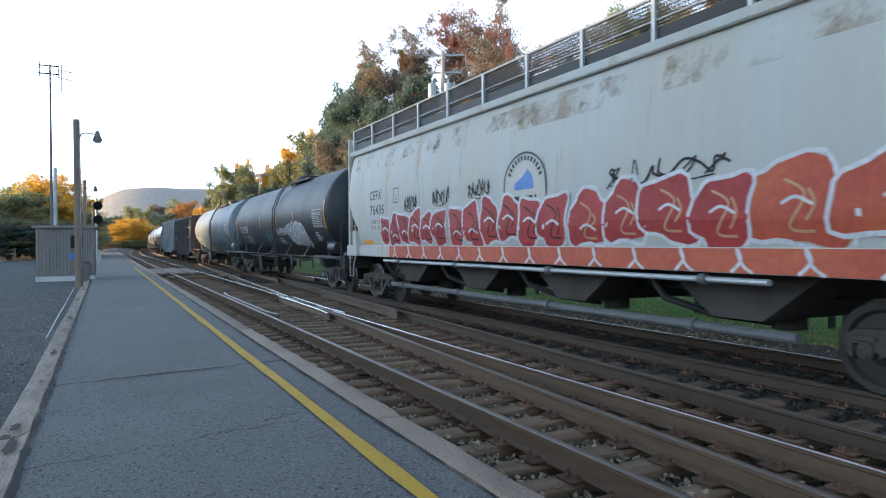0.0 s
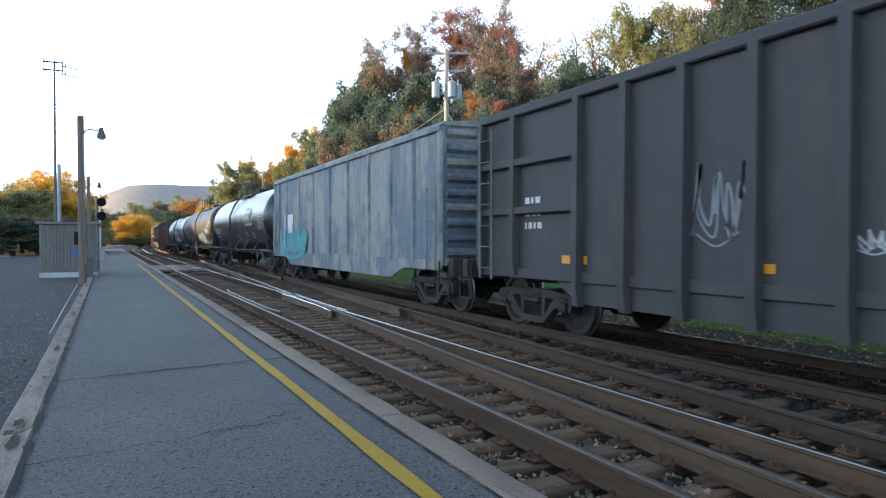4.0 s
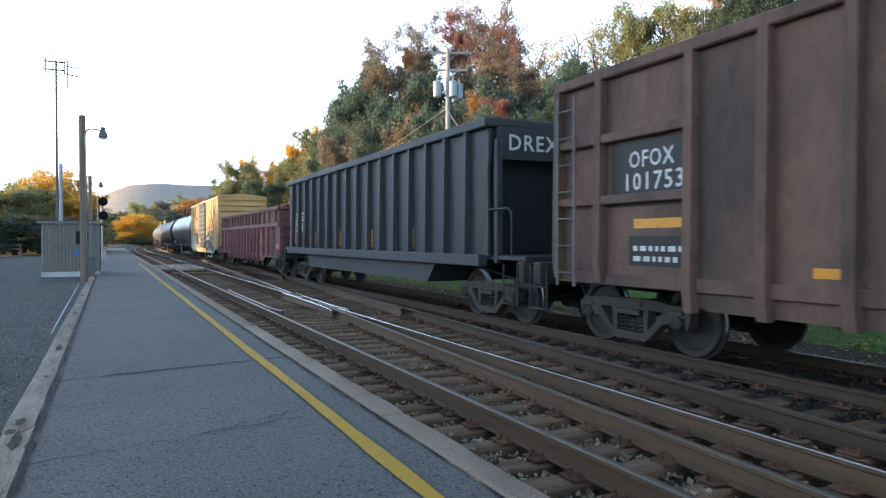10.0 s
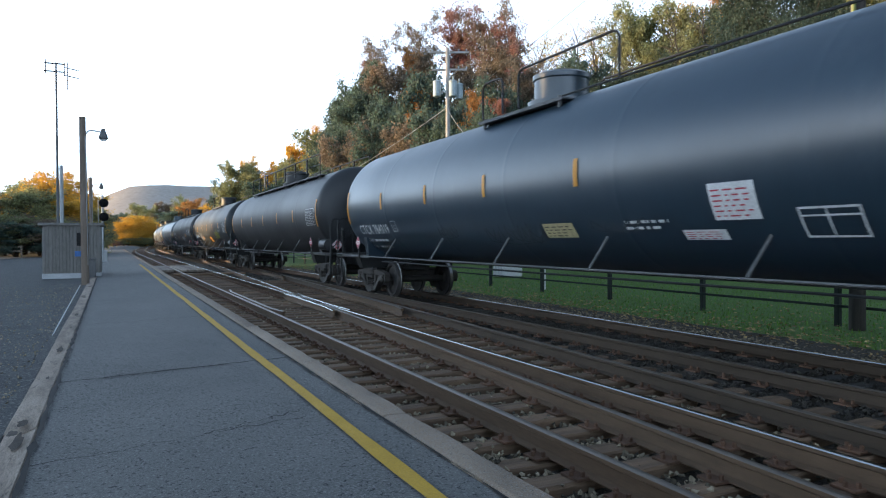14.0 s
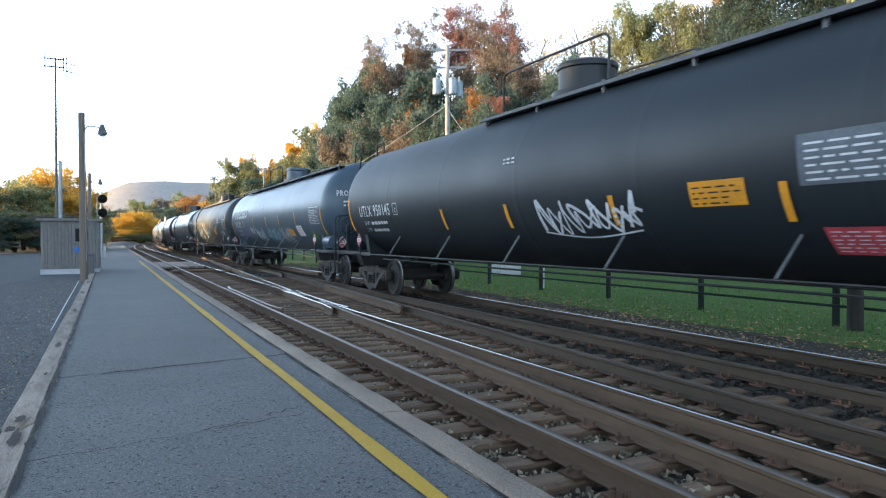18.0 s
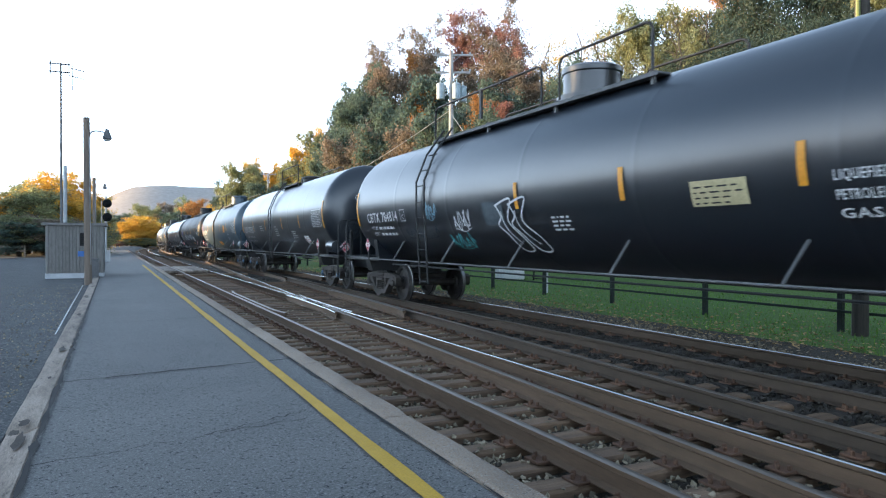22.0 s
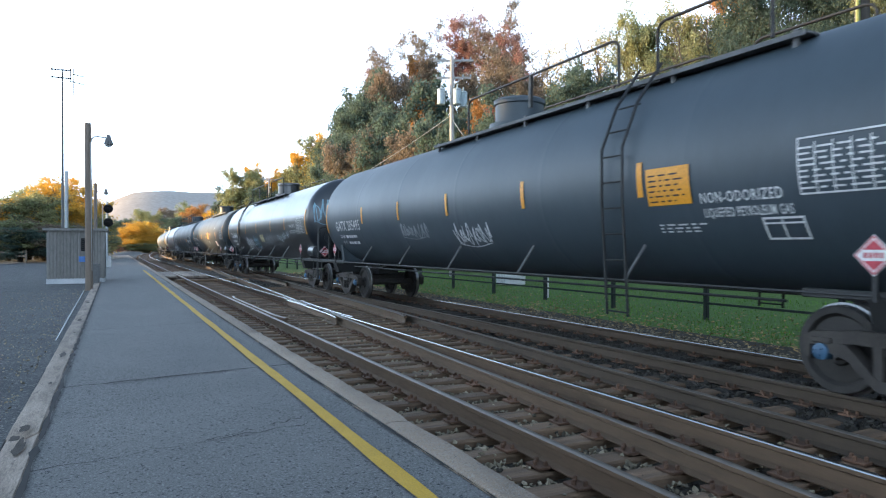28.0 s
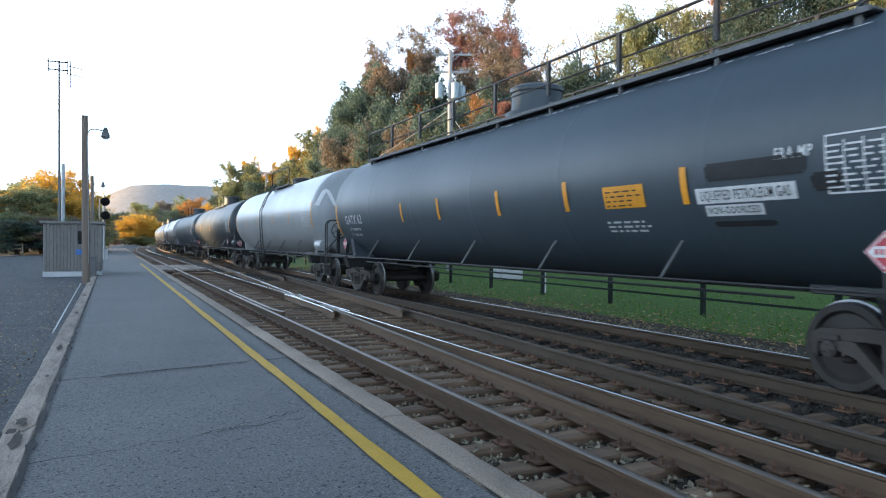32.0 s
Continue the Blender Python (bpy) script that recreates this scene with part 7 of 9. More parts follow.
def box_marks(car, e, w):
    x = -w - 0.008
    for y, z, ww, hh in ((6.9, 3.35, 0.3, 0.27), (6.2, 3.41, 0.43, 0.2), (5.56, 3.5, 0.14, 0.2), (5.1, 3.42, 0.14, 0.33), (4.69, 2.98, 0.42, 0.33), (3.9, 3.0, 0.38, 0.24), (3.1, 3.0, 0.4, 0.26)):
        lay(car, "company_sign", [[(0, 0), (ww, 0), (ww + hh * 0.2, hh), (hh * 0.2, hh)]], flat(x, y, z), SPRAY["black"], "plain slanted black block")
    lay(car, "company_emblem", stroke([(0.1, 0), (0.3, 0.62), (0.75, 0.66), (0.95, 0.8), (1.7, 0.86), (1.6, 0.55), (0.9, 0.42), (0.82, 0.62), (0.62, 0.58), (0.5, 0.05), (0.1, 0)], 0.05), flat(x, 7.1, 2.5), SPRAY["black"], "black line emblem")
    write(car, "RB", 0.3, flat(x, 5.85, 2.15), "iron", 0.5)
    write(car, "OX", 0.3, flat(x, 4.82, 2.15), "iron", 0.42)
    write(car, "33", 0.22, flat(x, 5.63, 1.85), "iron", 0.3)
    write(car, "099", 0.22, flat(x, 4.84, 1.85), "iron", 0.46)
    for y, z, txt, ww in ((-3.6, 3.3, "next", 0.48), (-3.6, 3.13, "load", 0.48), (-5.81, 3.3, "any", 0.4), (-5.81, 3.1, "road", 0.5)):
        write(car, txt, 0.13, flat(x, y, z), "iron", ww)
    lay(car, "graffiti", stroke([(0, 0), (0.55, 0.5)], 0.12), flat(x, -4.7, 3.05), SPRAY["ltblue"], "pale blue sprayed cross")
    lay(car, "graffiti", stroke([(0, 0.5), (0.55, 0)], 0.12), flat(x - 0.002, -4.7, 3.05), SPRAY["white"])
    throw_up(car, flat(-w - 0.058, 7.2, 0.66))
    block_piece(car, flat(-w - 0.058, -1.8, 0.66))
    lay(car, "graffiti", tag_strokes(0.62, 0.5, 4, 83, 0.07), flat(-w - 0.135, 1.3, 1.35), SPRAY["white"], "white sprayed scrawl")
    lay(car, "graffiti", tag_strokes(0.4, 0.16, 3, 84, 0.03), flat(-w - 0.135, 1.1, 1.1), SPRAY["white"])
    for y, z, ww, hh, n in ((1.5, 2.3, 0.4, 0.12, 2), (1.7, 1.98, 0.55, 0.16, 3), (0.0, 1.28, 0.5, 0.12, 2), (0.9, 2.95, 0.5, 0.05, 1)):
        lay(car, "lettering", lines(ww, hh, n, int(z * 10), 0.4), flat(-w - 0.135, y, z), M["sign_grey"])
    for k, (y, z, ww, hh, c) in enumerate(((-3.1, 1.93, 0.58, 0.28, "navy"), (-5.95, 1.75, 0.95, 0.75, "red_s"), (-5.6, 1.0, 0.42, 0.16, "red_s"), (-5.9, 1.28, 0.36, 0.14, "red_s"), (2.62, 1.92, 0.16, 0.16, "grey_s"), (2.6, 1.62, 0.17, 0.18, "teal_s"), (7.75, 1.35, 0.16, 0.5, "red_s"))):
        lay(car, "paint_patch", rough_patch(ww, hh, 300 + k), flat(x, y, z), {"red_s": SPRAY["red"], "teal_s": SPRAY["teal"], "navy": PAINT["door"], "grey_s": M["sign_grey"]}[c], "roughly rolled patch of paint")
    lay(car, "paint_patch", rect(-0.03, -0.03, 0.66, 0.46), flat(x, 3.75, 1.2), M["sill_grey"], "grey-framed black plate")
    lay(car, "paint_patch", rect(0, 0, 0.6, 0.4), flat(x - 0.004, 3.75, 1.2), SPRAY["black"], "grey-framed black plate")
    for k, (y, z, ww, hh, n) in enumerate(((-4.45, 2.0, 1.0, 0.36, 4), (-4.75, 2.42, 0.28, 0.38, 2), (3.95, 1.72, 0.4, 0.36, 3), (3.35, 0.72, 0.9, 0.42, 4), (7.0, 0.7, 0.3, 0.3, 2))):
        lay(car, "graffiti", tag_strokes(ww, hh, n, 120 + k, 0.055), flat(x - 0.002, y, z), SPRAY["red"], "red sprayed scrawl")
    r = random.Random(6)
    for k in range(34):
        y, z = r.choice((r.uniform(-7.4, -1.6), r.uniform(-6.5, -2.2), r.uniform(2.4, 6.6))), r.choice((r.uniform(1.0, 1.6), r.uniform(1.5, 3.3), r.uniform(1.9, 2.8)))
        lay(car, "rust_patch", flecks(r.randrange(5, 16), r.uniform(0.25, 0.8), r.uniform(0.12, 0.4), 500 + k, r.uniform(0.03, 0.085)), flat(x + 0.002, y, z), M["rust"], "bare rusty chips in the paint")
    for k, y in enumerate((-2.15, -3.22, -4.39, -5.46, 2.72, 3.83, 4.95)):
        lay(car, "rust_patch", flecks(22, 0.1, 2.2, 600 + k, 0.028), flat(-w - 0.059, y + 0.05, 0.9), M["rust"], "rusty chips along a post")
    for k in range(24):
        y = r.choice((-2.15, -3.22, -4.39, -5.46, 2.72, 3.83, 4.95, 6.16)) + r.uniform(-0.12, 0.12)
        lay(car, "rust_streak", [[(0, 0), (r.uniform(0.015, 0.05), 0), (0.012, r.uniform(0.2, 0.6))]], flat(-w - 0.058, y, r.uniform(1.0, 3.4)), M["rust"], "thin running rust streak")
    for y, z, ww, hh in ((-2.3, 2.2, 0.7, 0.16), (-2.4, 1.75, 0.5, 0.3), (-5.7, 2.55, 1.2, 0.22), (-3.6, 2.25, 0.6, 0.14), (3.9, 2.1, 0.6, 0.3)):
        lay(car, "rust_patch", flecks(16, ww, hh, int(z * 100), 0.11), flat(x + 0.003, y, z), M["faded_rust"], "orange-brown faded patch in the paint")
    for k, (y, z, ww, hh) in enumerate(((-3.0, 2.7, 1.3, 0.28), (-3.3, 2.3, 1.2, 0.3), (-4.5, 2.75, 1.0, 0.22), (-2.3, 1.95, 0.5, 0.5), (-5.6, 2.9, 1.3, 0.3), (-3.4, 1.55, 0.9, 0.3), (4.4, 2.35, 0.5, 0.4), (6.6, 1.75, 0.7, 0.3), (-4.8, 3.3, 0.8, 0.2))):
        lay(car, "rust_patch", rough_patch(ww, hh, 700 + k), flat(x + 0.0035, y, z), SPRAY["scrape"], "brown scraped patch in the paint")
    for k in range(18):
        lay(car, "rust_patch", rough_patch(0.5 + 0.3 * (k % 3), 0.12, 720 + k), flat(-w - 0.043, 7.4 - 0.85 * k, 0.93), SPRAY["scrape"], "brown rusty scuff along the sill")
    for y, z, ww, hh in ((7.26, 1.17, 0.1, 0.85), (4.53, 1.13, 0.1, 0.46), (-6.35, 1.11, 0.24, 0.46), (-1.45, 1.2, 0.1, 0.5)):
        lay(car, "reflector_stripe", rect(0, 0, ww, hh), flat(-w - 0.07, y, z), M["stripe"])
    lay(car, "reflector_stripe", rect(0, 0, 0.9, 0.12), flat(-w - 0.045, 0.6, 0.72), M["stripe"])


boxcar(194.9, 207.35, PAINT["amber"], dict(label="weathered amber-yellow boxcar with a dark ribbed door and graffiti", over=1.47, door=(-1.36, 1.85), door_mat=PAINT["door"], ribs=(-6.56, -5.46, -4.39, -3.22, -2.15, -1.25, 2.2, 2.72, 3.83, 4.95, 6.16), extra=[box_marks]))
tank_car(211.49, 227.23, PAINT["navy"], dict(LPG, label="glossy blue-black pressure tank car with red and white signs", mark=("CTCX 784019", 7.9, 1.68, 2.1, 0.26), plate=(5.5, 1.72), tags=[(3.0, 1.55, 0.75, 0.32, 4, 72, "faint", 0.03), (1.0, 1.45, 1.7, 0.42, 5, 73, "faint", 0.035), (-2.2, 1.62, 0.9, 0.2, 3, 74, "faint", 0.03)], stripes=reg(-2.03, 0.69, 3.27, 5.92, z=2.27, h=0.4), bright_rail=True, board=(-0.9, 1.9), toprail=(-7.0, -0.6), hoops=((-2.3, 0.42), (0.98, 1.73)), dome_y=0.4,
         cards=[(-4.42, 1.72, 0.63, 0.44, "white"), (-3.84, 1.5, 0.66, 0.15, "white"), (-0.91, 1.54, 0.8, 0.26, "cream")], frames=[(-5.48, 1.52, 0.66, 0.36)], notes=[(-2.87, 1.64, 0.86, 0.18, 2)]))
tank_car(231.96, 247.6, PAINT["brownblack"], dict(LPG, **BOARD_LONG) | dict(label="dull brown-black pressure tank car with a long railed roof walk", stripes=reg(-5.3, -2.6, 0.2, 2.9, 5.6)))
tank_car(251.7, 267.39, PAINT["black"], dict(LPG, label="matte black pressure tank car with a yellow sign", mark=("NBTX 780704", 7.72, 1.74, 2.2, 0.3), plate=(5.4, 1.75), stripes=reg(-5.4, -2.7, 0.0, 2.79, 5.51, z=2.2), cards=[(-0.29, 1.47, 0.85, 0.38, "yellow")], tags=[(4.8, 1.5, 1.0, 0.75, 3, 14, "grey", 0.06), (3.47, 1.55, 0.47, 0.5, 3, 16, "tan", 0.05), (-3.4, 1.7, 1.7, 0.6, 5, 41, "yellow", 0.05)], words=[(-5.2, 2.3, 0.9, 0.12, "NON-ODORIZED"), (-5.2, 2.1, 0.9, 0.1, "LIQUEFIED")]))
tank_car(271.65, 287.79, PAINT["black"], dict(LPG, label="satin black pressure tank car with white scrawl and grey patch", mark=("UTLX 950145", 7.9, 2.06, 2.2, 0.28), plate=(5.5, 2.05), stripes=reg(-5.03, -2.37, 0.38, 2.9, z=1.68), end_z=1.7, board=(-7.0, 2.2), hoops=((-1.7, 1.3),), cards=[(-3.78, 1.87, 0.79, 0.3, "yellow"), (-5.33, 1.35, 0.8, 0.36, "red"), (-5.22, 2.02, 1.4, 0.5, "grey")], panel_at=(-7.0, 2.0), tags=[(-0.56, 1.55, 2.2, 0.66, 5, 17, "white", 0.06)], notes=[(0.4, 2.75, 0.4, 0.14, 2)]))
tank_car(292.09, 308.2, PAINT["slate_b"], dict(LPG, label="blue-slate pressure tank car with scrawls and signs", limits=("162300 LB  73600 KG", "100700 LB  45700 KG"), mark=("PROX 29821", 7.63, 2.02, 1.61, 0.3), plate=(5.33, 2.04), stripes=reg(-5.28, -2.58, -0.13, 2.7, 5.5, z=1.98), end_z=1.6, panel_at=(-7.3, 1.96), emblems=[(7.72, 2.45, 3.5, 0.42, 6, "letter")], over=1.4, bulge=0.7, head_ladder=True, head_x=-1.12, board=(-8.85, 7.0), hoops=((-0.9, 1.5),), notes=[(0.7, 2.8, 0.34, 0.26, 3)], cards=[(-5.17, 1.57, 0.8, 0.42, "white"), (-3.69, 1.57, 0.85, 0.3, "yellow")],
         tags=[(5.85, 1.42, 1.7, 0.66, 8, 18, "purple", 0.022), (2.53, 1.4, 1.3, 0.7, 4, 19, "white", 0.05), (0.1, 1.32, 1.9, 0.82, 5, 20, "ltblue", 0.065), (3.75, 1.72, 0.75, 0.34, 2, 33, "white", 0.05), (-2.32, 1.35, 1.6, 0.7, 4, 21, "white", 0.06), (-6.8, 1.44, 0.6, 0.38, 4, 47, "green", 0.05)]))
tank_car(312.28, 329.07, PAINT["char"], dict(LPG, **BOARD_LONG) | dict(label="charcoal pressure tank car with large faded white scrawl", mark=("PLMX 137396", 8.15, 1.82, 2.2, 0.3), stripes=reg(-5.2, -2.5, 0.23, 2.96, 5.59, z=2.09), ladder=4.71, cards=[(-3.9, 1.72, 0.9, 0.32, "yellow")], frames=[(-6.5, 1.6, 0.6, 0.36)], words=[(-5.7, 2.55, 0.75, 0.12, "LIQUEFIED"), (-5.7, 2.38, 0.85, 0.12, "PETROLEUM"), (-5.7, 2.2, 0.35, 0.12, "GAS"), (-4.6, 2.05, 1.0, 0.1, "NON ODORIZED")], tags=[(0.1, 1.65, 1.3, 0.44, 4, 24, "ltblue", 0.05), (-7.4, 1.6, 0.6, 0.4, 4, 25, "white", 0.04)], extra=[big_sweep], notes=[(1.05, 2.36, 0.49, 0.16, 3)]))
tank_car(333.09, 348.44, PAINT["gloss"], dict(LPG, label="glossy black pressure tank car with white graffiti", mark=("CBTX 784814", 7.6, 2.02, 2.1, 0.24), plate=(5.3, 2.0), stripes=reg(-5.19, -2.54, 0.11, z=2.07), board=(-2.6, 4.6), hoops=((0.2, 4.5), (-2.5, -0.33)), ladder=3.9, bright_rail=True, cards=[(-3.73, 1.93, 0.8, 0.3, "cream")], frames=[(-6.2, 1.6, 0.5, 0.36)], words=[(-5.5, 2.1, 0.55, 0.1, "LIQUEFIED"), (-5.5, 1.92, 0.6, 0.1, "PETROLEUM"), (-5.5, 1.75, 0.4, 0.1, "GAS")], tags=[(3.79, 2.0, 0.4, 0.4, 2, 25, "ltblue", 0.04), (2.54, 1.75, 0.6, 0.42, 3, 26, "white", 0.035), (3.0, 1.4, 0.8, 0.4, 3, 27, "teal", 0.03), (5.2, 1.6, 1.6, 0.3, 6, 29, "faint", 0.03)], extra=[hollow_pair], notes=[(-0.79, 1.7, 0.64, 0.28, 4)]))
tank_car(353.21, 366.92, PAINT["gloss"], dict(label="glossy black tank car with white lettering", limits=("194900 LB", "91100 LB"), head_x=-0.6, hoops=((-1.9, 1.0),), mark=("CBTX 737337", 7.1, 1.95, 2.3, 0.3), plate=(4.6, 2.0), stripes=reg(-4.34, -1.52, 1.78, 4.6, z=2.03), placards=True, caps="capblue", bright_rail=True, ladder=0.4, notes=[(0.02, 1.77, 0.65, 0.46, 5), (-2.85, 1.67, 0.76, 0.32, 4), (3.0, 2.0, 0.7, 0.3, 3)], cards=[(-4.42, 1.46, 0.6, 0.34, "white"), (-5.13, 1.5, 0.31, 0.14, "grey")], tags=[(-0.9, 1.5, 0.8, 0.3, 3, 48, "grey", 0.05), (-2.0, 1.45, 0.7, 0.35, 3, 49, "grey", 0.05)]))
tank_car(370.97, 385.35, PAINT["slate_b"], dict(LPG, over=1.04, stripe_off=0.5, label="blue-slate pressure tank car with an orange sign", mark=("GATX 226088", 7.13, 2.04, 2.1, 0.28), plate=(4.67, 2.08), stripes=reg(-4.48, -1.61, 1.6, 4.2, z=2.18), caps="capblue", ladder=0.51, hoops=((-2.6, 1.4),), cards=[(-3.01, 2.08, 0.7, 0.42, "yellow"), (0.8, 1.3, 1.3, 0.34, "yellow")], notes=[(-4.23, 1.66, 0.9, 0.18, 3)], words=[(-4.48, 1.9, 0.56, 0.1, "FRA MP")], tags=[(7.5, 2.3, 0.8, 0.42, 4, 50, "purple", 0.03)]))
tank_car(389.38, 403.39, PAINT["black"], dict(LPG, label="matte black pressure tank car with small white scrawls", stripes=reg(-4.75, -1.75, 1.28, 4.2, z=2.14), board=(-2.8, 1.2), hoops=(), tags=[(6.4, 2.1, 0.7, 0.5, 4, 30, "purple", 0.035), (3.74, 1.75, 0.9, 0.5, 4, 31, "white", 0.04), (2.0, 1.65, 1.1, 0.55, 4, 32, "white", 0.04), (-0.2, 1.7, 1.1, 0.55, 4, 33, "white", 0.05), (-1.44, 1.7, 1.1, 0.55, 4, 51, "grey", 0.05)], cards=[(-2.6, 1.6, 0.8, 0.36, "white"), (-0.6, 1.35, 0.7, 0.2, "yellow")], mark=("SHQX", 6.9, 1.9, 0.8, 0.26)))
tank_car(407.5, 422.8, PAINT["gloss"], dict(LPG, label="glossy black pressure tank car with bold white number", mark=("CBTX 784894", 7.98, 1.98, 2.45, 0.34), plate=(5.01, 2.02), stripes=reg(-5.2, -2.6, 0.1, 2.7, 5.28, z=2.08), bright_rail=True, tags=[(4.9, 1.45, 0.7, 0.5, 3, 34, "grey", 0.04), (-0.5, 1.5, 1.2, 0.5, 4, 54, "white", 0.04)], cards=[(-3.7, 1.9, 0.8, 0.35, "white")]))
tank_car(426.94, 443.72, PAINT["slate"], dict(LPG, label="slate-grey pressure tank car with a yellow sign", mark=("GATX 205495", 8.15, 2.0, 2.2, 0.28), stripes=reg(-5.3, -2.5, 0.39, 3.03, 5.67, z=2.15), caps="capblue", board=(-7.2, 2.2), hoops=((-4.2, 0.5), (-6.8, -5.0)), ladder=-4.84, cards=[(-5.42, 2.03, 0.72, 0.46, "yellow")], words=[(-6.26, 2.02, 1.09, 0.12, "NON-ODORIZED"), (-6.28, 1.86, 1.16, 0.11, "LIQUEFIED PETROLEUM GAS")], panel_at=(-7.55, 2.03), frames=[(-7.03, 1.6, 0.5, 0.27)], tags=[(3.03, 1.72, 1.4, 0.4, 5, 35, "grey", 0.04), (0.28, 1.55, 1.3, 0.5, 5, 36, "white", 0.045)], notes=[(-5.5, 1.7, 0.8, 0.14, 3)]))
tank_car(447.81, 464.48, PAINT["gloss"], dict(LPG, label="glossy black pressure tank car with white graffiti on flank and end", mark=("TILX 309996", 8.05, 2.03, 2.02, 0.28), plate=(5.62, 2.0), stripes=reg(-5.71, -3.0, 0.3, 3.22, 5.68, z=2.19), caps="capblue", board=(-3.2, 4.5), hoops=((0.5, 4.37), (-3.0, -0.37)), ladder=4.75, cards=[(-0.35, 1.77, 0.75, 0.34, "cream")], words=[(-6.53, 2.25, 0.88, 0.11, "NON-ODORIZED"), (-6.47, 2.05, 1.18, 0.11, "LIQUEFIED PETROLEUM GAS")], tags=[(3.7, 1.35, 1.7, 0.85, 7, 37, "white", 0.03), (-1.5, 1.6, 1.5, 0.62, 6, 39, "grey", 0.035), (1.4, 1.4, 0.9, 0.8, 3, 40, "ltblue", 0.035)], extra=[end_tag, free_words]))
tank_car(468.6, 484.4, PAINT["char"], dict(LPG, label="charcoal pressure tank car with a yellow sign", mark=("GBRX 704947", 8.0, 1.99, 2.3, 0.26), plate=(5.1, 2.0), stripes=reg(-5.3, -2.56, 0.11, 2.78, 5.42, z=2.07), board=(-6.0, 1.1), hoops=((-2.4, 1.0),), cards=[(-0.91, 2.08, 0.71, 0.46, "yellow"), (-4.6, 1.6, 0.7, 0.36, "white")], notes=[(-0.84, 1.8, 0.75, 0.18, 3), (-4.4, 2.7, 0.6, 0.1, 2)]))
tank_car(488.54, 504.15, PAINT["slate"], dict(LPG, **BOARD_LONG) | dict(label="slate-blue pressure tank car with white warning signs", stripes=reg(-5.36, -3.01, -1.01, 1.43, 3.42, z=1.97), end_z=1.7, board=(-7.2, 7.3), hoops=((-7.1, 7.2),), cards=[(-3.88, 1.97, 0.79, 0.3, "yellow")], labels=[(-5.52, 1.96, 1.3, 0.18, "LIQUEFIED PETROLEUM GAS"), (-5.62, 1.82, 0.78, 0.13, "NON-ODORIZED")], extra=[scuffs], words=[(-6.6, 2.36, 0.43, 0.11, "FRA MP")], panel_at=(-7.15, 1.98), notes=[(-3.82, 1.66, 0.9, 0.2, 3)], mark=("GATX 62", 7.7, 2.0, 1.4, 0.24)))
tank_car(508.3, 522.2, PAINT["pale"], dict(label="pale grey tank car with a blue emblem on its end", stripes=reg(-4.4, -1.5, 1.8, 4.6), bright_rail=True, extra=[white_logo]))
tank_car(526.4, 542.5, PAINT["char"], dict(LPG, label="charcoal pressure tank car far down the line", stripes=reg(-5.3, 0, 5.3)))
tank_car(546.7, 561.8, PAINT["slate"], dict(LPG, label="slate-grey pressure tank car far down the line", stripes=reg(-5, 0, 5)))
tank_car(566.0, 580.0, PAINT["pale"], dict(label="pale grey tank car far down the line", stripes=reg(-4.5, 0, 4.5)))
tank_car(584.2, 600.3, PAINT["slate"], dict(LPG, label="slate-grey pressure tank car far down the line", stripes=reg(-5.3, 0, 5.3)))
tank_car(604.5, 620.6, PAINT["char"], dict(LPG, label="charcoal pressure tank car far down the line", stripes=reg(-5.3, 0, 5.3)))

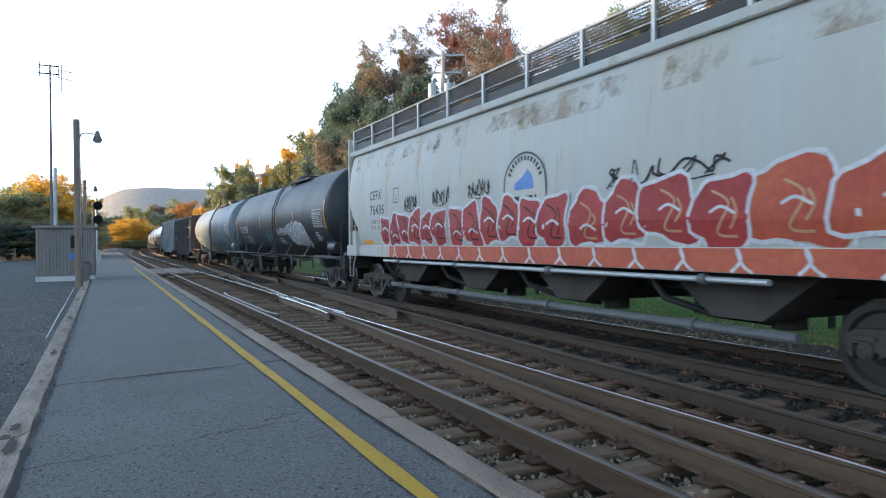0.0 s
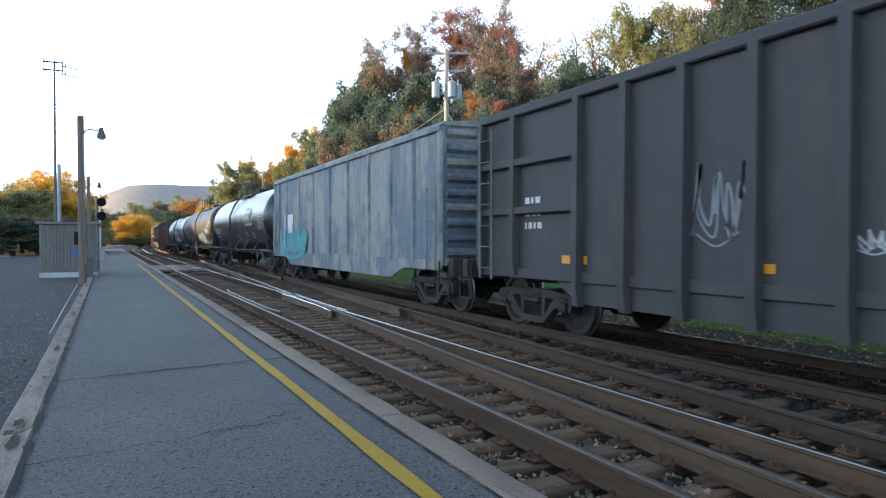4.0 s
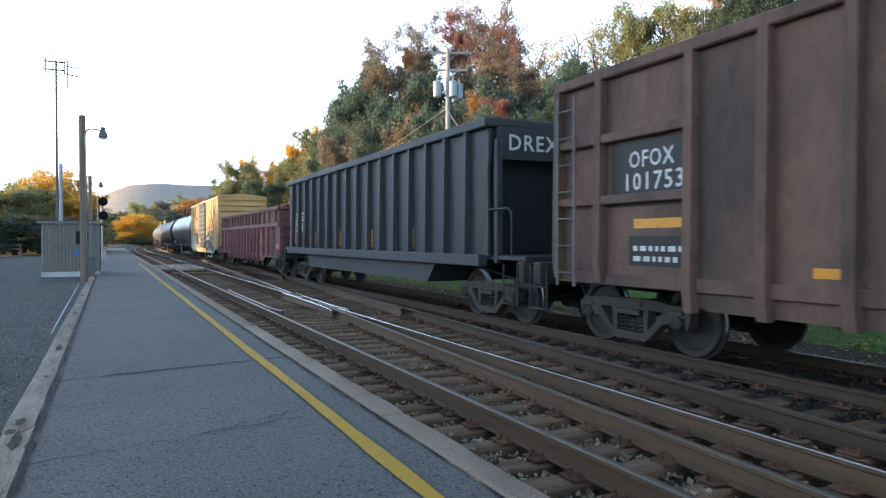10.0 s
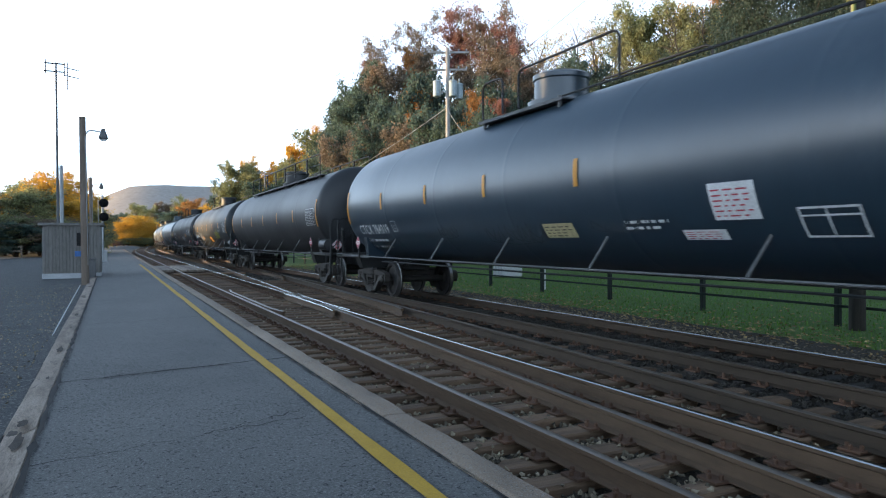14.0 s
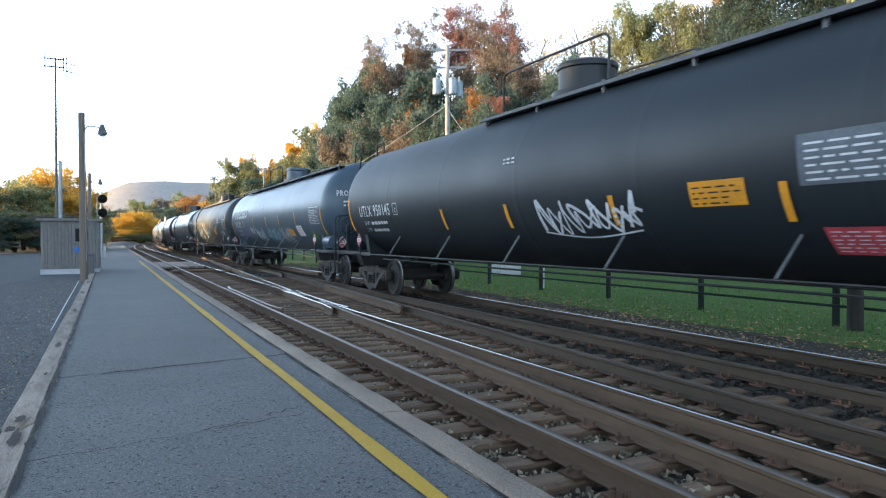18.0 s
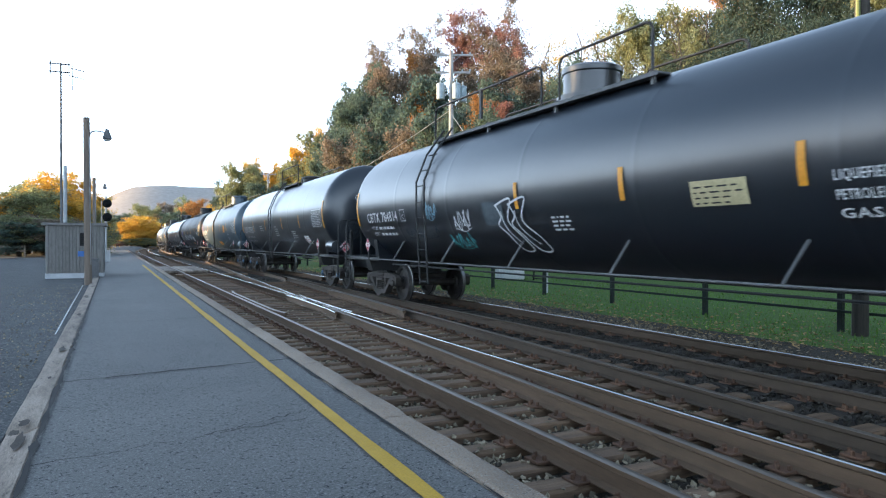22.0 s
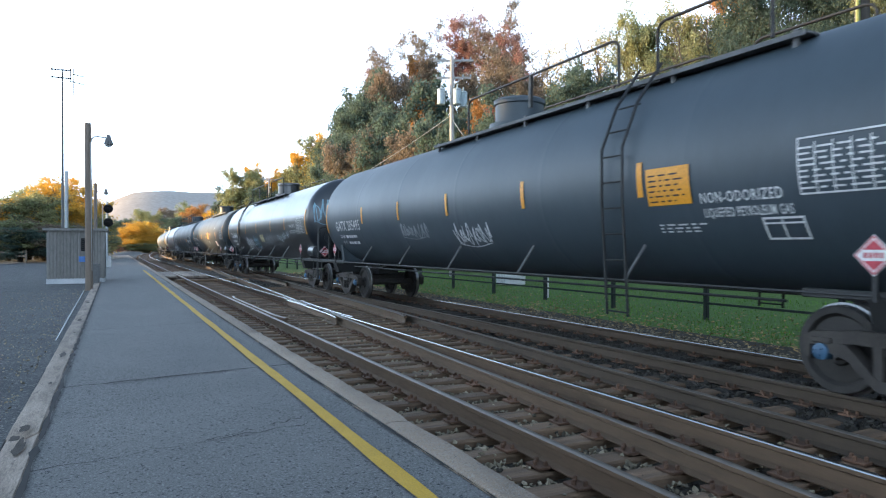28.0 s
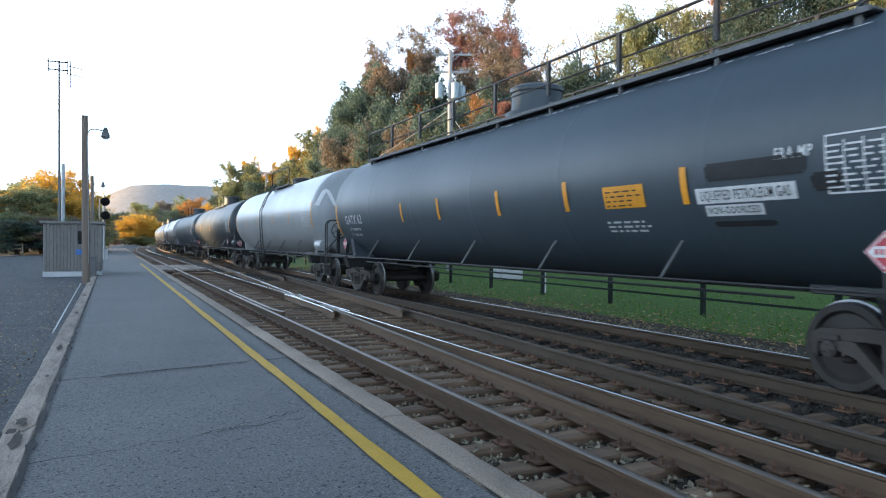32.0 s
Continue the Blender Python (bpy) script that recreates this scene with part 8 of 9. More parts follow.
# ---------------------------------------------------------------- things beside the line
def utility_pole(x, y, h, loaded, r=0.15, label="weathered wooden utility pole with crossarms", wood="polegrey"):
    z = land(x, y)
    p = root("utility_pole", label, "utility pole", "poles beside the line", m=pose(x, y, z))
    part("shaft", G().tube([(0, 0, -0.5), (0, 0, h * 0.5), (0, 0, h)], [r, r * 0.85, r * 0.68], 14), M[wood], p)
    for k, dz in enumerate((0.25, 1.25) if loaded else (0.3,)):
        part("crossarm", G().box((0.12, 0, h - dz), (0.1, 2.3 if k == 0 else 2.0, 0.12), 0, 0.01, Matrix.Rotation(radians(-116), 3, "Z")), M["polegrey"], p)
        q = Matrix.Rotation(radians(-116), 3, "Z")
        for s in (-1, 1):
            b = q @ Vector((0, s * 0.55, 0))
            part("brace", G().tube([(b.x, b.y, h - dz - 0.04), (0, 0, h - dz - 0.5)], 0.018, 6), M["galv"], p)
        for s in (-1.0, -0.55, 0.55, 1.0):
            o = q @ Vector((0.0, s, 0))
            part("insulator", G().lathe([(0.05, 0.02), (0.09, 0.05), (0.12, 0.04), (0.16, 0.05), (0.2, 0.01)], 10, (o.x + 0.1, o.y, h - dz), "z"), M["can"], p)
    if loaded:
        for k, (sd, dp) in enumerate(((-0.62, -0.05), (0.3, -0.36), (0.66, 0.15))):
            cx, cy = sd * 0.9 + dp * 0.44, -sd * 0.44 + dp * 0.9
            a = math.degrees(math.atan2(cy, cx))
            zz = h - 2.35 - 0.06 * k
            t = part("transformer", G().lathe([(zz - 0.48, 0.001), (zz - 0.48, 0.2), (zz - 0.44, 0.235), (zz + 0.34, 0.235), (zz + 0.36, 0.25), (zz + 0.4, 0.25), (zz + 0.46, 0.15), (zz + 0.48, 0.001)], 22, (cx, cy, 0), "z"), M["can"], p, "pale grey can transformer")
            part("bushing", G().lathe([(zz + 0.44, 0.03), (zz + 0.5, 0.06), (zz + 0.56, 0.035), (zz + 0.62, 0.055), (zz + 0.72, 0.02), (zz + 0.72, 0.001)], 10, (cx, cy, 0), "z"), M["can"], t)
            part("hanger", G().box((cx * 0.45, cy * 0.45, zz + 0.15), (0.3, 0.05, 0.05), 0, 0, Matrix.Rotation(radians(a), 3, "Z")).box((cx * 0.45, cy * 0.45, zz - 0.2), (0.3, 0.05, 0.05), 0, 0, Matrix.Rotation(radians(a), 3, "Z")), M["galv"], t)
    return p


def span(a, b, sag, r=0.006, label="thin black overhead wire", metal="wire"):
    a, b = Vector(a), Vector(b)
    pts = [a.lerp(b, k / 14) - Vector((0, 0, sag * 4 * (k / 14) * (1 - k / 14))) for k in range(15)]
    return thing("overhead_wire", G().tube(pts, r, 5), M[metal], label, "wire", "overhead wires")


P1, P2, P3 = (17.7, 35.9), (13.06, 8.54), (21.0, 105.0)
H1 = 12.6 - land(*P1)
utility_pole(*P1, H1, True, 0.17, "grey wooden utility pole with crossarms and three transformers")
utility_pole(*P2, 13.0, False, 0.15, "dark wooden utility pole beside the black fence", "darkpole")
utility_pole(*P3, 12.0, False, 0.16, "grey wooden utility pole beside the line far off")
zt = land(*P1) + H1
thing("cable_guard", G().tube([(0, 0, 5.2), (0, 0, 9.6)], 0.042, 10).tube([(0, 0, 9.6), (0, 0, 9.75)], 0.03, 10), M["guard"], "yellow plastic guard on the pole's stay wire", "cable guard", m=pose(12.87, 8.5, land(12.87, 8.5)))
for o in (-1.0, 1.0):
    d = Vector((0.44, 0.9)) * o
    span((P1[0] + d.x * 1, P1[1] + d.y * 0.2, zt - 0.1), (P3[0] + d.x, P3[1], land(*P3) + 11.8), 1.2)
    span((P1[0] + d.x * 1, P1[1] + d.y * 0.2, zt - 0.1), (P2[0] + d.x, P2[1], land(*P2) + 12.8), 0.5)
span((P1[0], P1[1], 9.2), (P2[0], P2[1], 10.6), 0.3, 0.01, "black sagging overhead cable")
span((P1[0], P1[1], 9.2), (9.5 + 3, 62, 4.0), 0.6, 0.016, "pale sagging service cable", "galv")
span((P1[0], P1[1], 9.0), (16.75, 27.9, land(16.8, 27.9) + 5.8), 0.7, 0.015, "pale sagging service cable", "galv")
thing("service_mast", G().tube([(0, 0, -0.2), (0, 0, 5.75), (-0.05, 0, 5.9), (-0.16, 0, 5.95), (-0.24, 0, 5.86)], 0.06, 10).tube([(-0.24, 0, 5.88), (-0.28, 0, 5.72)], [0.06, 0.09], 10), M["galv"], "grey steel service mast with a curved weatherhead", "pole", m=pose(16.8, 27.9, land(16.8, 27.9)))
span((P1[0], P1[1], 8.9), (P3[0], P3[1], 9.5), 1.0, 0.009)
span((P1[0], P1[1], 9.4), (P1[0] + 1.6, P1[1] - 5, 5.6), 0.0, 0.01, "thin steel guy wire from the pole")

# fence along the lawn
fence = root("fence", "black post-and-rail fence along the lawn", "fence")
y = -1.55
FX = 13.3
posts = []
while y < 70:
    posts.append(y)
    y += 3.55
for i, y in enumerate(posts):
    z = land(FX, y)
    part("post", G().box((FX, y, z + 0.44), (0.11, 0.11, 1.05), 0, 0.012), M["fence"], fence)
    if i + 1 < len(posts):
        for k in range(2):
            part("rail", G().box((FX - 0.065, y + 1.775, z + 0.42 + 0.42 * k), (0.03, 3.55, 0.055), 0, 0.004), M["fence"], fence)
g = G().box((0, 0, 0.4), (1.1, 0.8, 0.75), 0, 0.03).box((0, 0, 0.8), (1.2, 0.9, 0.06), 0, 0.01)
for k in range(3):
    g.box((-0.56, -0.25 + 0.25 * k, 0.4), (0.02, 0.06, 0.5))
thing("utility_cabinet", g, M["white"], "small white utility cabinet on the lawn", "cabinet", m=pose(16.3, 27.0, land(16.3, 27)))
thing("marker_post", G().tube([(0, 0, -0.1), (0, 0, 0.85)], 0.05, 10).box((0, 0, 0.9), (0.12, 0.12, 0.08), 0, 0.02), M["white"], "short white marker post in the grass", "post", m=pose(13.9, 20.5, land(13.9, 20.5)))

# lamp poles on the yard side
def lamp_pole(x, y, h, lean=0.0):
    p = root("lamp_post", "round wooden lamp pole with a grey cobra arm and lantern", "street lamp", "platform lamps", m=pose(x, y, 0.05, 0, lean))
    part("pole", G().tube([(0, 0, -0.3), (0, 0, h * 0.6), (0, 0, h)], [0.115, 0.105, 0.095], 14), M["pole"], p)
    part("arm", G().tube([(0.07, 0, h - 0.62), (0.09, 0, h - 0.52), (0.15, 0, h - 0.43), (0.26, 0, h - 0.4), (0.5, 0, h - 0.43)], 0.025, 8), M["galv"], p)
    lamp = part("lantern", G().lathe([(h - 0.66, 0.1), (h - 0.64, 0.14), (h - 0.54, 0.12), (h - 0.46, 0.085), (h - 0.4, 0.07), (h - 0.33, 0.055), (h - 0.32, 0.001)], 18, (0.58, 0, 0), "z"), M["sill_grey"], p)
    part("lens", G().lathe([(h - 0.72, 0.001), (h - 0.71, 0.07), (h - 0.66, 0.12)], 16, (0.58, 0, 0), "z"), M["white"], lamp)
    part("conduit", G().tube([(0.07, -0.06, 0), (0.07, -0.06, h - 0.6)], 0.02, 6), M["galv"], p)
    return p


lamp_pole(-0.72, 24.3, 5.35, -0.35)
lamp_pole(-1.05, 47.0, 5.35)

# the shed
sx0, sx1, sy0, sy1, sz0, sz1 = -2.25, -0.34, 29.0, 31.6, 0.05, 2.12
shed = root("shed", "small tan-grey shed with vertical metal siding and flat roof", "shed")
n = 17
for k in range(n):
    x = sx0 + (sx1 - sx0) * (k + 0.5) / n
    if not (1.15 < x - sx0 < 1.5):
        part("siding_board", G().prism([(x - 0.056, sy0), (x - 0.03, sy0 - 0.02), (x + 0.03, sy0 - 0.02), (x + 0.056, sy0)], sz0 + 0.28, sz1, "z"), M["siding"], shed)
    else:
        part("siding_board", G().prism([(x - 0.056, sy0), (x - 0.03, sy0 - 0.02), (x + 0.03, sy0 - 0.02), (x + 0.056, sy0)], sz0 + 0.28, 1.35, "z"), M["siding"], shed)
for k in range(20):
    y = sy0 + (sy1 - sy0) * (k + 0.5) / 20
    part("siding_board", G().prism([(sx1, y - 0.06), (sx1 + 0.02, y - 0.03), (sx1 + 0.02, y + 0.03), (sx1, y + 0.06)], sz0 + 0.28, sz1, "z"), M["siding"], shed)
part("wall", G().box(((sx0 + sx1) / 2, (sy0 + sy1) / 2, (sz0 + sz1) / 2 + 0.14), (sx1 - sx0 - 0.02, sy1 - sy0 - 0.02, sz1 - sz0 - 0.28)), M["siding"], shed)
part("foundation", G().box(((sx0 + sx1) / 2, (sy0 + sy1) / 2, sz0 + 0.1), (sx1 - sx0 + 0.04, sy1 - sy0 + 0.04, 0.4), 0, 0.01), M["galv"], shed)
part("roof", G().box(((sx0 + sx1) / 2, (sy0 + sy1) / 2, sz1 + 0.04), (sx1 - sx0 + 0.24, sy1 - sy0 + 0.24, 0.1), 0, 0.01), M["siding"], shed)
lv = part("louvre", G().box((sx0 + 1.32, sy0 - 0.025, 1.6), (0.4, 0.05, 0.48), 0, 0.005), M["dark"], shed, "dark ventilation louvre")
for k in range(6):
    part("slat", G().box((sx0 + 1.32, sy0 - 0.055, 1.42 + 0.075 * k), (0.36, 0.02, 0.03), 0, 0, Matrix.Rotation(0.6, 3, "X")), M["iron"], lv)
part("notice", G().box((sx0 + 1.2, sy0 - 0.03, 1.06), (0.3, 0.02, 0.2), 0, 0.003), M["bluesign"], shed, "small blue notice")

# aerial mast behind the shed, and a stouter pipe beside it
mast = root("radio_mast", "slim steel radio mast with dipole aerials", "antenna", m=pose(-1.97, 33.0, 0.0))
part("tube", G().tube([(0, 0, 0), (0, 0, 4.4), (0, 0, 9.0)], [0.06, 0.05, 0.035], 8), M["sill_grey"], mast)
for z in (8.95, 8.62):
    part("boom", G().tube([(-0.44, 0, z), (0.34, 0, z)], 0.028, 6), M["iron"], mast)
    part("boom", G().tube([(0.3, 0, z - 0.12), (0.86, 0.1, z - 0.2)], 0.022, 6), M["galv"], mast)
for x, z0, z1 in ((-0.38, 8.5, 9.1), (0.3, 8.45, 9.05), (0.42, 7.9, 9.05)):
    part("dipole", G().tube([(x, 0, z0), (x, 0, z1)], 0.022, 6), M["sill_grey"], mast)
thing("standpipe", G().tube([(0, 0, 0), (0, 0, 4.75)], 0.075, 10).tube([(-0.12, 0, 4.6), (0.12, 0, 4.6)], 0.02, 6), M["galv"], "grey steel standpipe beside the mast", "pipe", m=pose(-1.85, 33.4, 0.0))

# railway signal
sig = root("railway_signal", "railway colour-light signal with two round black heads", "signal", m=pose(-0.45, 50.0, 0.0))
part("mast", G().tube([(0, 0, 0), (0, 0, 4.5)], 0.07, 10), M["galv"], sig)
for z in (4.0, 3.1):
    hd = part("head", G().lathe([(-0.3, 0.27), (-0.27, 0.285), (-0.24, 0.27), (-0.1, 0.2), (0.1, 0.15)], 28, (0.08, 0, z)).lathe([(-0.3, 0.27), (-0.28, 0.001)], 28, (0.08, 0, z)), M["dark"], sig, "round black signal head")
    for dx, dz in ((0, 0.14), (-0.12, -0.08), (0.12, -0.08)):
        part("hood", G().lathe([(-0.5, 0.08), (-0.28, 0.08)], 14, (0.08 + dx, 0, z + dz)), M["dark"], hd)
part("ladder", G().tube([(-0.25, 0.15, 0), (-0.25, 0.15, 4.2)], 0.02, 6).tube([(-0.25, 0.45, 0), (-0.25, 0.45, 4.2)], 0.02, 6), M["galv"], sig)
part("case", G().box((0.0, 0.25, 0.5), (0.5, 0.4, 0.9), 0, 0.03), M["galv"], sig)
# made-up narrow box in place of a leaning grey board
thing("relay_box", G().box((0, 0, 0.4), (0.24, 0.3, 0.8), 0, 0.02).box((0, 0, 0.82), (0.29, 0.35, 0.05), 0, 0.01), M["sill_grey"], "grey steel relay box beside the platform", "cabinet", m=pose(-0.62, 28.2, 0.05))

# the road and far yard on the left
g = sheet(spaced((-60, -7, 4)), [62, 64, 66, 68], lambda x, y: land(x, y) + 0.06)
thing("road", g, M["kerb"], "pale paved road across the yard's far end", "road", kind="structure")
rail_f = root("guard_fence", "low dark guard fence by the far road", "fence")
for k in range(14):
    x = -7 - 3.2 * k
    part("post", G().box((x, 70, land(x, 70) + 0.5), (0.14, 0.14, 1.1), 0, 0.01), M["timber"], rail_f)
    for z in (0.55, 0.9):
        part("rail", G().box((x - 1.6, 70, land(x, 70) + z), (3.2, 0.06, 0.14), 0, 0.01), M["timber"], rail_f)

# distant ridge; the haze before it is put into its pale colour
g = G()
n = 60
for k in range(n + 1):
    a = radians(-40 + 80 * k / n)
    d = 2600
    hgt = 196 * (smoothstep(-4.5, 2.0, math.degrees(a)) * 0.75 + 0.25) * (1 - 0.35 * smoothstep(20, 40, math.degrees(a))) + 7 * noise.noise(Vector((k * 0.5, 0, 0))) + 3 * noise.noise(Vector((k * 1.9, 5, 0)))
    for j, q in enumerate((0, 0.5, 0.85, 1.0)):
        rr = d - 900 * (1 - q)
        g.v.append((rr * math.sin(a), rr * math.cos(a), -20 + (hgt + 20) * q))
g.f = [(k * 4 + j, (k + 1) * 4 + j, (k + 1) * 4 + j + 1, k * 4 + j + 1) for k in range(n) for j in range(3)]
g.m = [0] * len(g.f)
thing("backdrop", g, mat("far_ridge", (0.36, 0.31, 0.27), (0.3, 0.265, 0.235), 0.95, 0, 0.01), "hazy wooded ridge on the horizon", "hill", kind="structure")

# unseen ridge added in the west to keep the low sun off the tracks
# lower beyond y = 112, so that sun reaches the yard's trees
g = sheet(spaced((-420, -120, 60), (-120, -90, 10)), spaced((-400, 700, 22)), lambda x, y: land(x, y) - 1 + 18 * smoothstep(-92, -125, x) * (1 - 0.55 * smoothstep(112, 135, y)) + 1.5 * noise.noise(Vector((x * 0.03, y * 0.05, 8))) * smoothstep(-92, -110, x))
thing("west_ridge", g, M["earth"], "dark wooded ridge along the valley's west side", "hill", kind="structure")

# ---------------------------------------------------------------- trees
LEAF = dict(
    green=mat("dark_green_leaf", (0.062, 0.1, 0.085), (0.086, 0.122, 0.088), 0.6, 0, 0.35, island=0.5, trans=0.5, contrast=0.15),
    olive=mat("yellow_green_leaf", (0.25, 0.24, 0.11), (0.165, 0.19, 0.1), 0.6, 0, 0.35, island=0.5, trans=0.5, contrast=0.15),
    deep=mat("deep_green_leaf", (0.036, 0.064, 0.052), (0.052, 0.08, 0.058), 0.6, 0, 0.35, island=0.5, trans=0.4, contrast=0.15),
    gold=mat("golden_leaf", (0.62, 0.36, 0.045), (0.42, 0.27, 0.05), 0.6, 0, 0.35, island=0.4, trans=0.5, contrast=0.15),
    orange=mat("orange_leaf", (0.42, 0.19, 0.055), (0.24, 0.14, 0.055), 0.6, 0, 0.35, island=0.45, trans=0.5, contrast=0.15),
    red=mat("red_leaf", (0.3, 0.125, 0.1), (0.23, 0.14, 0.11), 0.6, 0, 0.35, island=0.5, trans=0.5, contrast=0.15),
    brown=mat("brown_leaf", (0.21, 0.155, 0.11), (0.16, 0.14, 0.105), 0.6, 0, 0.35, island=0.5, trans=0.5, contrast=0.15),
)


def tree_meshes(seed, tall, wide, leaves, size, low=0.25, ragged=0.0):
    """Trunk, limbs and twigs, with leaf sprays along the twigs. tall and wide in metres; ragged thins whole boughs."""
    r = random.Random(seed)
    trunk = G()
    base = tall * 0.018 + 0.05
    twigs = []
    lean = Vector((r.uniform(-0.06, 0.06), r.uniform(-0.06, 0.06), 1))
    spine = [Vector((0, 0, -0.6)) + lean * (tall * 0.9 * k / 7) + Vector((r.uniform(-1, 1), r.uniform(-1, 1), 0)) * tall * 0.012 * k for k in range(8)]
    trunk.tube(spine, [base * (1 - 0.12 * k) + 0.01 for k in range(8)], 8)
    limbs = 32
    for k in range(limbs):
        f = low * 0.8 + (1.0 - low * 0.8) * (k + r.random()) / limbs
        p = spine[0].lerp(spine[-1], min(1, f))
        a = k * 2.4 + r.uniform(-0.5, 0.5)
        ln = wide * 0.5 * math.sqrt(max(0.1, 1 - ((f - low - 0.25) / 0.85) ** 2)) * r.uniform(0.6, 1.1)
        d = Vector((math.cos(a), math.sin(a), r.uniform(0.15, 0.75) + 0.5 * max(0, f - 0.6)))
        q = [p, p + d * ln * 0.4 + Vector((0, 0, ln * 0.05)), p + d * ln * 0.75 + Vector((r.uniform(-1, 1), r.uniform(-1, 1), r.uniform(0, 1))) * ln * 0.12, p + d * ln]
        w = base * (1 - 0.8 * f) * 0.5
        trunk.tube(q, [w, w * 0.7, w * 0.45, w * 0.15], 5)
        full = 0.15 if r.random() < ragged else 1.0
        for j in range(9):
            c = q[1].lerp(q[2], j / 4) if j < 4 else q[2].lerp(q[3], (j - 4) / 4)
            e = c + Vector((r.gauss(0, 1), r.gauss(0, 1), r.gauss(0.35, 0.9))).normalized() * wide * r.uniform(0.06, 0.16)
            if j % 2 == 0:
                trunk.tube([c, e], [w * 0.3, w * 0.06], 4)
            twigs.append((c, e, full * r.uniform(0.4, 1.3)))
    for j in range(8):
        e = spine[-1] + Vector((r.gauss(0, 0.8), r.gauss(0, 0.8), r.uniform(0.1, 1))).normalized() * wide * r.uniform(0.08, 0.16)
        twigs.append((spine[-1], e, 0.9))
    crown = G()
    total = sum(t[2] for t in twigs)
    for c, e, k in twigs:
        for _ in range(round(leaves * k / total)):
            p = c.lerp(e, r.random() ** 0.6 * 1.15) + Vector((r.gauss(0, 1), r.gauss(0, 1), r.gauss(0, 0.8))) * wide * 0.04
            s = size * r.uniform(0.55, 1.35)
            n = Vector((r.gauss(0, 1), r.gauss(0, 1), r.gauss(0.5, 1))).normalized()
            u = n.orthogonal().normalized()
            v = n.cross(u)
            t = r.uniform(0, 6.3)
            u, v = u * math.cos(t) + v * math.sin(t), v * math.cos(t) - u * math.sin(t)
            crown.add([p - u * s, p - v * s * 0.55 + n * s * 0.12, p + u * s, p + v * s * 0.55 + n * s * 0.12], [(0, 1, 2, 3)])
    return trunk, crown


def tree_kind(key, seed, tall, wide, leaves, size, leaf, label, low=0.25, ragged=0.0):
    trunk, crown = tree_meshes(seed, tall, wide, leaves, size, low, ragged)
    t = root("tree", label, "tree", "trees along the line")
    part("trunk", trunk, M["bark"], t)
    if leaves:
        part("crown", crown, LEAF[leaf], t, smooth=False)
    return t


KINDS = {}
for name, leaf, label in (("green", "green", "tall dark green broadleaf tree on the wooded bank"), ("olive", "olive", "yellow-green autumn tree on the wooded bank"), ("gold", "gold", "golden-yellow autumn tree beside the line"),
                          ("orange", "orange", "orange autumn tree on the bank"), ("red", "red", "dark red autumn tree on the wooded bank"), ("brown", "brown", "russet-brown autumn tree on the bank")):
    for v in (0, 1):
        KINDS[name, v] = tree_kind(name, 11 + 7 * v + len(name), 10.0, 7.0, 19000, 0.125, leaf, label, 0.12 if v else 0.2, 0.15)
KINDS["clump", 0] = tree_kind("clump", 61, 10.0, 7.0, 9000, 0.11, "red", "dark red autumn tree with open boughs", 0.5, 0.45)
KINDS["clump", 1] = tree_kind("clump", 63, 10.0, 7.0, 9000, 0.11, "brown", "russet-brown tree with open boughs", 0.5, 0.45)
KINDS["dense", 0] = tree_kind("dense", 81, 10.0, 7.0, 42000, 0.07, "deep", "dense deep green tree beyond the fence", 0.12, 0.1)
KINDS["dense", 1] = tree_kind("dense", 84, 10.0, 7.0, 42000, 0.07, "deep", "dense deep green tree beyond the fence", 0.08, 0.1)
KINDS["thin", 0] = tree_kind("thin", 71, 10.0, 5.5, 3200, 0.085, "gold", "half-bare tree with thin yellow leaves", 0.35, 0.3)
KINDS["thin", 1] = tree_kind("thin", 72, 10.0, 5.5, 5200, 0.085, "olive", "half-bare tree with thin yellow-green leaves", 0.3, 0.3)
KINDS["bare", 0] = tree_kind("bare", 73, 10.0, 4.5, 160, 0.1, "brown", "bare autumn tree with few remaining leaves", 0.4)
tr = random.Random(5)


def plant(kind, v, u, top, dist, width_px, base=None):
    """A tree seen in a direction and at a distance, with its crown's height and breadth there."""
    az = radians(26.0 + math.degrees(math.atan((u - 784) / 1218)))
    x, y = dist * math.sin(az), dist * math.cos(az)
    zc = dist * math.cos(az - radians(26.0))
    z = land(x, y) if base is None else base
    hgt = 1.515 + (425.7 - top) / 1218 * zc - z
    wid = width_px / 1218 * zc
    sw = max(0.15, wid / (6.4 if kind not in ("thin", "bare") else 5.0))
    sz = min(hgt / 10.0, sw * 1.4)
    m = pose(x, y, z, 0, 0, tr.uniform(0, 360))
    src = KINDS[kind, v]
    o = copy_thing(src, m)
    lift = hgt - 10.0 * sz
    for c in o.children:
        c.location, c.scale = (0, 0, lift), (sw, sw, sz)
    if lift > 0.4:
        part("bole", G().tube([(0, 0, -0.4), (0, 0, lift + 0.3)], [0.26 * sw + 0.03, 0.2 * sw + 0.02], 8), M["bark"], o)
    return o


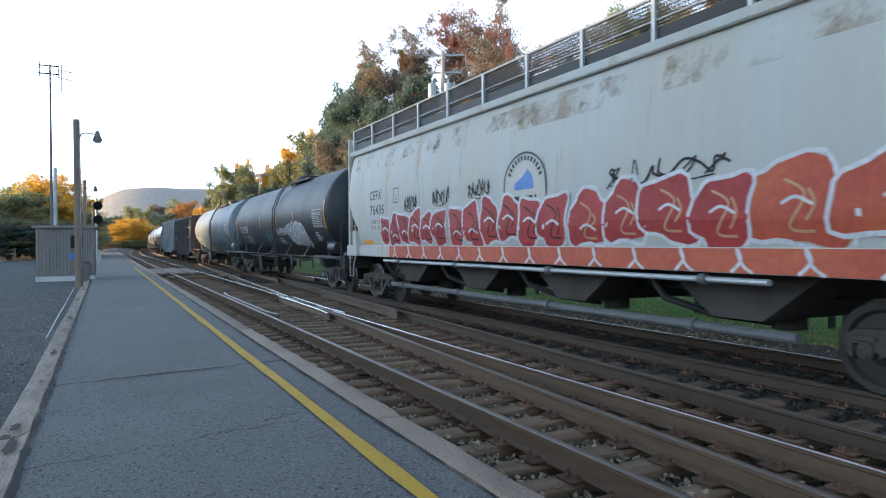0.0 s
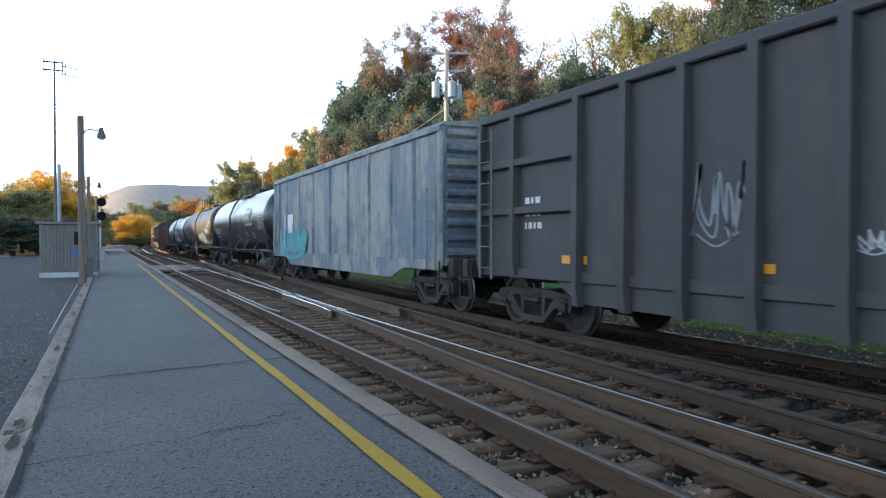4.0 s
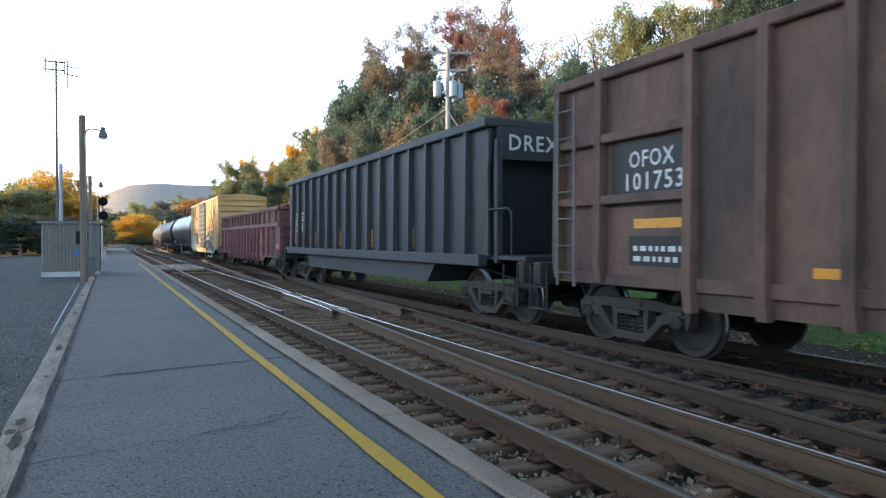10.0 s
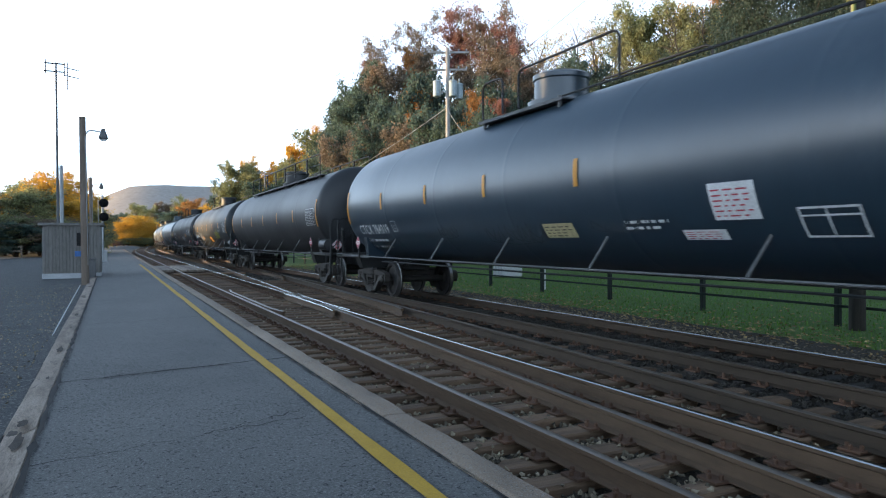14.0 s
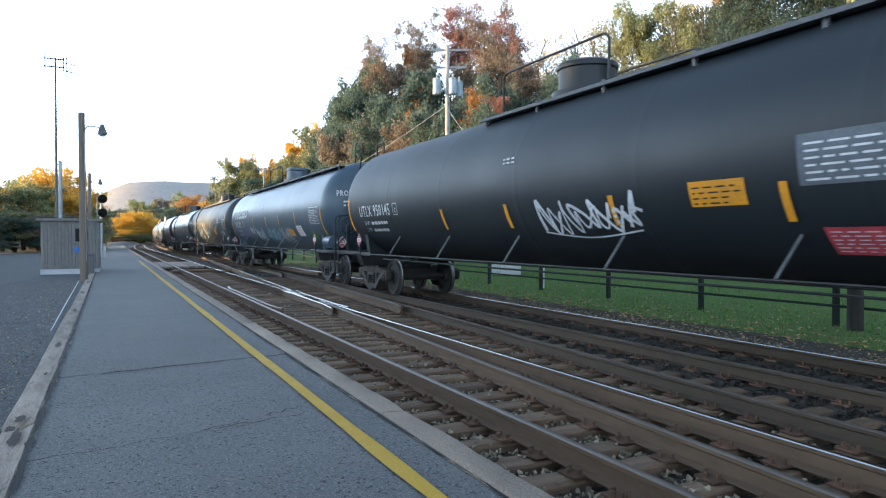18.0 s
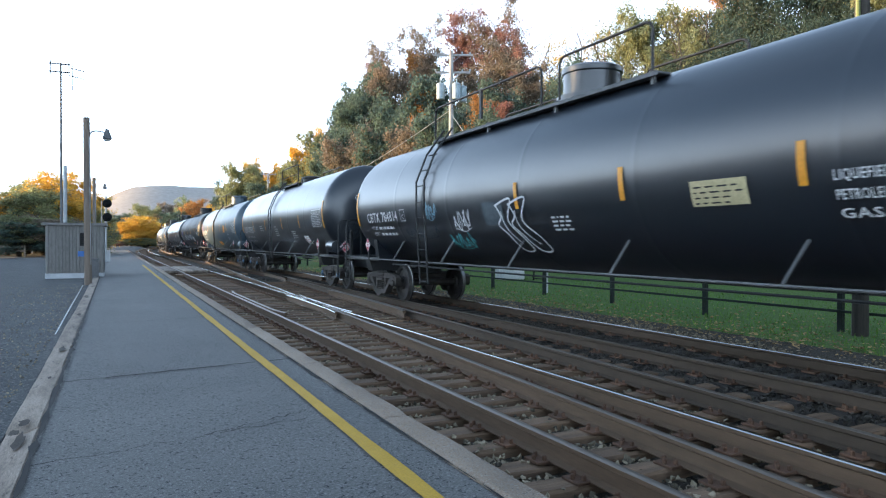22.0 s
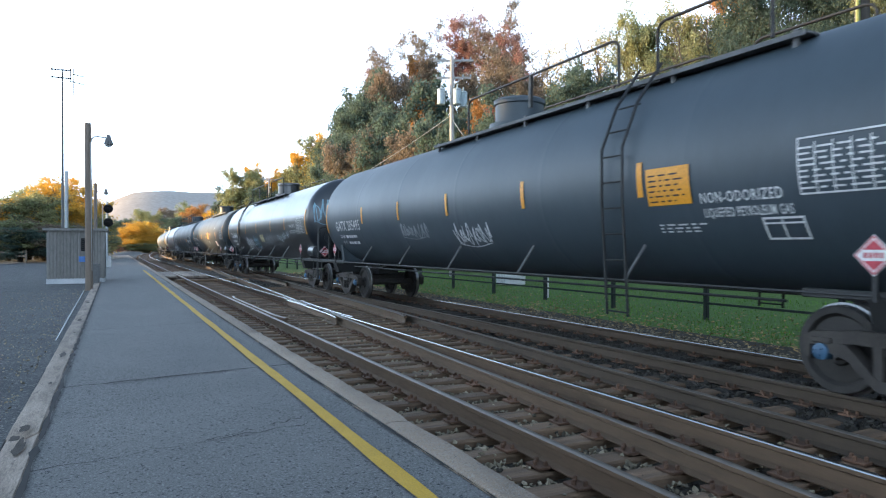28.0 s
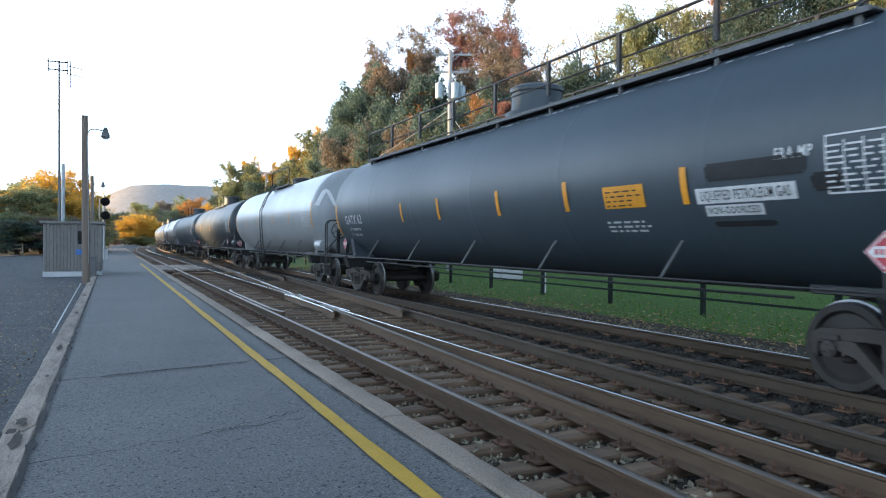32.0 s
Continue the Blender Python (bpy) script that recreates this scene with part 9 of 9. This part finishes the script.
for row in (
    # the wooded bank beyond the train, from far to near
    ("olive", 1, 452, 306, 116, 60), ("green", 0, 436, 300, 116, 50), ("gold", 0, 482, 300, 112, 50), ("olive", 0, 590, 240, 96, 60), ("green", 1, 560, 262, 90, 60), ("olive", 1, 505, 300, 104, 70), ("green", 0, 480, 325, 100, 80),
    ("olive", 0, 408, 292, 112, 62), ("gold", 0, 432, 286, 118, 40), ("green", 1, 395, 325, 125, 60), ("olive", 1, 425, 318, 110, 60), ("thin", 0, 470, 302, 118, 55), ("gold", 1, 497, 290, 110, 60), ("olive", 0, 515, 285, 105, 60),
    ("olive", 0, 550, 240, 98, 90), ("gold", 1, 535, 255, 104, 60), ("olive", 1, 575, 256, 92, 80), ("gold", 0, 568, 232, 100, 60),
    # a dark wall of leaves, and the trees that stand out of it
    ("green", 0, 605, 190, 86, 70), ("green", 1, 622, 142, 80, 80), ("green", 0, 650, 128, 76, 110), ("clump", 1, 668, 78, 78, 72), ("red", 1, 660, 108, 80, 40), ("brown", 0, 700, 128, 74, 90), ("orange", 1, 720, 98, 78, 55), ("clump", 1, 740, 50, 80, 62), ("brown", 1, 742, 92, 76, 60),
    ("green", 1, 700, 165, 66, 120), ("green", 0, 770, 150, 64, 130), ("orange", 0, 752, 172, 62, 60), ("clump", 0, 806, 10, 78, 84), ("red", 1, 812, 62, 76, 42), ("clump", 0, 850, 36, 74, 60), ("clump", 1, 880, 34, 74, 100), ("clump", 0, 905, 40, 72, 70), ("brown", 1, 872, 92, 68, 90), ("brown", 0, 830, 130, 62, 80),
    ("red", 0, 925, 130, 62, 50), ("green", 0, 850, 160, 56, 130), ("brown", 1, 920, 120, 60, 80), ("green", 1, 935, 165, 54, 110), ("thin", 0, 950, 55, 74, 75), ("thin", 0, 965, 80, 70, 60), ("thin", 1, 985, 100, 64, 70), ("bare", 0, 962, 92, 56, 40), ("bare", 0, 1019, 26, 60, 70), ("bare", 0, 1000, 60, 66, 60), ("thin", 0, 1045, 30, 66, 70), ("bare", 0, 1048, 40, 62, 60),
    ("green", 0, 1000, 135, 52, 100), ("green", 1, 1038, 108, 50, 110), ("thin", 1, 1080, 12, 62, 90), ("thin", 1, 1105, 0, 58, 100), ("olive", 1, 1130, 30, 56, 100), ("thin", 1, 1165, -15, 56, 110), ("olive", 0, 1195, 25, 54, 110), ("thin", 0, 1225, -25, 62, 100), ("bare", 0, 1190, 10, 50, 60), ("bare", 0, 1240, -5, 48, 60),
    ("dense", 0, 1100, 130, 48, 120), ("dense", 1, 1175, 110, 46, 130), ("olive", 1, 1245, 55, 48, 110), ("orange", 0, 1290, -30, 60, 70), ("dense", 0, 1300, 20, 46, 130), ("dense", 1, 1340, -40, 44, 170), ("dense", 0, 1410, -70, 42, 170), ("dense", 1, 1480, -60, 42, 160), ("dense", 0, 1450, 20, 36, 150), ("dense", 1, 1360, 50, 38, 140), ("olive", 0, 1575, -50, 36, 110), ("dense", 1, 1600, -90, 38, 180), ("dense", 0, 1700, -90, 36, 200), ("olive", 0, 1820, -90, 36, 220),
    # undergrowth along the bank's foot
    ("green", 1, 590, 205, 84, 60), ("green", 0, 612, 178, 78, 80), ("green", 1, 645, 165, 72, 100), ("green", 0, 690, 195, 64, 110), ("green", 0, 735, 180, 62, 110), ("green", 1, 800, 185, 58, 120), ("brown", 1, 640, 235, 60, 80), ("brown", 0, 760, 225, 52, 80),
    ("green", 0, 590, 235, 66, 70), ("brown", 0, 620, 250, 62, 90), ("green", 1, 660, 215, 58, 120), ("brown", 1, 715, 215, 54, 100), ("green", 0, 765, 205, 50, 120), ("orange", 1, 835, 175, 54, 60), ("green", 1, 815, 215, 46, 110), ("green", 1, 885, 200, 44, 130), ("red", 1, 880, 180, 50, 50),
    ("dense", 0, 960, 205, 40, 120), ("dense", 1, 1010, 225, 38, 90), ("dense", 0, 1060, 190, 40, 130), ("dense", 1, 1140, 180, 38, 150), ("dense", 1, 1225, 165, 34, 90), ("thin", 1, 1235, 160, 33, 70), ("dense", 0, 1290, 160, 36, 150), ("dense", 1, 1380, 150, 34, 150), ("thin", 1, 1440, 118, 30, 100), ("dense", 1, 1490, 160, 31, 140), ("olive", 0, 1570, 110, 30, 110), ("dense", 0, 1690, 100, 30, 220),
    # round the bend, and beyond it
    ("brown", 1, 200, 424, 222, 30), ("olive", 1, 222, 420, 224, 50), ("olive", 0, 250, 420, 226, 40), ("gold", 0, 204, 400, 236, 52), ("gold", 1, 224, 387, 238, 62), ("gold", 0, 246, 385, 236, 58), ("gold", 1, 264, 394, 234, 48), ("orange", 0, 190, 415, 232, 30), ("red", 0, 196, 425, 200, 22), ("gold", 1, 236, 408, 230, 60), ("gold", 0, 214, 414, 228, 50),
    ("green", 0, 205, 378, 380, 44), ("olive", 0, 232, 362, 400, 44), ("olive", 1, 258, 366, 390, 40), ("brown", 0, 285, 360, 390, 46), ("olive", 1, 315, 352, 370, 44), ("orange", 1, 342, 354, 350, 44), ("gold", 1, 362, 360, 330, 36), ("green", 1, 300, 372, 350, 60), ("brown", 1, 380, 372, 300, 60),
    # yard side; gold and olive leaf colours here also stand for low sunlight
    ("olive", 1, 85, 318, 100, 100), ("olive", 0, 50, 326, 98, 100), ("gold", 0, 118, 326, 102, 70), ("olive", 1, 15, 342, 96, 100), ("olive", 0, 100, 350, 90, 100), ("olive", 1, 40, 356, 88, 100), ("olive", 0, 120, 378, 84, 90), ("green", 0, 0, 385, 80, 110), ("gold", 1, 30, 350, 99, 60),
    ("gold", 0, 92, 312, 84, 110), ("olive", 0, 35, 338, 86, 120), ("gold", 1, 128, 345, 92, 90), ("olive", 1, 65, 335, 78, 110), ("gold", 1, 105, 356, 80, 90), ("olive", 1, 145, 372, 88, 80), ("olive", 0, 20, 382, 74, 130), ("brown", 1, 85, 384, 74, 130), ("olive", 1, 135, 392, 80, 100), ("gold", 0, -20, 345, 84, 90), ("green", 0, -70, 330, 80, 120), ("green", 1, 20, 395, 72, 110), ("green", 0, 70, 400, 74, 90), ("olive", 1, 150, 372, 110, 50), ("green", 1, 165, 388, 130, 40), ("olive", 0, 182, 395, 170, 30), ("green", 0, -160, 330, 78, 150), ("olive", 0, -260, 320, 76, 160),
):
    plant(*row)
# unseen trees added along the bank past the camera, to cut sky light there
for k in range(14):
    x, y = 22 + 20 * ((k * 7) % 11) / 11, -4 - 44 * k / 14
    o = copy_thing(KINDS[("green", "olive", "green", "brown")[k % 4], k % 2], pose(x, y, land(x, y), 0, 0, 40 * k))
    for c in o.children:
        c.scale = (1.5, 1.5, 1.7)
for src in KINDS.values():  # the patterns themselves stand nowhere
    for o in [*src.children_recursive, src]:
        bpy.data.objects.remove(o)

# lawn: blades, and fallen leaves along its edge
r = random.Random(8)
g = G()
for _ in range(16000):
    y = 2 + 40 * r.random() ** 1.3
    x = 11.2 + 7.5 * r.random() ** 1.2
    z = land(x, y)
    a, h, w = r.uniform(0, 6.3), r.uniform(0.04, 0.11), r.uniform(0.006, 0.014)
    dx, dy = math.cos(a) * w, math.sin(a) * w
    bx, by = r.uniform(-0.04, 0.04), r.uniform(-0.04, 0.04)
    g.add([(x - dx, y - dy, z - 0.01), (x + dx, y + dy, z - 0.01), (x + bx, y + by, z + h)], [(0, 1, 2)])
thing("grass", g, M["blade"], "short green lawn grass beyond the tracks", "grass", kind="stuff", smooth=False)
g = G()
for _ in range(6000):
    y = 3 + 45 * r.random() ** 1.2
    x = 10.7 + abs(r.gauss(0, 0.75)) + (r.random() * 4 if r.random() < 0.3 else 0)
    z = land(x, y) + 0.025 + r.uniform(0, 0.03)
    a, s = r.uniform(0, 6.3), r.uniform(0.018, 0.055)
    c, d = math.cos(a) * s, math.sin(a) * s
    g.add([(x - c, y - d, z), (x + d * 0.6, y - c * 0.6, z + r.uniform(0, 0.03)), (x + c, y + d, z + r.uniform(-0.01, 0.02)), (x - d * 0.6, y + c * 0.6, z)], [(0, 1, 2, 3)])
thing("fallen_leaves", g, M["fallen"], "yellow and brown fallen leaves along the lawn's edge", "leaves", kind="stuff", smooth=False)


# ---------------------------------------------------------------- what moves: the train, and the wheels under it
def gone(t):
    """Metres that the train has rolled by t seconds."""
    k = t / 32.0
    return 32.0 * (14.7265 * k + 0.5497 * k * k - 0.1229 * k ** 3)


def motions():
    for car, a, b in CARS:
        rows = []
        for k in range(0, 33):
            s = gone(k)
            x0, y0, _ = way(a - s, XT)
            x1, y1, _ = way(b - s, XT)
            rows.append((float(k), pose((x0 + x1) / 2, (y0 + y1) / 2, 0, 0, 0, math.degrees(-math.atan2(x1 - x0, y1 - y0)))))
        walk(car, rows)
    for side, axles in WHEELS.items():
        lead = axles[0]
        walk(lead, [(k / FPS, pose(0, side * AXLE, WHEEL_R, math.degrees(gone(k / FPS) / WHEEL_R))) for k in range(0, 32 * FPS + 1)])
        deed = lead.animation_data
        for w in axles[1:]:  # all axles turn alike
            w.rotation_mode = "QUATERNION"
            w.animation_data_create()
            w.animation_data.action = deed.action
            w.animation_data.action_slot = deed.action_slot


motions()
